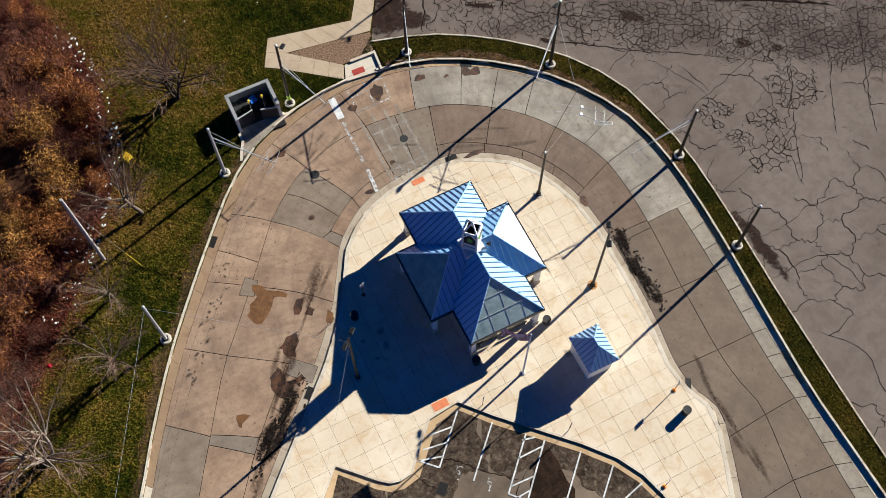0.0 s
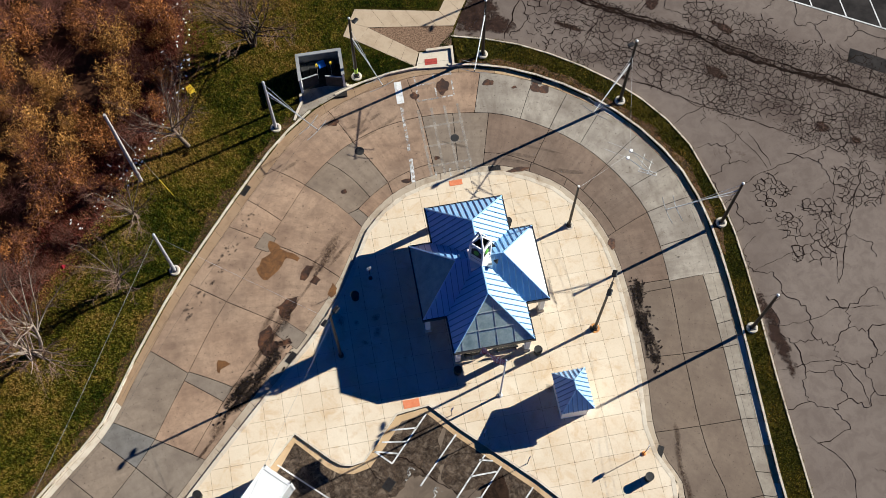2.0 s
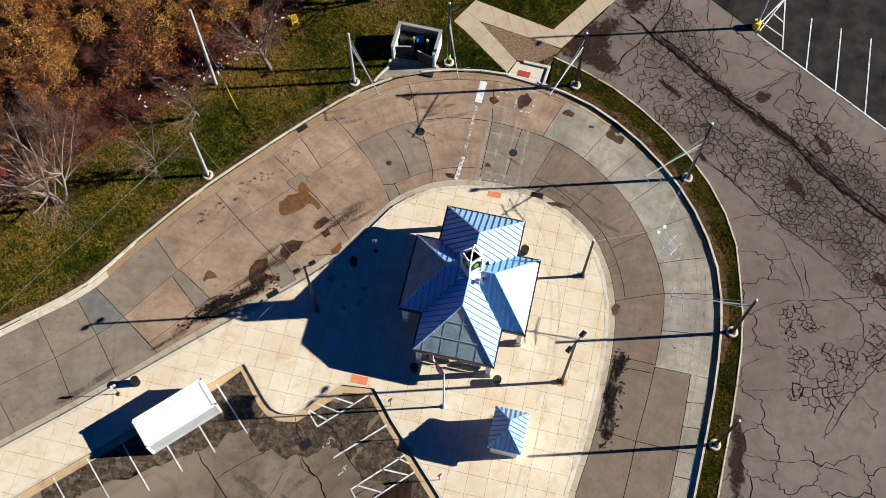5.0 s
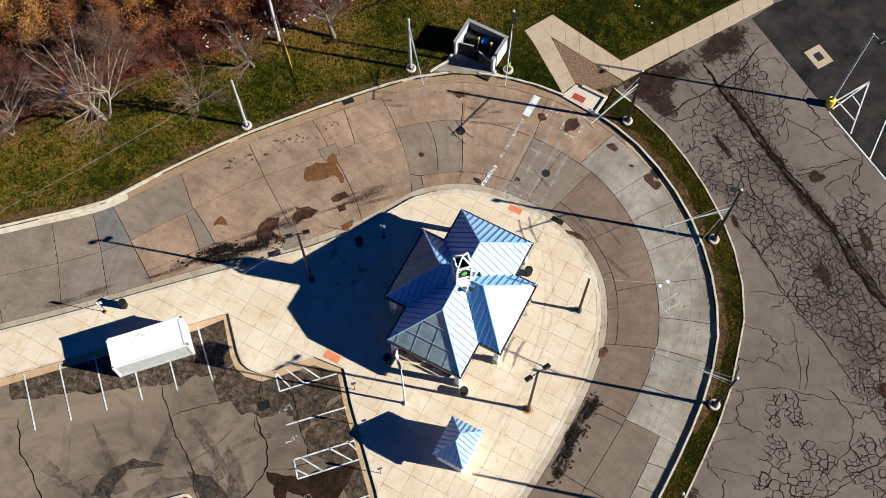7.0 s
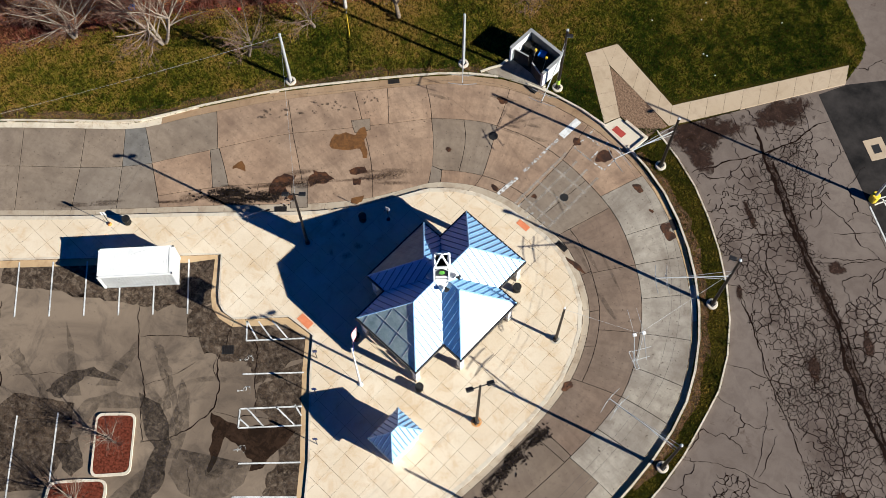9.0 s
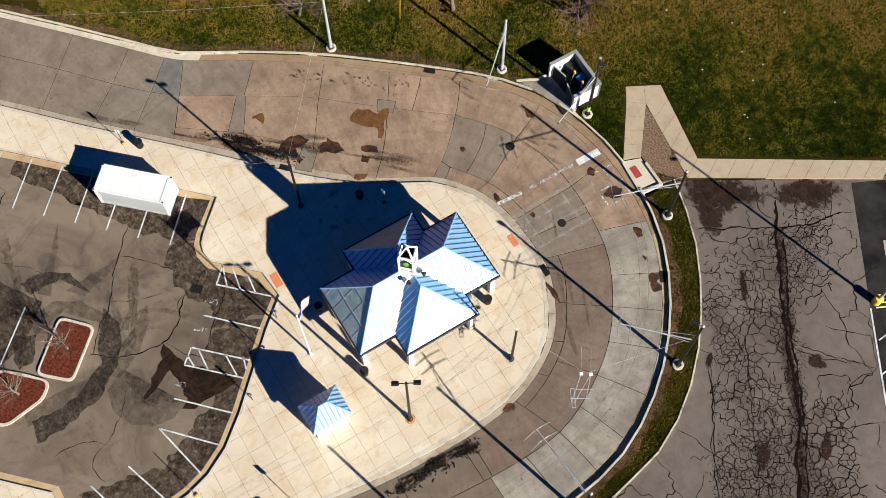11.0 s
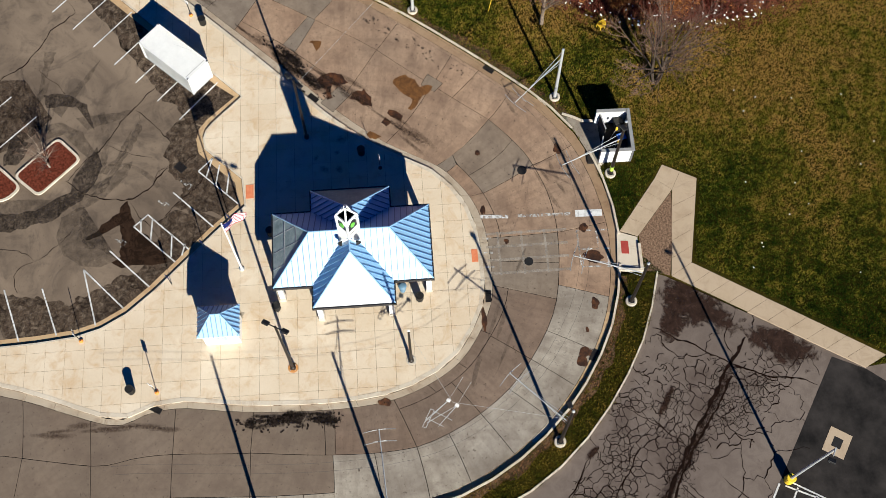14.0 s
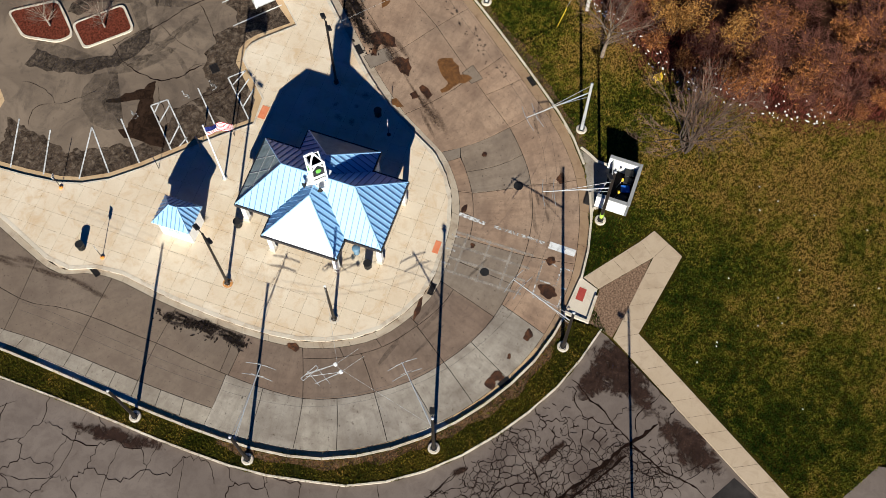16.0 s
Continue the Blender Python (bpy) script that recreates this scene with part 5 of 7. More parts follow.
for s in (-1, 1):
    ob = part("speaker", lathe([(0.06, 0.0), (0.12, 0.15), (0.22, 0.30), (0.20, 0.31)], 12), M_BLACK, lan, "black horn loudspeaker")
    ob.matrix_basis = Matrix.Translation((0.95, 0.55 * s, RIDGE + 0.1)) @ pose(0, 0, 0, 0, 80, 30 * s)

# ---- kiosk ----
kio = thing("kiosk", (5.15, -10.4, WALK_Z), 0, "small white ticket kiosk with blue hip roof", "kiosk")
kx, ky, kz = 1.27, 1.6, 2.5
part("wall", box(-kx + 0.25, kx - 0.25, -ky + 0.25, ky - 0.25, 0.0, kz - 0.04), M_WHITE, kio, "white painted wall")
ka, kb = (0, -ky + kx, kz + 1.55), (0, ky - kx, kz + 1.55)
for sx in (-1, 1):
    roof_face(kio, "roof_slope", [(sx * kx, -ky, kz), (sx * kx, ky, kz), kb, ka], Y, M_ROOF, 0.36, label="blue standing-seam slope")
for sy, tip in ((-1, ka), (1, kb)):
    roof_face(kio, "roof_hip", [(-kx, sy * ky, kz), (kx, sy * ky, kz), tip], X, M_ROOF, 0.36, label="blue standing-seam hip")
    for sx in (-1, 1):
        cap_line(kio, (sx * kx, sy * ky, kz + 0.03), (tip[0], tip[1], tip[2] + 0.03), 0.05)
cap_line(kio, ka, kb, 0.05)
part("eave", box(-kx, kx, -ky, ky, kz - 0.1, kz - 0.03), M_WHITE, kio)
ob = part("window", box(-0.02, 0.02, -0.55, 0.55, 1.05, 1.95), M_PANEL, kio, "grey service window")
ob.location = (kx - 0.24, 0.0, 0)
for y in (-0.57, 0.0, 0.57):
    part("window_frame", box(-0.03, 0.03, y - 0.04, y + 0.04, 1.0, 2.0), M_WHITE, ob)
part("sill", box(-0.05, 0.22, -0.7, 0.7, 0.95, 1.01), M_WHITE, ob)


# ---- open cracks in the asphalt ----
def crack_line(pts, w, seed, label, z):
    r = random.Random(seed)
    line = curve_points(pts, 0.35)
    nn = normals(line)
    mid = []
    drift = 0.0
    for (x, y), (nx, ny) in zip(line, nn):
        drift = 0.8 * drift + r.uniform(-0.11, 0.11)
        mid.append((x + nx * drift, y + ny * drift))
    nn = normals(mid)
    bm = bmesh.new()
    prev = None
    for k, ((x, y), (nx, ny)) in enumerate(zip(mid, nn)):
        h = 0.24 * w * r.uniform(0.35, 1.3) * min(1.0, 0.25 + k / 4, 0.25 + (len(mid) - 1 - k) / 4)
        pair = (bm.verts.new((x - nx * h, y - ny * h, z)), bm.verts.new((x + nx * h, y + ny * h, z)))
        if prev:
            bm.faces.new((prev[0], prev[1], pair[1], pair[0]))
        prev = pair
    tagged(part("crack", bm, M_TAR), label, "crack", "asphalt cracks")


FARC = "dark open crack across grey asphalt"
LOTC = "dark open crack across worn asphalt"
for i, (w, pts) in enumerate([
    (0.62, [(8.4, 30.2), (10.5, 28.7), (14.5, 25.9), (19.0, 22.9), (24.2, 19.8), (26.5, 17.9), (30.2, 15.5), (35.3, 12.9), (42.0, 8.7)]),
    (0.40, [(11.2, 28.9), (14.8, 26.2), (19.3, 23.3), (24.5, 20.1), (27.0, 18.3), (31.0, 15.6), (36.0, 12.9)]),
    (0.18, [(16.2, 20.8), (17.8, 19.8), (21.1, 17.7), (23.1, 16.5), (28.0, 13.4), (34.0, 9.6)]), (0.16, [(16.4, 17.0), (17.2, 16.6), (21.7, 13.7), (26.0, 11.0), (31.0, 7.8)]),
    (0.15, [(27.5, 25.5), (26.1, 22.1), (25.0, 19.6)]), (0.14, [(18.8, 23.4), (21.3, 25.4), (23.9, 27.8)]), (0.13, [(19.4, 11.8), (22.6, 12.9), (24.9, 14.1)]),
    (0.12, [(16.7, 17.0), (20.0, 15.1), (22.1, 13.4), (24.1, 12.2), (26.9, 10.6)]), (0.13, [(13.0, 19.8), (15.4, 22.8), (17.1, 24.6)]), (0.14, [(25.7, 9.8), (26.1, 8.6), (26.7, 6.3)]),
    (0.15, [(5.9, 29.8), (8.3, 28.7), (10.1, 29.1)]), (0.14, [(9.3, 34.8), (11.3, 32.7)]), (0.26, [(7.1, 23.0), (8.2, 25.0), (10.2, 28.7), (11.6, 31.6), (12.5, 35.0)]),
    (0.14, [(19.0, 26.6), (21.5, 29.2)]), (0.14, [(19.3, 23.3), (21.5, 25.3), (22.7, 26.5)]), (0.12, [(21.4, 29.2), (23.8, 28.0), (23.7, 25.7), (24.3, 24.5)]),
    (0.11, [(20.6, 2.6), (24.0, 5.0), (26.4, 5.9), (33.5, 7.8)]), (0.08, [(26.4, 5.9), (25.0, 9.0), (23.3, 11.8)]),
    (0.09, [(21.6, -4.9), (25.2, -5.0)]), (0.10, [(21.6, -7.4), (25.0, -7.5), (27.6, -7.0), (31.4, -7.4)]), (0.11, [(21.6, -11.1), (25.9, -11.0), (27.4, -12.3), (27.9, -15.2)]),
    (0.08, [(21.8, -2.6), (24.7, -2.0), (32.5, 0.1)]), (0.09, [(31.9, 5.0), (30.2, 0.0), (28.8, -5.2)]), (0.10, [(22.5, -16.5), (24.5, -19.5), (24.0, -24.0)]), (0.09, [(29.0, 14.8), (31.5, 10.0), (34.0, 4.0)]), (0.14, [(34.6, 5.6), (32.7, 2.2), (31.1, -0.7), (28.6, -5.2)]), (0.14, [(39.3, 6.7), (36.9, 2.6), (34.3, -2.3)]), (0.14, [(42.8, 6.7), (39.9, 1.4), (37.3, -3.8)])]):
    crack_line(pts, w, 200 + i, FARC, 0.0062 + 0.0002 * i)
for i, (w, pts) in enumerate([
    (0.16, [(-17.4, -16.6), (-15.5, -18.2), (-13.6, -19.6), (-11.8, -21.0), (-10.6, -22.3), (-9.0, -23.7)]), (0.20, [(-9.0, -23.7), (-7.6, -21.9), (-7.0, -20.0), (-6.8, -18.3), (-7.7, -16.6), (-9.0, -15.7), (-9.7, -14.8)]),
    (0.10, [(-8.2, -16.3), (-9.4, -15.9), (-10.1, -14.9)]), (0.16, [(-25.7, -23.8), (-24.0, -25.9), (-22.6, -26.6), (-20.7, -27.9), (-19.4, -29.6), (-17.7, -31.0)]), (0.11, [(-15.5, -18.2), (-13.6, -16.3), (-11.6, -14.6)]),
    (0.07, [(-12.2, -20.5), (-11.4, -18.9), (-10.5, -16.6)]), (0.14, [(-10.6, -11.5), (-8.0, -12.6), (-5.8, -15.0), (-4.2, -16.2)]), (0.12, [(-6.8, -18.3), (-5.4, -17.5), (-4.3, -16.3), (-2.6, -15.6)]), (0.06, [(-20.2, -27.0), (-17.7, -24.6), (-15.9, -23.1)]),
    (0.08, [(-4.9, -22.3), (-3.6, -23.4), (-1.9, -25.6)]), (0.10, [(-1.9, -25.6), (-0.9, -27.2), (0.8, -26.9)]), (0.07, [(-1.9, -25.6), (-2.9, -27.2), (-3.0, -29.4)]), (0.06, [(-29.0, -26.0), (-26.8, -24.6), (-25.7, -23.8)]),
    (0.10, [(-9.7, -14.2), (-10.8, -12.8), (-11.3, -11.8)])]):
    crack_line(pts, w, 300 + i, LOTC, 0.0118 + 0.0002 * i)

for i, (x, y, rx, ry, turn) in enumerate([(5.6, 26.9, 4.1, 1.9, 60), (9.2, 33.2, 3.7, 1.6, 60), (6.5, 24.6, 2.6, 1.0, -20), (24.5, 16.2, 1.6, 0.6, -40), (26.5, 20.5, 1.3, 0.5, -50), (22.6, -9.0, 0.8, 4.0, 5), (4.0, 25.8, 1.6, 1.0, 60), (13.0, 23.2, 1.6, 0.35, -30), (21.2, 24.2, 0.9, 0.7, 20), (16.6, 17.0, 0.7, 0.35, -50), (32.0, 9.1, 0.8, 0.6, -30), (34.4, 7.3, 0.7, 0.4, -30)]):
    blob(x, y, rx, ry, turn, M_DAMP, "dark brown damp grime on the asphalt", 400 + i, 0.0155 + 0.0004 * i)


SEAM = [(10.2, 29.0), (14.5, 26.0), (19.0, 23.0), (24.2, 19.9), (30.2, 15.6), (36.0, 12.6)]
for i, (a, b) in enumerate(zip(SEAM, SEAM[1:])):
    blob((a[0] + b[0]) / 2, (a[1] + b[1]) / 2, 0.56 * math.dist(a, b), 0.42 + 0.1 * (i % 3), math.degrees(math.atan2(b[1] - a[1], b[0] - a[0])), M_SEEP, "dark brown grime along the paving seam", 430 + i, 0.0040 + 0.0003 * i)


def crack_net(size, chance, width, seed, z, label, span):
    """A net of fine cracks: the walls of uneven six-sided cells, broken where chance (x, y) is low."""
    rg = random.Random(seed)
    bm = bmesh.new()
    dx, dy = size * 3 ** 0.5, size * 1.5

    def corner(i, j, top):
        x, y = (i + 0.5 * (j % 2)) * dx, j * dy + (0.5 if top else -0.5) * size
        v = Vector((x * 0.9 / size, y * 0.9 / size, seed))
        w = Vector((x * 0.25 / size, y * 0.25 / size, seed + 5.0))
        return (x + size * (0.55 * noise.noise(v) + 0.9 * noise.noise(w)), y + size * (0.55 * noise.noise(v + Vector((7, 3, 1))) + 0.9 * noise.noise(w + Vector((3, 9, 2)))))

    def wall(a, b):
        mx, my = (a[0] + b[0]) / 2, (a[1] + b[1]) / 2
        if rg.random() > chance(mx, my):
            return
        ln = math.dist(a, b)
        if ln < 0.05:
            return
        nx, ny = (a[1] - b[1]) / ln, (b[0] - a[0]) / ln
        steps = 3 if size < 1.5 else 6
        wide = width * rg.uniform(0.55, 1.45)
        sway, prev = 0.0, None
        for k in range(steps + 1):
            f = k / steps
            sway = 0.0 if k in (0, steps) else rg.uniform(-0.13, 0.13) * size
            h = wide * rg.uniform(0.6, 1.3)
            x, y = a[0] + (b[0] - a[0]) * f + nx * sway, a[1] + (b[1] - a[1]) * f + ny * sway
            pair = (bm.verts.new((x - nx * h, y - ny * h, z)), bm.verts.new((x + nx * h, y + ny * h, z)))
            if prev:
                bm.faces.new((prev[0], prev[1], pair[1], pair[0]))
            prev = pair

    for j in range(int(span[2] / dy), int(span[3] / dy)):
        for i in range(int(span[0] / dx), int(span[1] / dx)):
            e = j % 2
            wall(corner(i, j, False), corner(i, j, True))
            wall(corner(i, j, True), corner(i - 1 + e, j + 1, False))
            wall(corner(i, j, True), corner(i + e, j + 1, False))
    tagged(part("crack_network", bm, M_TAR), label, "cracks", kind="stuff")


def broken(x, y, lo, hi, soft=0.9):
    """1 in a belt of the lot between two paving lanes, falling off at its ragged rims."""
    d = 0.537 * x + 0.843 * y + 1.1 * noise.noise(Vector((x * 0.35, y * 0.35, 4.0)))
    return max(0.0, min(1.0, (d - lo) / soft, (hi - d) / soft))


def clumps(x, y, scale, at, sharp=5.0):
    return max(0.0, min(1.0, 0.5 + sharp * (noise.noise(Vector((x * scale, y * scale, 11.0))) - at)))


on_lot = lambda x, y: inside(x, y, far_pts) and not inside(x, y, dark_pts)


SPOTS = [(28.0, -1.2, 2.0), (29.5, 1.6, 1.6), (25.8, 4.1, 1.5), (26.7, 0.5, 1.4), (33.5, 3.0, 2.2), (24.5, -13.5, 1.3)]


def coarse_cells(x, y):
    for a, b, r in SPOTS:
        if math.dist((x, y), (a, b)) < r * (1 + 0.6 * noise.noise(Vector((x * 0.7, y * 0.7, 2.0)))):
            return 0.8
    if x < 9 or not on_lot(x, y) or (16.8 < x < 23.6 and 0.537 * x + 0.843 * y > 30.4):
        return 0.0
    return max(0.95 * broken(x, y, 23.2, 34.0) * min(1.0, (x - 9) / 3) * (0.45 + 0.55 * clumps(x, y, 0.22, -0.22)), 0.0)


def fine_cells(x, y):
    if not on_lot(x, y):
        return 0.0
    belt = max(broken(x, y, 22.6, 28.8) * min(1.0, max(0.0, (x - 20) / 4)) * clumps(x, y, 0.20, -0.05), 0.8 * broken(x, y, 29.1, 30.6, 0.4) * min(1.0, max(0.0, (x - 11) / 3)))
    return 0.92 * max(belt, 0.9 * broken(x, y, 28.6, 33.0) * (10.5 < x < 16.5) * clumps(x, y, 0.33, 0.0), broken(x, y, 30.2, 33.0) * (x > 29) * clumps(x, y, 0.3, -0.1))


crack_net(0.50, coarse_cells, 0.030, 41, 0.0134, "alligator cracks in the grey asphalt along its paving seams", (4, 60, -6, 42))
crack_net(0.33, lambda x, y: coarse_cells(x, y) * clumps(x, y, 0.45, -0.08, 7.0), 0.021, 44, 0.0136, "smaller crack cells between the paving seams", (8, 48, -4, 40))
crack_net(0.21, fine_cells, 0.0175, 42, 0.0138, "fine mesh of cracks in the broken asphalt", (8, 48, -2, 38))
crack_net(1.75, lambda x, y: on_lot(x, y) * (0.20 + 0.78 * clumps(x, y, 0.13, -0.10, 8.0)), 0.026, 43, 0.0142, "long wandering cracks across the grey asphalt", (4, 60, -40, 46))

# ---- worn patches on the lot ----
OLD = "rough dark old asphalt where the seal coat has worn off"
worn_patch([(-28.6, -21.3), (-27.0, -23.0), (-21.6, -19.2), (-16.4, -15.8), (-15.2, -14.4), (-14.2, -14.2), (-12.8, -11.2), (-15.5, -9.3), (-29.5, -19.5)], M_WORN, OLD, 0.0040, 1, 0.22)
worn_patch([(-14.4, -14.0), (-13.4, -15.3), (-10.4, -15.4), (-7.2, -13.8), (-5.9, -14.7), (-4.6, -10.0), (-6.1, -9.3), (-11.0, -11.5), (-12.6, -11.4)], M_WORN, OLD, 0.0046, 2, 0.22)
worn_patch([(-5.9, -14.7), (-4.4, -15.8), (-2.3, -15.8), (0.5, -18.4), (2.6, -15.0), (-0.7, -12.8), (-4.6, -10.0)], M_WORN, OLD, 0.0052, 3, 0.22)
worn_patch([(2.6, -15.0), (5.2, -18.8), (5.8, -22.5), (4.6, -27.5), (0.6, -29.0), (1.2, -25.4), (2.0, -22.8), (0.8, -20.2), (-0.4, -18.0)], M_WORN, OLD, 0.0058, 4, 0.22)
SEEP = "dark brown oily seepage on the lot"
worn_patch([(-6.78, -18.43), (-5.30, -18.11), (-4.56, -17.68), (-3.50, -16.77), (-2.76, -16.03), (-1.72, -15.13), (-0.97, -15.09), (-0.98, -17.34), (-0.85, -18.72), (-1.29, -19.43), (-1.96, -18.83), (-3.44, -18.83), (-4.72, -18.92), (-4.58, -19.27), (-3.77, -20.57), (-3.43, -21.76), (-3.59, -21.82), (-4.70, -20.37), (-5.83, -19.23)], M_WET, SEEP, 0.0076, 5, 0.10)
SMEAR = "grey tyre smear on the asphalt"
for i, q in enumerate([[(-20.7, -21.4), (-17.7, -23.6), (-15.9, -25.3), (-15.1, -24.4), (-18.8, -22.2)], [(-15.4, -18.2), (-14.9, -23.1), (-13.7, -22.1), (-14.6, -19.2)],
                       [(-13.5, -18.4), (-11.5, -18.7), (-9.3, -20.3), (-9.5, -21.0), (-10.7, -19.7)], [(-10.5, -18.2), (-9.1, -18.6), (-7.2, -20.4), (-6.0, -22.6), (-7.3, -23.6), (-8.8, -20.5)],
                       [(-18.8, -25.6), (-17.3, -25.9), (-14.3, -28.5), (-14.9, -29.1), (-16.4, -27.4)], [(-6.2, -30.2), (-6.0, -27.5), (-5.7, -24.4), (-7.2, -22.5), (-7.3, -24.5), (-7.7, -29.8)],
                       [(-5.7, -23.8), (-3.8, -24.1), (-2.3, -23.4), (-1.2, -21.9), (-1.0, -20.4), (-1.7, -19.1), (-2.5, -20.4), (-2.8, -21.7), (-4.0, -22.3), (-5.5, -22.3), (-6.6, -22.0)],
                       [(-14.3, -26.6), (-14.6, -24.3), (-13.5, -22.6), (-11.0, -21.0), (-9.5, -22.4), (-10.9, -21.9), (-13.4, -24.2), (-12.6, -26.8)], [(-19.0, -27.8), (-15.0, -25.2), (-12.6, -27.6), (-11.4, -31.0), (-14.0, -33.5), (-19.0, -31.5)]]):
    worn_patch(q, M_SMEAR if i < 8 else M_WORN, SMEAR, 0.0088 + 0.0003 * i, 20 + i, 0.05)


RINGS = [[(-17.00, -23.52), (-16.14, -22.27), (-13.64, -21.57), (-14.87, -22.37), (-15.93, -23.25), (-16.16, -24.61), (-16.02, -25.81), (-17.30, -26.06), (-17.55, -24.84)],
         [(-10.65, -22.15), (-7.96, -23.36), (-6.79, -25.16), (-6.27, -27.06), (-6.32, -29.72), (-4.60, -30.01), (-4.69, -27.33), (-5.34, -24.54), (-7.25, -21.99), (-9.66, -20.73), (-12.02, -21.19)],
         [(-13.81, -28.50), (-12.61, -26.77), (-10.91, -27.61), (-10.66, -29.01)],
         [(-21.70, -26.25), (-21.61, -25.31), (-17.87, -26.15), (-17.21, -26.63)],
         [(-15.08, -17.74), (-13.39, -17.58), (-11.50, -18.35), (-8.40, -20.07), (-7.18, -21.00), (-7.59, -21.47), (-9.86, -19.77), (-12.14, -18.69)]]
for i, q in enumerate(RINGS):
    worn_patch(q, M_SMEAR if i > 2 else M_SCUFF, SMEAR, 0.0170 + 0.0004 * i, 80 + i, 0.12)


def tyre_arc(cx, cy, r, w, a0, a1, seed):
    bm = bmesh.new()
    n = max(6, int((a1 - a0) / 6))
    z = 0.0225 + 0.0004 * seed
    prev = None
    for k in range(n + 1):
        a = radians(a0 + (a1 - a0) * k / n)
        pair = [bm.verts.new((cx + q * math.cos(a), cy + q * math.sin(a), z)) for q in (r - w / 2, r + w / 2)]
        if prev:
            bm.faces.new((prev[0], prev[1], pair[1], pair[0]))
        prev = pair
    tagged(part("tyre_mark", bm, M_TYRE), "faint dark tyre arc on worn asphalt", "tyre mark", "tyre marks")


for i, v in enumerate([(-12.0, -30.0, 9.5, 0.6, 60, 110), (-5.4, -20.2, 4.9, 0.4, 120, 220)]):
    tyre_arc(*v, i)

# ---- storage container ----
def container(x, y, turn):
    ob = thing("storage_container", (x, y, 0.0), turn, "white corrugated steel storage container on the lot", "container")
    L, W, H = 2.98, 1.18, 2.45
    part("floor", box(-L, L, -W, W, 0.06, 0.16), M_STEEL, ob)
    for sx in (-1, 1):
        for sy in (-1, 1):
            part("corner_post", box(sx * L - 0.09 * sx - 0.09, sx * L - 0.09 * sx + 0.09, sy * W - 0.09 * sy - 0.09, sy * W - 0.09 * sy + 0.09, 0.0, H), M_WHITE, ob)
    def corrugated(n, length, h, deep=0.005):
        bm = bmesh.new()
        prof = []
        for k in range(n):
            x0 = -length + 2 * length * k / n
            d = 2 * length / n
            prof += [(x0, 0.0), (x0 + 0.3 * d, 0.0), (x0 + 0.5 * d, deep), (x0 + 0.8 * d, deep)]
        prof.append((length, 0.0))
        lo = [bm.verts.new((a, b, 0)) for a, b in prof]
        hi = [bm.verts.new((a, b, h)) for a, b in prof]
        for k in range(len(prof) - 1):
            bm.faces.new((lo[k], lo[k + 1], hi[k + 1], hi[k]))
        bmesh.ops.solidify(bm, geom=list(bm.faces), thickness=0.01)
        return bm
    for sy in (-1, 1):
        w = part("side_panel", corrugated(22, L - 0.1, H - 0.2), M_WHITE, ob)
        w.matrix_basis = pose(0, sy * (W - 0.05), 0.1, 0, 0, 0 if sy < 0 else 180)
    w = part("end_panel", corrugated(8, W - 0.1, H - 0.2), M_WHITE, ob)
    w.matrix_basis = pose(-L + 0.05, 0, 0.1, 0, 0, 90)
    for sy in (-1, 1):
        d = part("door", box(L - 0.09, L - 0.04, min(0.01 * sy, sy * (W - 0.1)), max(0.01 * sy, sy * (W - 0.1)), 0.14, H - 0.1), M_WHITE, ob)
        for yy in (0.3, 0.8):
            part("lock_rod", tube((L - 0.01, sy * yy, 0.2), (L - 0.01, sy * yy, H - 0.15), 0.02, 0.02, 6), M_STEEL, d)
    r = part("roof", box(-L + 0.04, L - 0.04, -W + 0.05, W - 0.05, H - 0.08, H - 0.03), M_WHITE, ob, "white ribbed roof")
    for k in range(25):
        xx = -L + 0.24 + k * (2 * L - 0.48) / 24
        part("rib", box(xx - 0.05, xx + 0.05, -W + 0.08, W - 0.08, H - 0.03, H - 0.024), M_WHITE, r)
    for sx in (-1, 1):
        for sy in (-1, 1):
            part("corner_casting", box(sx * (L - 0.07) - 0.07, sx * (L - 0.07) + 0.07, sy * (W - 0.03) - 0.06, sy * (W - 0.03) + 0.06, H + 0.012, H + 0.03), M_BLACK, ob, "small dark corner casting")
    part("roof_seam", box(L - 0.36, L - 0.33, -W + 0.1, W - 0.1, H - 0.022, H - 0.012), M_CAP, r)
    for sy in (-1, 1):
        part("top_rail", box(-L, L, sy * W - 0.05, sy * W + 0.05, H - 0.12, H + 0.01), M_WHITE, ob)


container(-19.4, -14.55, 46.5)

# ---- bin enclosure ----
enc = thing("bin_enclosure", (-9.45, 21.95, 0), -1, "open-topped white block bin enclosure with dark gates", "enclosure")
EW, ED, EH = 1.95, 1.35, 2.05
# Near-black material on the floor stands in for the shade between the walls.
part("floor", box(-EW, EW, -ED - 0.9, ED, 0.0, 0.16), M_DARK, enc, "concrete floor slab coloured near black for the shade inside")
for nm, bx in (("back_wall", (-EW, EW, ED - 0.2, ED)), ("side_wall", (-EW, -EW + 0.2, -ED, ED - 0.2)), ("side_wall", (EW - 0.2, EW, -ED, ED - 0.2))):
    w = part(nm, box(*bx, 0.1, EH), M_BLOCKB if nm == "back_wall" else M_BLOCK, enc, "block back wall coloured dark grey for its shade" if nm == "back_wall" else "white painted block wall")
    part("wall_cap", box(bx[0] - 0.04, bx[1] + 0.04, bx[2] - 0.04 if nm == "back_wall" else bx[2], bx[3] + 0.04 if nm == "back_wall" else bx[3], EH, EH + 0.09), M_CAP, w, "grey wall cap")
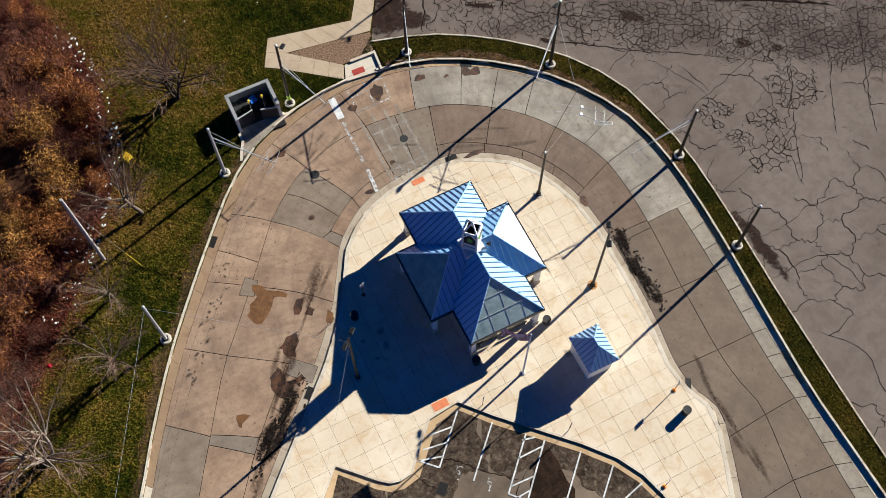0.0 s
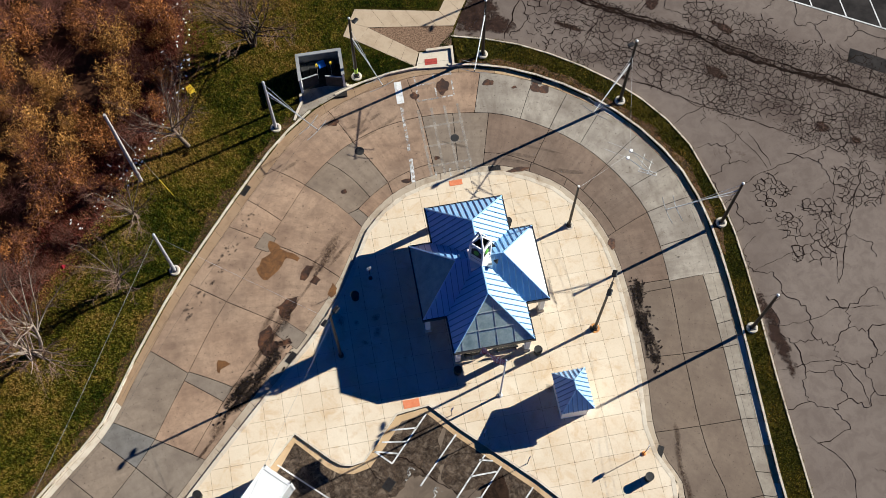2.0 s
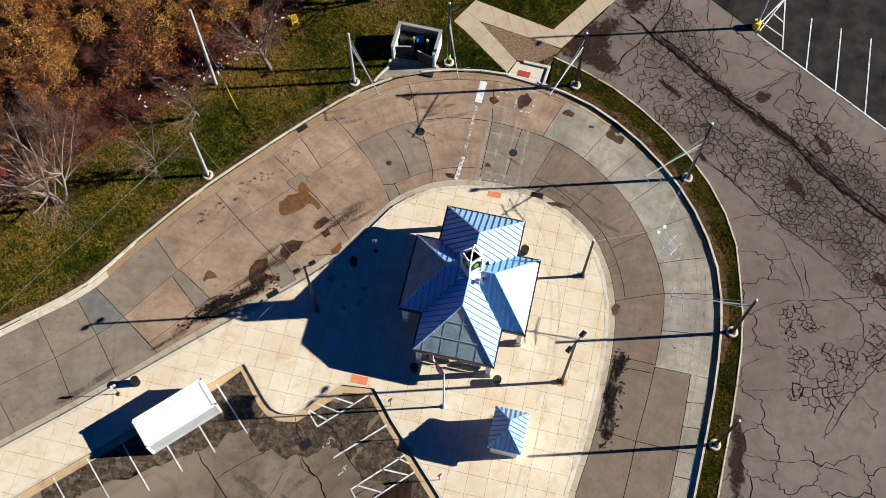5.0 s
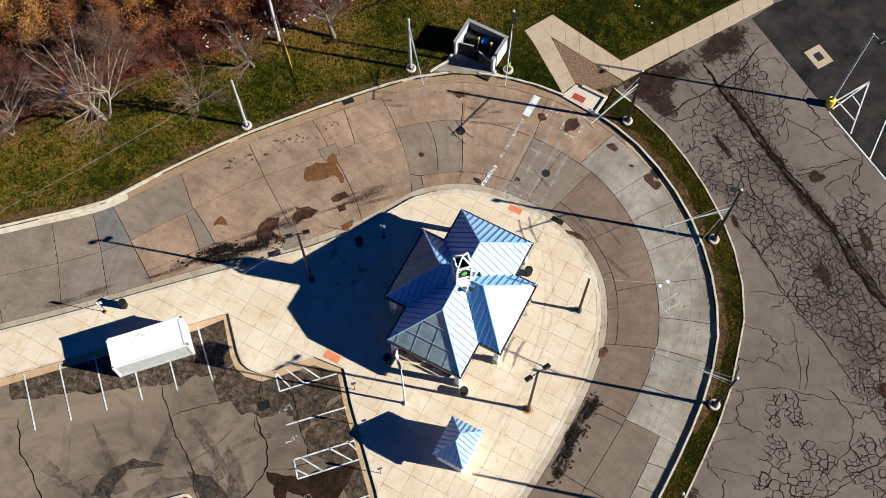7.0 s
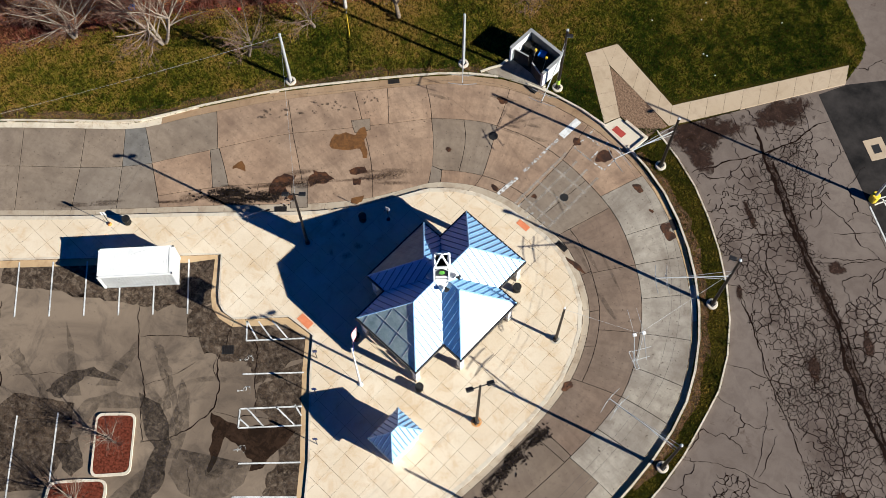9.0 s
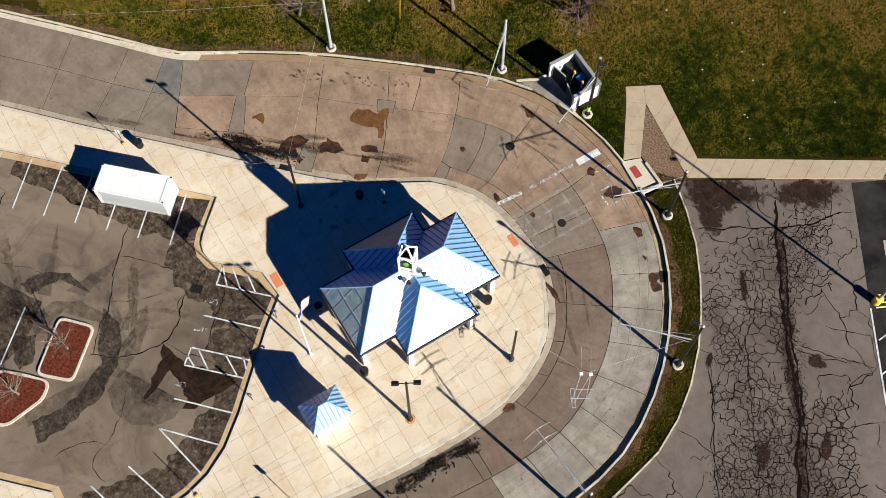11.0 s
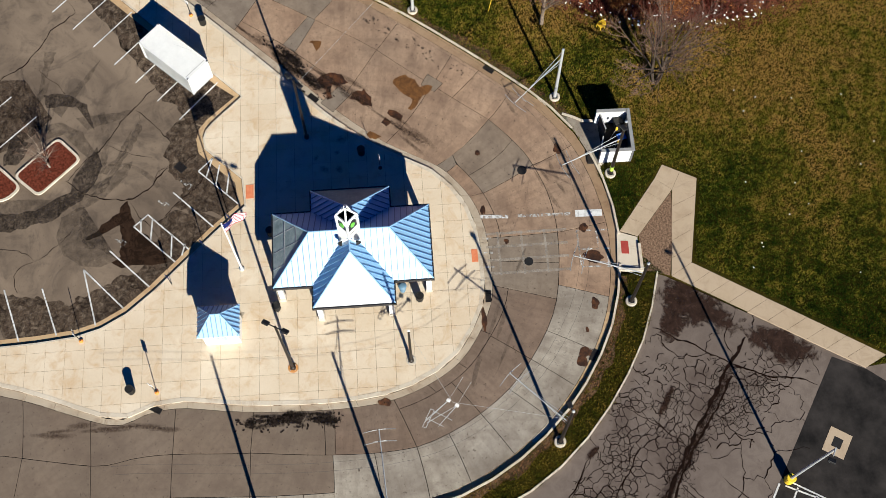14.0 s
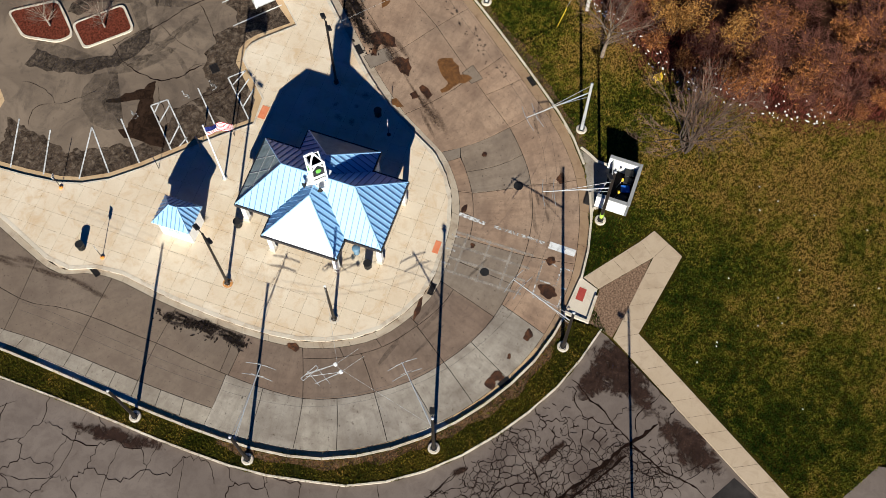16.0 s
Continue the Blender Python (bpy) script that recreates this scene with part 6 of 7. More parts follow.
for sx, ang in ((-1, 0), (1, 0)):
    g = part("gate", box(0.0, 1.42, -0.03, 0.03, 0.25, 1.75), M_BLOCKD, enc, "dark boarded gate leaf")
    g.matrix_basis = pose(sx * (EW - 0.25), -ED + (0.0 if sx > 0 else 0.35), 0, 0, 0, 165 if sx > 0 else 12)
    part("gate_rail", box(0.0, 1.42, -0.05, 0.05, 1.72, 1.80), M_STEEL, g)
apron = [(-12.2, 17.95), (-10.5, 18.95), (-7.6, 20.2), (-7.2, 20.45), (-7.4, 21.0), (-11.4, 20.9), (-11.6, 19.7)]
setting("apron", prism(apron, 0.0, 0.165), M_PAN, "concrete apron in front of the bin enclosure", "pavement")


def bin_cart(x, y, turn, lid):
    b = thing("wheeled_bin", (x, y, 0.17), turn, "black wheeled rubbish bin in the enclosure", "bin", "bins")
    bm = bmesh.new()
    lo = [bm.verts.new(p) for p in ((-0.22, -0.24, 0.05), (0.22, -0.24, 0.05), (0.22, 0.24, 0.05), (-0.22, 0.24, 0.05))]
    hi = [bm.verts.new(p) for p in ((-0.30, -0.33, 1.0), (0.30, -0.33, 1.0), (0.30, 0.33, 1.0), (-0.30, 0.33, 1.0))]
    for k in range(4):
        bm.faces.new((lo[k], lo[(k + 1) % 4], hi[(k + 1) % 4], hi[k]))
    bm.faces.new(lo[::-1])
    bm.faces.new(hi)
    part("body", bm, M_BLACK, b)
    part("lid", box(-0.32, 0.32, -0.35, 0.37, 1.0, 1.07, 0.02), lid, b)
    for s in (-1, 1):
        part("wheel", tube((s * 0.2, 0.28, 0.12), (s * 0.28, 0.28, 0.12), 0.12, 0.12, 12), M_BLACK, b)


for x, y, a, m in ((-10.8, 22.5, 10, M_BLACK), (-10.1, 22.6, -8, M_BLACK), (-9.3, 22.55, 15, M_BLUE), (-8.5, 22.5, -12, M_BLACK)):
    bin_cart(x, y, a, m)
for x, y in ((-9.75, 21.85), (-8.55, 21.85)):
    b = thing("tool_handle", (x, y, 0.17), 20, "yellow long-handled shovel leaning in the enclosure", "shovel", "shovels")
    part("shaft", tube((0, 0, 0.0), (0.12, 0.25, 1.6), 0.022, 0.022, 6), M_WOODPOLE, b)
    part("blade", box(0.02, 0.20, 0.18, 0.34, 1.45, 1.80, 0.03), M_YELLOW, b)


# ---- poles ----
def flood(owner, x, y, z, turn):
    h = part("floodlight", box(-0.26, 0.26, -0.18, 0.18, -0.06, 0.10, 0.03), M_BLACK, owner, "black box floodlight")
    h.matrix_basis = pose(x, y, z, -20, 0, turn)
    part("lens", box(-0.22, 0.22, -0.15, 0.15, -0.07, -0.055), M_PANEL, h)
    return h


def line_pole(x, y, height, material, arm=None, lamp=None, label="", band=False):
    """A pole of the overhead line: footing, shaft, cap, and a bracket arm with its stay."""
    ob = thing("line_pole", (x, y, 0.10), 0, label, "pole", "line poles")
    part("footing", lathe([(0.46, -0.1), (0.46, 0.14), (0.40, 0.20)], 20), M_BASE, ob, "round cast concrete footing")
    s = part("shaft", lathe([(0.155, 0.1), (0.15, 0.3), (0.10, height - 0.1), (0.10, height)], 12), material, ob)
    part("base_plate", box(-0.24, 0.24, -0.24, 0.24, 0.2, 0.24), M_BLACK, s)
    for bx_ in (-0.18, 0.18):
        for by_ in (-0.18, 0.18):
            part("bolt", tube((bx_, by_, 0.24), (bx_, by_, 0.31), 0.03, 0.03, 6), M_STEEL, s)
    part("cap", lathe([(0.12, height), (0.12, height + 0.04), (0.03, height + 0.09)], 12), M_STEEL, s)
    if band:
        part("marker_band", lathe([(0.165, 0.75), (0.165, 1.35), (0.16, 1.36)], 12), M_HIVIS, s, "lime reflective band")
    if arm:
        ax, ay, az = arm[0] - x, arm[1] - y, arm[2]
        a = part("arm", tube((0, 0, 6.05), (ax, ay, az), 0.05, 0.04, 8), M_STEEL, ob, "slender silver bracket arm")
        part("stay", tube((0, 0, min(height - 0.2, 7.1)), (ax * 0.72, ay * 0.72, az + 0.14), 0.016, 0.016, 5), M_STEEL, a)
        part("stay", tube((0, 0, 5.4), (ax * 0.45, ay * 0.45, 5.82), 0.016, 0.016, 5), M_STEEL, a)
        n = Vector((-ay, ax, 0)).normalized()
        back = Vector((-ax, -ay, 0)).normalized()
        for off in (0.0, 0.85):
            rail = bmesh.new()
            bend = [Vector((ax, ay, az - 0.22)) + back * (off + 0.10 * q * q) + n * q * 1.15 for q in (-1, -0.6, -0.2, 0.2, 0.6, 1)]
            for a_, b_ in zip(bend, bend[1:]):
                add_tube(rail, a_, b_, 0.028, 0.028, 5)
            part("guide_rail", rail, M_CAP, a, "curved wire guide rail")
        for f in (1.0, 0.86):
            c = Vector((ax * f, ay * f, az - 0.1))
            part("hanger", tube(c + Vector((0, 0, 0.12)), c - Vector((0, 0, 0.15)), 0.03, 0.02, 6), M_BLACK, a)
            part("yoke", tube(c - n * 0.5 - Vector((0, 0, 0.1)), c + n * 0.5 - Vector((0, 0, 0.1)), 0.012, 0.012, 4), M_STEEL, a)
    if lamp:
        arm_l = part("lamp_arm", tube((0, 0, height - 0.25), (lamp[0] * 0.8, lamp[1] * 0.8, height - 0.1), 0.035, 0.035, 6), M_BLACK, ob)
        flood(arm_l, lamp[0], lamp[1], height - 0.1, lamp[2])
    return ob


M_HIVIS = make_simple("lime_band", (0.35, 0.55, 0.05), (0.45, 0.65, 0.08), 3.0, 0.5)
line_pole(-6.45, 21.4, 8.7, M_POLE, (-4.65, 16.6, 5.7), (0.45, -0.25, 40), "dark bronze overhead-line pole with lime band by the enclosure", True)
line_pole(4.85, 21.6, 7.9, M_POLE, (2.95, 16.6, 5.7), None, "dark bronze overhead-line pole beside the kerb ramp")
line_pole(15.6, 14.75, 9.1, M_POLE, (11.65, 11.0, 5.7), (-0.5, -0.2, 20), "dark bronze overhead-line pole with floodlight in the verge")
line_pole(20.9, 1.9, 7.2, M_POLE, (15.05, 1.5, 5.7), None, "dark overhead-line pole in the grass verge")
line_pole(20.68, -7.4, 7.3, M_POLE, None, None, "dark overhead-line pole on a white footing")
line_pole(-14.05, 17.6, 7.3, M_STEEL, (-10.45, 13.5, 5.7), None, "galvanised overhead-line pole on the lawn")
line_pole(-23.75, 6.0, 7.1, M_STEEL, None, None, "galvanised overhead-line pole beside bare trees")


def plaza_light(x, y, height, heads, label, ring):
    ob = thing("plaza_light", (x, y, WALK_Z), 0, label, "light pole", "plaza lights")
    part("base", lathe([(0.40, 0.0), (0.40, 0.02), (0.30, 0.03)], 20), M_STAINO if ring else M_BASE, ob, "rust-ringed base" if ring else "pale base pad")
    s = part("shaft", lathe([(0.22, 0.02), (0.20, 0.35), (0.12, 0.40), (0.085, height)], 12), M_POLE, ob)
    for k in range(4):
        a = radians(45 + 90 * k)
        part("bolt", tube((0.28 * math.cos(a), 0.28 * math.sin(a), 0.02), (0.28 * math.cos(a), 0.28 * math.sin(a), 0.12), 0.035, 0.035, 6), M_STEEL, s)
    if heads:
        part("cross_arm", tube((-heads[0], -heads[1], height - 0.12), (heads[0], heads[1], height - 0.12), 0.04, 0.04, 6), M_BLACK, ob)
        for k in (-1, 1):
            flood(ob, heads[0] * k * 1.25, heads[1] * k * 1.25, height - 0.1, heads[2])
    else:
        part("head", box(-0.07, 0.07, -0.09, 0.09, height, height + 0.12, 0.02), M_WHITE, ob, "small white head")
    return ob


plaza_light(8.5, 4.0, 7.1, None, "slim dark plaza pole with small white head", False)
plaza_light(8.45, -5.1, 9.8, (0.29, 0.53, 60), "tall dark plaza pole with twin floodlights", True)
plaza_light(-11.6, -3.62, 9.1, (0.37, 0.34, 43), "tall dark plaza pole with twin floodlights by the road", False)

# overhead contact wires and their span wires
wires = thing("overhead_wires", (0, 0, 0), 0, "thin dark overhead contact wires above the loop", "wires")
def wire_line(pts, r, name, mat):
    bm = bmesh.new()
    for a, b in zip(pts, pts[1:]):
        add_tube(bm, a, b, r, r, 4, False)
    part(name, bm, mat, wires)


for off_v in (0.66, 0.73):
    pts = [along(k, off_v) for k in range(3, 27)]
    wire_line([(*p, 5.55) for p in curve_points(pts, 1.6)], 0.007, "contact_wire", M_BLACK)
wire_line([(8.5, 4.0, 7.0), (13.5, 6.8, 5.75), (15.6, 14.75, 7.0)], 0.008, "span_wire", M_STEEL)
for a, b in (((-11.6, -3.6, 8.4), (-23.7, 6.0, 6.9)), ((-11.6, -3.6, 8.2), (-20.0, -14.4, 2.6))):
    wire_line([a, b], 0.008, "span_wire", M_STEEL)
wire_line([(-23.75, 6.0, 6.9), (-29.65, -4.55, 6.4), (-34.1, -12.5, 6.3), (-46.0, -33.8, 6.8)], 0.008, "span_wire", M_STEEL)
# the wire crossing over the bend
fr = thing("wire_crossing", (13.5, 6.8, 5.6), 55, "silver overhead wire switch hung above the bend", "wire switch")
for x in (-0.35, 0.35):
    part("insulator", box(x - 0.14, x + 0.14, -0.12, 0.12, -0.06, 0.08, 0.03), M_WHITE, fr, "white insulator block")
    part("runner", tube((x, 0, 0), (x * 1.4 - 0.5, -2.0, 0), 0.03, 0.02, 5), M_STEEL, fr)
    part("runner", tube((x, 0, 0), (x * 0.2 - 0.9, -2.2, 0), 0.02, 0.02, 5), M_STEEL, fr)
    part("runner", tube((x, 0, 0), (x, 2.0, 0), 0.012, 0.012, 5), M_STEEL, fr)
part("spreader", tube((-0.8, -1.2, 0), (0.6, -1.1, 0), 0.02, 0.02, 5), M_STEEL, fr)
part("spreader", tube((-1.1, -1.9, 0), (0.3, -1.8, 0), 0.02, 0.02, 5), M_STEEL, fr)
loopb = thing("wire_loop", (14.5, 5.0, 5.6), 62, "narrow silver wire loop in the overhead line", "wire fitting")
for s in (-1, 1):
    part("rod", tube((s * 0.13, -0.7, 0), (s * 0.13, 0.7, 0), 0.022, 0.022, 5), M_STEEL, loopb)
    part("bend", tube((-0.13, s * 0.7, 0), (0.13, s * 0.7, 0), 0.022, 0.022, 5), M_STEEL, loopb)

# ---- flag ----
fl = thing("flagpole", (-0.05, -9.05, WALK_Z), 0, "white flagpole with a striped flag half furled", "flagpole")
part("base", lathe([(0.22, 0.0), (0.22, 0.05), (0.1, 0.14)], 16), M_STEEL, fl)
part("pole", lathe([(0.085, 0.05), (0.05, 8.6), (0.04, 8.75)], 12), M_WHITE, fl)
part("ball", lathe([(0.02, 8.72), (0.09, 8.8), (0.09, 8.86), (0.02, 8.94)], 10), M_STEEL, fl, "round silver finial")
FLAG_W, FLAG_H, NF = 2.5, 1.45, 16


def flag_point(u, v):
    s = u * FLAG_W * 0.84
    wave = 0.14 * math.sin(u * 8.5 + v * 1.6) * (0.3 + u)
    return Vector((-0.68 * s + 0.7 * wave, 0.73 * s + 0.68 * wave, 8.6 - v * FLAG_H * (0.9 - 0.15 * u) - 0.95 * u * u - 0.12 * math.sin(6 * u)))


cloth = part("flag", bmesh.new(), M_STRIPE, fl, "red and white striped flag with blue corner")
for k in range(13):
    bm = bmesh.new()
    lo = [bm.verts.new(flag_point(i / NF, k / 13)) for i in range(NF + 1)]
    hi = [bm.verts.new(flag_point(i / NF, (k + 1) / 13)) for i in range(NF + 1)]
    for i in range(NF):
        bm.faces.new((lo[i], lo[i + 1], hi[i + 1], hi[i]))
    part("stripe", bm, M_FLAGR if k % 2 == 0 else M_STRIPE, cloth)
bm = bmesh.new()
grid = [[bm.verts.new(flag_point(i / NF, k / 13) + Vector((0.7 * s, 0.7 * s, 0))) for i in range(8)] for s in (0.012,) for k in range(8)]
for a, b in zip(grid, grid[1:]):
    for i in range(7):
        bm.faces.new((a[i], a[i + 1], b[i + 1], b[i]))
bmesh.ops.solidify(bm, geom=list(bm.faces), thickness=0.024)
part("canton", bm, M_FLAGB, cloth, "dark blue corner field")


# ---- bins, signs ----
def litter_bin(x, y, label):
    ob = thing("litter_bin", (x, y, WALK_Z), 0, label, "bin", "litter bins")
    part("liner", lathe([(0.24, 0.03), (0.26, 0.80), (0.22, 0.82)], 16), M_BLACK, ob)
    for k in range(18):
        a = k * math.tau / 18
        part("slat", tube((0.27 * math.cos(a), 0.27 * math.sin(a), 0.03), (0.30 * math.cos(a), 0.30 * math.sin(a), 0.86), 0.022, 0.022, 4), M_BLACK, ob)
    part("rim", lathe([(0.26, 0.84), (0.34, 0.86), (0.33, 0.91), (0.22, 0.90)], 20), M_BLACK, ob)


for x, y, l in ((3.55, -6.25, "black slatted litter bin at the pavilion corner"), (-9.75, 0.9, "black slatted litter bin in the pavilion's shade"), (-23.6, -12.5, "black slatted litter bin on the pavement wing"),
                (9.5, -17.4, "black slatted litter bin near the drain"), (3.54, 4.97, "black slatted litter bin under the eave"), (-2.9, -6.7, "black slatted litter bin in the shade")):
    litter_bin(x, y, l)


blue_bin = thing("litter_bin", (2.65, 3.67, WALK_Z), 0, "pale blue plastic recycling bin under the pavilion eave", "bin", "litter bins")
part("body", lathe([(0.24, 0.0), (0.30, 0.86), (0.30, 0.88)], 18), M_BLUEG, blue_bin)
part("lid", lathe([(0.33, 0.86), (0.33, 0.92), (0.20, 1.0), (0.05, 1.02)], 18), M_BLUEG, blue_bin, "round domed lid")


def bollard_sign(x, y, turn, label, base=M_HAZARD, h=2.3):
    ob = thing("stop_sign_post", (x, y, WALK_Z), turn, label, "sign post", "stop posts")
    part("foot", lathe([(0.17, 0.0), (0.16, 0.10), (0.06, 0.16)], 12), base, ob, "orange weighted foot" if base is M_HAZARD else "")
    part("post", tube((0, 0, 0.1), (0, 0, h), 0.028, 0.028, 8), M_BLACK, ob)
    part("plate", box(-0.2, 0.2, -0.012, 0.012, h - 0.5, h, 0.005), M_WHITE, ob, "small white sign plate")


bollard_sign(9.7, -15.5, 60, "slim post with orange foot beside the drain")
bollard_sign(-24.6, -13.6, 45, "slim post with orange foot on the pavement wing")
bollard_sign(5.15, -21.5, 15, "slim post with orange foot by the lot kerb")
bollard_sign(-8.3, 2.4, 20, "slim black post with white plate in the shade", M_BLACK)


def access_sign(x, y, turn):
    ob = thing("parking_sign", (x, y, WALK_Z), turn, "black post with small blue parking sign", "sign", "parking signs")
    part("post", tube((0, 0, 0), (0, 0, 2.0), 0.03, 0.03, 6), M_BLACK, ob)
    part("plate", box(-0.16, 0.16, -0.035, -0.02, 1.5, 1.98), M_SIGN, ob)
    part("backing", box(-0.18, 0.18, -0.02, -0.005, 1.48, 2.0), M_BLACK, ob)


access_sign(-4.0, -9.9, 45)
access_sign(-1.9, -12.0, 45)
access_sign(0.9, -14.6, 45)


# pavilion contents seen under the eaves
def bench(x, y, turn):
    ob = thing("bench", (x, y, WALK_Z), turn, "dark metal bench under the pavilion eave", "bench", "benches")
    for k in range(5):
        part("seat_slat", box(-0.9, 0.9, -0.22 + 0.09 * k, -0.15 + 0.09 * k, 0.42, 0.45), M_BLACK, ob)
    for k in range(3):
        part("back_slat", box(-0.9, 0.9, 0.24, 0.27, 0.52 + 0.12 * k, 0.6 + 0.12 * k), M_BLACK, ob)
    for s in (-0.75, 0.75):
        part("leg", box(s - 0.03, s + 0.03, -0.2, 0.27, 0.0, 0.42), M_BLACK, ob)


bench(-1.3, -5.4, 180)
bench(1.2, -5.4, 180)

# ---- far lot lamp ----
lp = thing("lot_light", (19.6, 31.3, 0.0), 0, "tall steel lot light on a yellow concrete base", "light pole")
part("base", lathe([(0.36, 0.0), (0.36, 0.85), (0.32, 0.9)], 18), M_YELLOW, lp, "yellow painted concrete base")
part("shaft", lathe([(0.12, 0.9), (0.08, 10.5), (0.08, 10.6)], 10), M_STEEL, lp)
part("arm", tube((0, 0, 10.5), (0.45, -0.25, 10.55), 0.05, 0.05, 6), M_STEEL, lp)
flood(lp, 0.75, -0.42, 10.55, 60)
pit = thing("access_chamber", (17.1, 35.5, 0.006), -32, "pale concrete collar round a dark square grate", "drain")
part("collar", box(-1.0, 1.0, -0.85, 0.85, -0.02, 0.012), M_PATH, pit)
part("grate", box(-0.4, 0.4, -0.35, 0.35, 0.0, 0.02), M_BLACK, pit, "black square grate")

# ---- chair left on the grass ----
ch = thing("garden_chair", (-20.8, 22.4, 0.12), 30, "yellow plastic garden chair lying on the grass", "chair")
for k in range(6):
    part("slat", box(-0.26, 0.26, -0.25 + 0.09 * k, -0.18 + 0.09 * k, 0.38, 0.41), M_YELLOW, ch)
for x in (-0.25, 0.25):
    part("leg", tube((x, -0.22, 0), (x, -0.26, 0.4), 0.03, 0.03, 6), M_YELLOW, ch)
    part("leg", tube((x, 0.3, 0), (x, 0.22, 0.4), 0.03, 0.03, 6), M_YELLOW, ch)
    part("armrest", box(x - 0.04, x + 0.04, -0.26, 0.3, 0.6, 0.64), M_YELLOW, ch)
for k in range(5):
    part("back_slat", box(-0.22 + 0.1 * k, -0.15 + 0.1 * k, 0.27, 0.31, 0.42, 0.9), M_YELLOW, ch)

# ---- trees ----
def limb(bm, rnd, a, way, length, r0, r1, sides, wander, steps=4):
    """A gently bent tapering limb; returns the points along it."""
    p, d = Vector(a), Vector(way).normalized()
    pts = [(p.copy(), d.copy())]
    for s in range(steps):
        d = (d + Vector((rnd.uniform(-wander, wander), rnd.uniform(-wander, wander), rnd.uniform(-0.02, 0.10)))).normalized()
        q = p + d * length / steps
        add_tube(bm, p, q, r0 + (r1 - r0) * s / steps, r0 + (r1 - r0) * (s + 1) / steps, sides, False)
        p = q
        pts.append((p.copy(), d.copy()))
    return pts


def aside(rnd, d, spread):
    """A way that leaves d at an angle."""
    o = Matrix.Rotation(rnd.uniform(0, math.tau), 3, d) @ d.orthogonal().normalized()
    return (d + o * spread).normalized()


def bare_tree(seed, height, stems, lean, bark, twig, limbs=9, fine=5):
    """Trunks, limbs that rise and spread, side branches and twigs."""
    rnd = random.Random(seed)
    ob = thing("tree", (0, 0, 0), 0, "", "tree", "bare trees")
    wood, tw = bmesh.new(), bmesh.new()
    k0 = rnd.uniform(0, math.tau)
    for k in range(stems):
        a = k0 + k * math.tau / stems + rnd.uniform(-0.4, 0.4)
        way = Vector((math.cos(a) * lean, math.sin(a) * lean, 1))
        trunk = limb(wood, rnd, (0.08 * math.cos(a), 0.08 * math.sin(a), -0.1), way, height * 0.34, 0.022 * height / stems**0.35, 0.013 * height / stems**0.35, 7, 0.14)
        for i in range(limbs):
            p, d = trunk[rnd.choice((2, 3, 4, 4))]
            arm = limb(wood, rnd, p, aside(rnd, d, rnd.uniform(0.45, 1.3)), height * rnd.uniform(0.3, 0.55), 0.0072 * height, 0.0024 * height, 5, 0.16)
            for j in range(fine + 2):
                q, e = arm[rnd.choice((1, 2, 3, 4))]
                twg = limb(tw, rnd, q, aside(rnd, e, rnd.uniform(0.35, 0.9)), height * rnd.uniform(0.10, 0.22), 0.0022 * height, 0.0009 * height, 3, 0.15, 3)
                for n in range(fine):
                    s, f = twg[rnd.choice((1, 2, 3))]
                    limb(tw, rnd, s, aside(rnd, f, rnd.uniform(0.4, 0.9)), height * rnd.uniform(0.04, 0.10), 0.0013 * height, 0.0007 * height, 3, 0.1, 1)
    part("trunk", wood, bark, ob, smooth=True)
    part("crown", tw, twig, ob, "leafless twig crown")
    return ob


TREES = [bare_tree(3, 7.0, 5, 0.20, M_BARKD, M_TWIGM, 6, 6), bare_tree(8, 7.2, 1, 0.06, M_BARKM, M_TWIGM, 15, 6), bare_tree(15, 8.4, 3, 0.42, M_BARK, M_TWIGM, 9, 6)]
TREE_AT = [(-14.9, 26.4, 0, 0, 1.5, "many-stemmed bare tree on the lawn"), (-21.5, 17.2, 1, 40, 1.3, "slender bare tree with pale forked trunk"), (-26.3, 11.4, 1, 150, 0.95, "bare tree at the edge of the thicket"),
           (-28.4, 5.3, 1, 250, 1.05, "small bare tree with pale leaning trunk"), (-34.8, 1.0, 2, 80, 1.3, "broad bare tree with pale spreading limbs"), (-41.0, -4.0, 2, 200, 1.1, "broad bare tree beyond the road"),
           (-37.5, 6.5, 0, 30, 0.9, "bare tree among shrubs")]
for x, y, k, a, s, l in TREE_AT:
    c = copy_thing(TREES[k], pose(x, y, 0.1, 0, 0, a) @ Matrix.Scale(s, 4))
    c["label"] = l
for t in TREES:
    for o in (*t.children_recursive, t):
        bpy.data.objects.remove(o)
# saplings in the mulch islands
sap = bare_tree(31, 4.5, 1, 0.1, M_BARK, M_TWIGM, 18, 5)
sap.matrix_basis = pose(-10.4, -25.0, 0.13)
sap["label"] = "small bare sapling in the mulch island"
sap2 = copy_thing(sap, pose(-8.9, -29.8, 0.13, 0, 0, 100))

# utility pole with yellow guy guard
up = thing("utility_pole", (-25.8, 14.7, 0.1), 0, "weathered grey utility pole at the thicket edge", "utility pole")
part("shaft", lathe([(0.17, -0.1), (0.12, 10.8), (0.11, 10.85)], 12), M_WOODPOLE, up)
part("guy_wire", tube((0, 0, 9.5), (2.6, -2.0, 0.0), 0.01, 0.01, 4), M_STEEL, up)
part("guy_guard", tube((2.6, -2.0, 0.02), (1.95, -1.5, 2.4), 0.026, 0.026, 6), M_YELLOW, up, "yellow plastic guy guard")


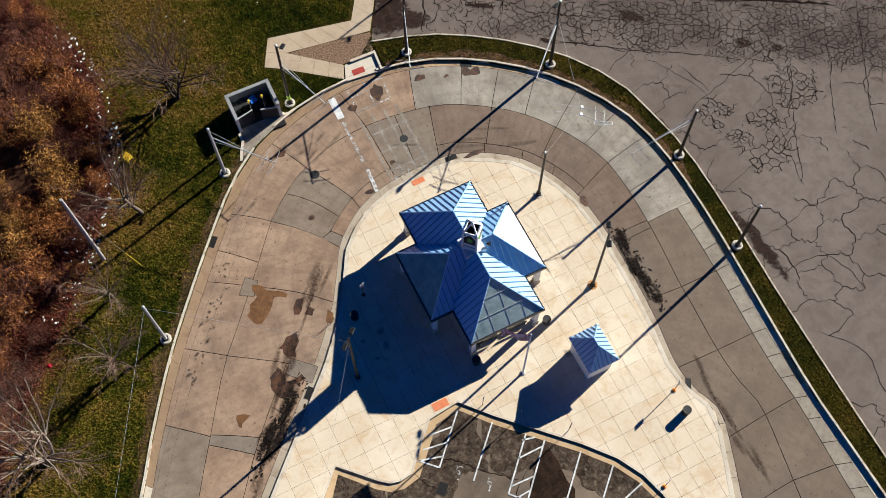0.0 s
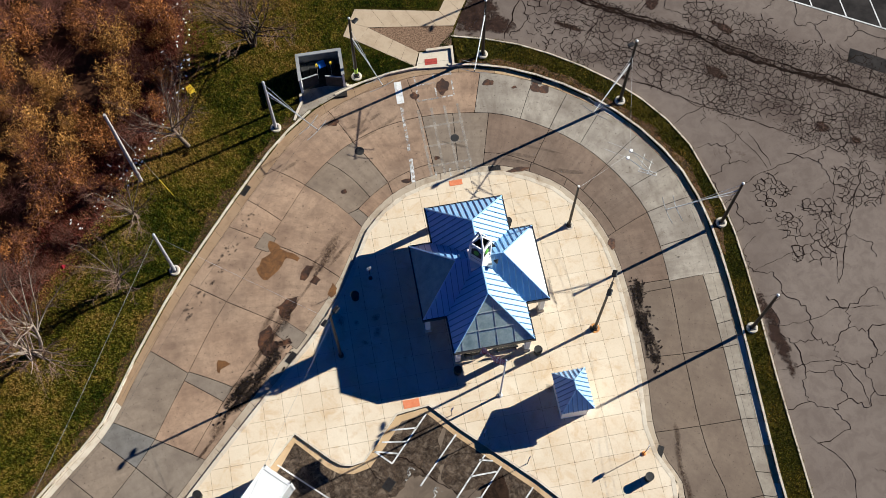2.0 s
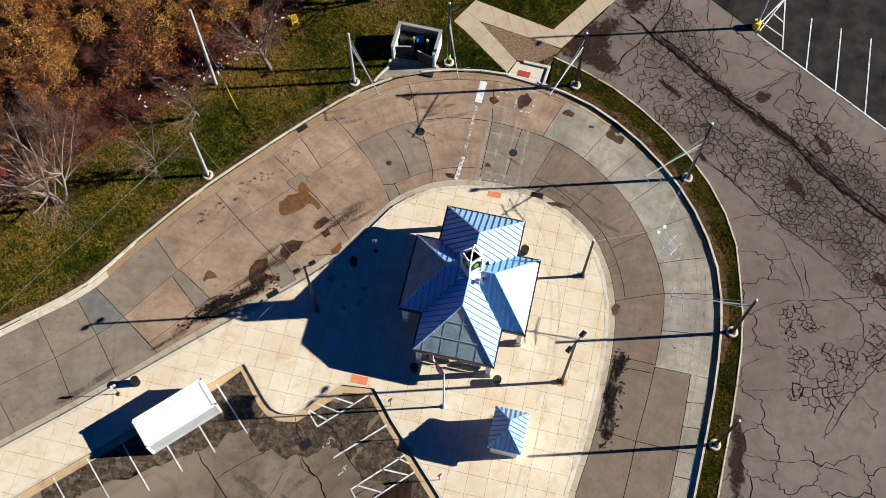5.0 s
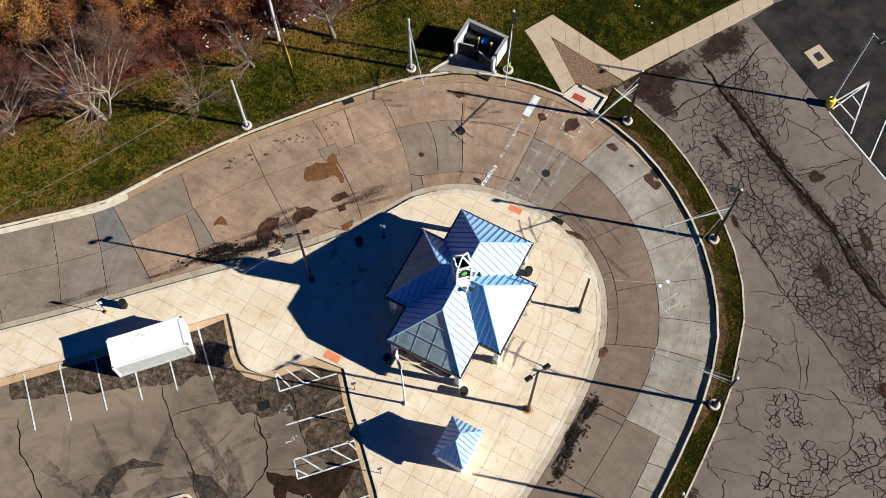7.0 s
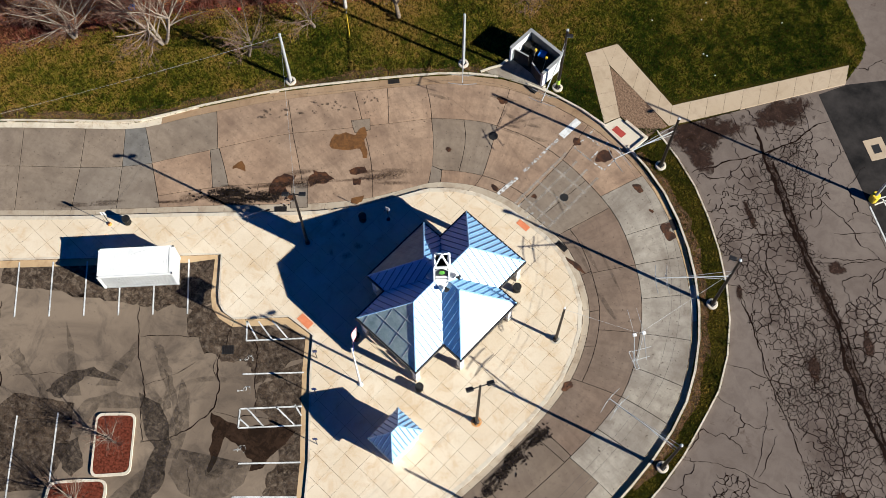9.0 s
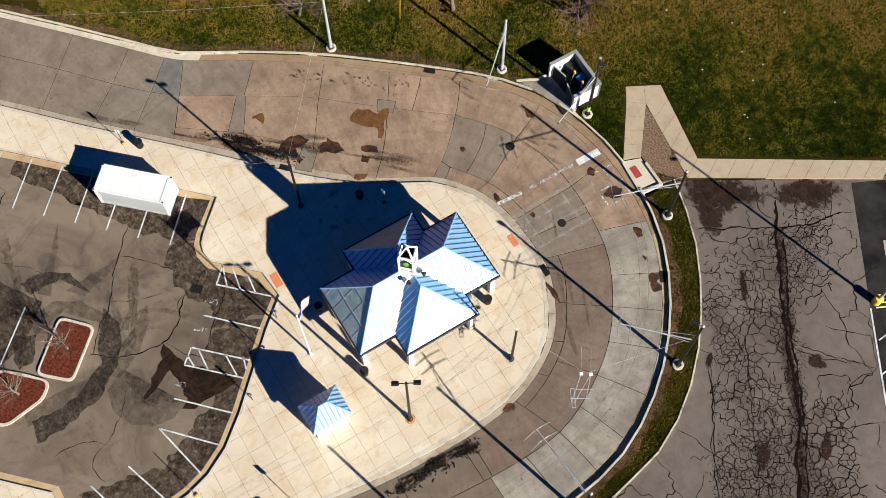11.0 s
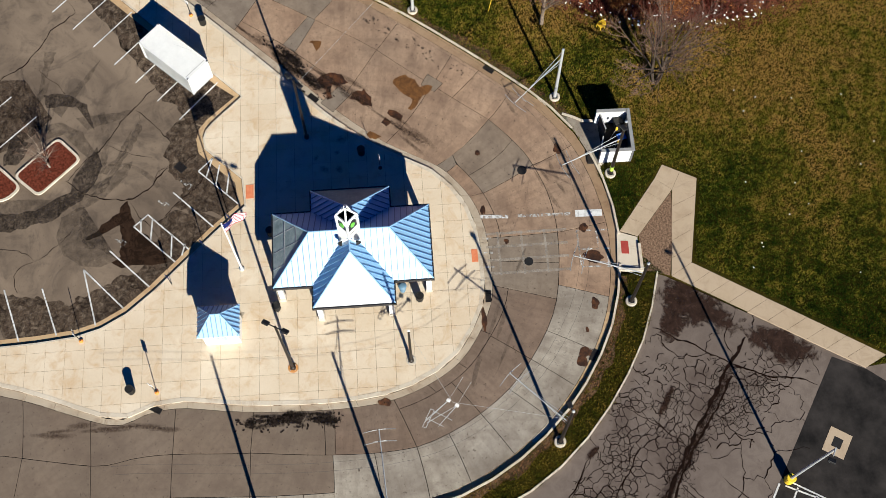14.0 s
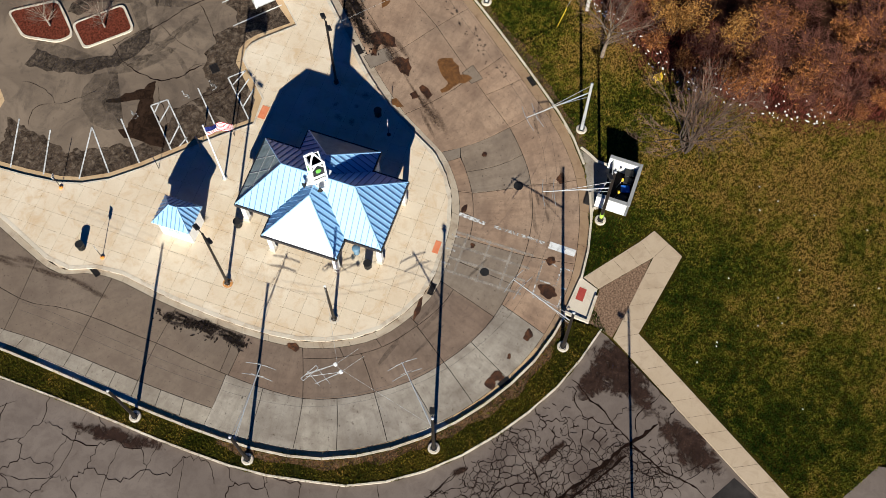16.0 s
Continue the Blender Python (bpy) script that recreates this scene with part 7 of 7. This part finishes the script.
# ---- thicket ----
def shrub(seed, w, h, leaf, n, twigs=0):
    """Stems, twigs and many small leaf blades."""
    rnd = random.Random(seed)
    ob = thing("shrub", (0, 0, 0), 0, "", "shrub", "thicket shrubs")
    st, lf = bmesh.new(), bmesh.new()
    for k in range(26):
        a = rnd.uniform(0, math.tau)
        r = w * rnd.random() ** 0.5
        tip = Vector((r * math.cos(a), r * math.sin(a), h * rnd.uniform(0.5, 1.0) * (1 - 0.45 * (r / w) ** 2)))
        foot = Vector((0.35 * tip.x, 0.35 * tip.y, 0))
        mid = foot.lerp(tip, 0.5) + Vector((rnd.uniform(-0.2, 0.2), rnd.uniform(-0.2, 0.2), 0.1))
        add_tube(st, foot, mid, 0.03, 0.02, 3, False)
        add_tube(st, mid, tip, 0.02, 0.006, 3, False)
        for j in range(n):
            s = rnd.uniform(0.35, 1.05)
            c = foot.lerp(tip, s) + Vector((rnd.gauss(0, 0.22), rnd.gauss(0, 0.22), rnd.gauss(0, 0.16)))
            d = Vector((rnd.uniform(-1, 1), rnd.uniform(-1, 1), rnd.uniform(-0.4, 1))).normalized()
            e = d.orthogonal().normalized()
            e = Matrix.Rotation(rnd.uniform(0, 6.28), 3, d) @ e
            ln, wd = rnd.uniform(0.14, 0.42), rnd.uniform(0.03, 0.07)
            v = [lf.verts.new(c - e * wd), lf.verts.new(c + d * ln * 0.5 - e * wd * 0.2), lf.verts.new(c + d * ln), lf.verts.new(c + d * ln * 0.4 + e * wd)]
            lf.faces.new(v)
    for k in range(twigs):
        a = rnd.uniform(0, math.tau)
        r = w * rnd.random() ** 0.6
        foot = Vector((r * math.cos(a) * 0.7, r * math.sin(a) * 0.7, h * rnd.uniform(0.2, 0.8)))
        way = Vector((math.cos(a) * 0.7 + rnd.uniform(-0.8, 0.8), math.sin(a) * 0.7 + rnd.uniform(-0.8, 0.8), rnd.uniform(0.0, 1.0))).normalized()
        tip = foot + way * rnd.uniform(0.5, 1.3)
        add_tube(st, foot, tip, 0.016, 0.006, 3, False)
        for j in range(3):
            m = foot.lerp(tip, rnd.uniform(0.3, 0.9))
            add_tube(st, m, m + (way + Vector((rnd.uniform(-1, 1), rnd.uniform(-1, 1), rnd.uniform(-0.3, 0.6)))).normalized() * rnd.uniform(0.2, 0.5), 0.009, 0.005, 3, False)
    part("stem_growth", st, M_WINE if twigs else M_TWIG, ob)
    part("foliage", lf, leaf, ob)
    return ob


KINDS = [shrub(6, 1.2, 4.0, M_LEAF_PALE, 40), shrub(1, 1.7, 3.2, M_LEAF_RUST, 46), shrub(2, 1.5, 4.2, M_LEAF_GOLD, 46), shrub(3, 1.8, 2.2, M_LEAF_WINE, 14, 170), shrub(4, 1.4, 3.6, M_LEAF_RUST, 42, 40), shrub(5, 1.5, 3.0, M_LEAF_RUST, 16, 150)]
KLABEL = ["pale yellow leafy shrub in the thicket", "rust-brown leafy shrub in the thicket", "golden-brown leafy shrub in the thicket", "low wine-brown twiggy shrub", "rust-brown upright shrub in the thicket", "dark wine-brown twiggy shrub"]
EDGE = [(-47.0, -13.0), (-43.5, -7.0), (-40.5, -2.5), (-37.5, 2.0), (-34.0, 6.5), (-30.5, 10.5), (-27.2, 14.3), (-24.7, 17.8), (-22.6, 21.0), (-21.2, 25.0), (-20.5, 30.0), (-20.8, 34.0), (-21.8, 38.4), (-24.5, 46.0), (-27.0, 54.0)]


def depth_in(x, y):
    """How far a place lies inside the thicket."""
    for (ax, ay), (bx, by) in zip(EDGE, EDGE[1:]):
        if ay <= y <= by:
            return (ax + (bx - ax) * (y - ay) / (by - ay)) - x
    return -1.0


litter_pts = EDGE + [(-80, 60), (-80, -14)]
setting("thicket_floor", prism([(x + 0.6, y) for x, y in litter_pts], 0.0, 0.13), M_LITTER, "brown leaf litter under the thicket", "ground")
r2 = random.Random(77)
placed = []
tries = 0
while len(placed) < 290 and tries < 20000:
    tries += 1
    x, y = r2.uniform(-68, -20), r2.uniform(-12, 52)
    d = depth_in(x, y)
    if d < 0.5 or d > 26 or r2.random() > 1.0 - 0.02 * d:
        continue
    if any(math.dist((x, y), p) < 1.6 for p in placed):
        continue
    if math.dist((x, y), (-25.8, 14.7)) < 1.8:
        continue
    placed.append((x, y))
    tone = noise.noise(Vector((x * 0.09, y * 0.09, 3.0)))
    if y > 28:
        k = r2.choice((3, 5, 5, 4, 1, 2, 5))
    elif d < 3.5 and y > 18:
        k = r2.choice((1, 1, 2, 2, 4, 3, 5))
    elif d < 3.0 or y < 14 and d < 8:
        k = r2.choice((3, 3, 3, 5, 5, 1, 4))
    elif y > 22 and d < 9:
        k = r2.choice((2, 2, 1, 4, 1, 3, 5))
    elif tone > (-0.05 if y < 22 else 0.15):
        k = r2.choice((2, 2, 2, 1, 1, 4, 4, 3)) if r2.random() < 0.95 else 0
    else:
        k = r2.choice((1, 1, 4, 4, 5, 2, 2))
    s = r2.uniform(0.75, 1.25) * (0.72 if d < 2.5 else 1.0)
    c = copy_thing(KINDS[k], pose(x, y, 0.1, 0, 0, r2.uniform(0, 360)) @ Matrix.Scale(s, 4))
    c["label"] = KLABEL[k]
for t in KINDS:
    for o in (*t.children_recursive, t):
        bpy.data.objects.remove(o)

# litter along the thicket edge
for k in range(150):
    y = r2.choice((12.5, 15.5, 17.0, 21.5, 27.0, 31.0, 34.5, 36.0)) + r2.gauss(0, 1.5)
    x = depth_in(0, y) - abs(r2.gauss(0.6, 1.5)) + 0.5
    bm = bmesh.new()
    n = 5
    ctr = bm.verts.new((0, 0, 0.06))
    sx, sy = r2.uniform(0.05, 0.20), r2.uniform(0.04, 0.11)
    rim = [bm.verts.new((sx * r2.uniform(0.7, 1.2) * math.cos(i * math.tau / n), sy * r2.uniform(0.7, 1.2) * math.sin(i * math.tau / n), r2.uniform(0.0, 0.04))) for i in range(n)]
    for i in range(n):
        bm.faces.new((ctr, rim[i], rim[(i + 1) % n]))
    ob = part("litter", bm, M_WHITE)
    ob.matrix_basis = pose(x, y, 0.34, 0, 0, r2.uniform(0, 180))
    tagged(ob, "crumpled white litter on the leaf litter", "litter", "litter pieces")

for k in range(16):
    x, y = r2.uniform(-14, 4), r2.uniform(28, 45)
    bm = bmesh.new()
    ctr = bm.verts.new((0, 0, 0.05))
    rim = [bm.verts.new((r2.uniform(0.05, 0.11) * math.cos(i * math.tau / 5), r2.uniform(0.04, 0.08) * math.sin(i * math.tau / 5), r2.uniform(0.0, 0.03))) for i in range(5)]
    for i in range(5):
        bm.faces.new((ctr, rim[i], rim[(i + 1) % 5]))
    ob = part("litter", bm, M_WHITE)
    ob.matrix_basis = pose(x, y, 0.25, 0, 0, r2.uniform(0, 180))
    tagged(ob, "crumpled white paper scrap on the lawn", "litter", "litter pieces")

for x, y, mat, l in ((-39.6, 1.6, M_BLUE, "crumpled blue tarpaulin scrap in the thicket"), (-40.6, 2.4, M_FLAGR, "red plastic scrap in the thicket"), (-32.6, 8.0, M_FLAGR, "small red scrap on the leaf litter")):
    bm = bmesh.new()
    top = [bm.verts.new((r2.uniform(-0.1, 0.1), r2.uniform(-0.1, 0.1), 0.45))]
    rim = [bm.verts.new((r2.uniform(0.3, 0.55) * math.cos(i * math.tau / 9), r2.uniform(0.3, 0.55) * math.sin(i * math.tau / 9), r2.uniform(0.05, 0.25))) for i in range(9)]
    for i in range(9):
        bm.faces.new((top[0], rim[i], rim[(i + 1) % 9]))
    ob = part("scrap", bm, mat)
    ob.matrix_basis = pose(x, y, 0.12) @ Matrix.Scale(0.5 if "small" in l else 1.0, 4)
    tagged(ob, l, "litter")


# ---- grass tufts: real blades that shade one another ----
def tufts(name, poly, count, box_, label, avoid=(), thin=(), seed=4, mat=None, tall=1.0):
    rg = np.random.RandomState(seed)
    verts, faces = [], []
    made = 0
    while made < count:
        x, y = rg.uniform(box_[0], box_[1]), rg.uniform(box_[2], box_[3])
        if not inside(x, y, poly) or any(inside(x, y, a) for a in avoid) or any(inside(x, y, a) for a in thin) and rg.uniform() < 0.6:
            made += 0.2
            continue
        made += 1
        for k in range(3):
            a = rg.uniform(0, 6.28)
            h, w, ln = rg.uniform(0.07, 0.20), rg.uniform(0.016, 0.042), rg.uniform(0.03, 0.16)
            ox, oy = x + rg.uniform(-0.1, 0.1), y + rg.uniform(-0.1, 0.1)
            c, s = math.cos(a), math.sin(a)
            i = len(verts)
            verts += [(ox - s * w, oy + c * w, 0.115 + 0.022 * (mat is not None)), (ox + s * w, oy - c * w, 0.115 + 0.022 * (mat is not None)), (ox + c * ln, oy + s * ln, 0.115 + 0.022 * (mat is not None) + h * tall)]
            faces.append((i, i + 1, i + 2))
    me = bpy.data.meshes.new("blades")
    me.from_pydata(verts, [], faces)
    me.materials.append(mat or M_BLADE)
    tagged(new(name, me), label, "grass", kind="stuff")


path_area = [(-0.9, 21.3), (-5.9, 24.8), (-7.2, 25.8), (-5.6, 28.8), (1.7, 27.2), (10.5, 41.0), (11.8, 38.8), (3.1, 24.8)]
thick_area = [(x - 0.2, y) for x, y in litter_pts]
encl_area = [(-12.4, 18.2), (-7.0, 20.4), (-7.2, 23.5), (-11.6, 23.5)]
tufts("grass", lawn_pts, 190000, (-45, 12, -14, 56), "short winter grass blades on the lawn", (path_area, thick_area, encl_area), (soil_area,), 4)
tufts("verge_grass", strip_pts, 16000, (2, 22, -38, 25), "short grass blades on the verge", (), (edge_area,), 5, M_VERGE)

# fallen leaves lie over the bare soil and into the grass beside it
wide_soil = soil_in + [(x + 0.5 * (x - a), y + 0.5 * (y - b)) for (x, y), (a, b) in zip(soil_out[::-1], soil_in[::-1])]
tufts("fallen_leaves", wide_soil, 5200, (-48, -8, -16, 24), "brown fallen leaves on the soil behind the kerb", (), (), 6, M_DEAD, 0.3)
tufts("fallen_leaves", edge_area, 9500, (2, 24, -40, 26), "brown fallen leaves on the verge soil", (), (), 7, M_DEAD, 0.3)


def brush(name, count, label, seed):
    """Low dead stems and leaves, thickest at the rim of the thicket and thinning onto the lawn."""
    rg = np.random.RandomState(seed)
    verts, faces = [], []
    made = 0
    while made < count:
        x, y = rg.uniform(-52, -18), rg.uniform(-12, 50)
        d = depth_in(x, y)
        ragged = 1.3 * noise.noise(Vector((x * 0.3, y * 0.3, 2.0)))
        if d < -1.2 + ragged or d > 7 or d < 0.3 + ragged and rg.uniform() < 0.6:
            continue
        made += 1
        for k in range(3):
            a = rg.uniform(0, 6.28)
            h, w, ln = rg.uniform(0.05, 0.5 if d > 0.5 else 0.2), rg.uniform(0.015, 0.05), rg.uniform(0.08, 0.34)
            ox, oy = x + rg.uniform(-0.2, 0.2), y + rg.uniform(-0.2, 0.2)
            c, s = math.cos(a), math.sin(a)
            i = len(verts)
            verts += [(ox - s * w, oy + c * w, 0.13), (ox + s * w, oy - c * w, 0.13), (ox + c * ln, oy + s * ln, 0.13 + h)]
            faces.append((i, i + 1, i + 2))
    me = bpy.data.meshes.new("brush_blades")
    me.from_pydata(verts, [], faces)
    me.materials.append(M_BRUSH)
    tagged(new(name, me), label, "brush", kind="stuff")


brush("dry_brush", 26000, "low red-brown dead stems and leaves at the thicket rim", 12)

# ---- pavement panels ----
pavement = thing("pavement", label="cream concrete pavement in square panels", category="pavement", kind="structure")
panels = []
for ix in range(-34, 10):
    for iy in range(-32, 8):
        x0, y0 = 1.4 + 1.5 * ix, 1.3 + 1.5 * iy
        p = cell(island, x0 + 0.009, x0 + 1.491, y0 + 0.009, y0 + 1.491)
        for q in untie(p) if p else []:
            panels.append((math.dist((x0, y0), (-1, -3)), q))
panels.sort(key=lambda a: a[0])
rest = bmesh.new()
for n, (_, p) in enumerate(panels):
    if area(p) < 0:
        p = p[::-1]
    top = WALK_Z + rng.uniform(-0.003, 0.003)
    if n < 300:
        bm = bmesh.new()
        add_prism(bm, p, 0.05, top)
        part("panel", bm, M_WALK, pavement)
    else:
        add_prism(rest, p, 0.05, top)
tagged(part("panels", rest, M_WALK, pavement), kind="stuff")
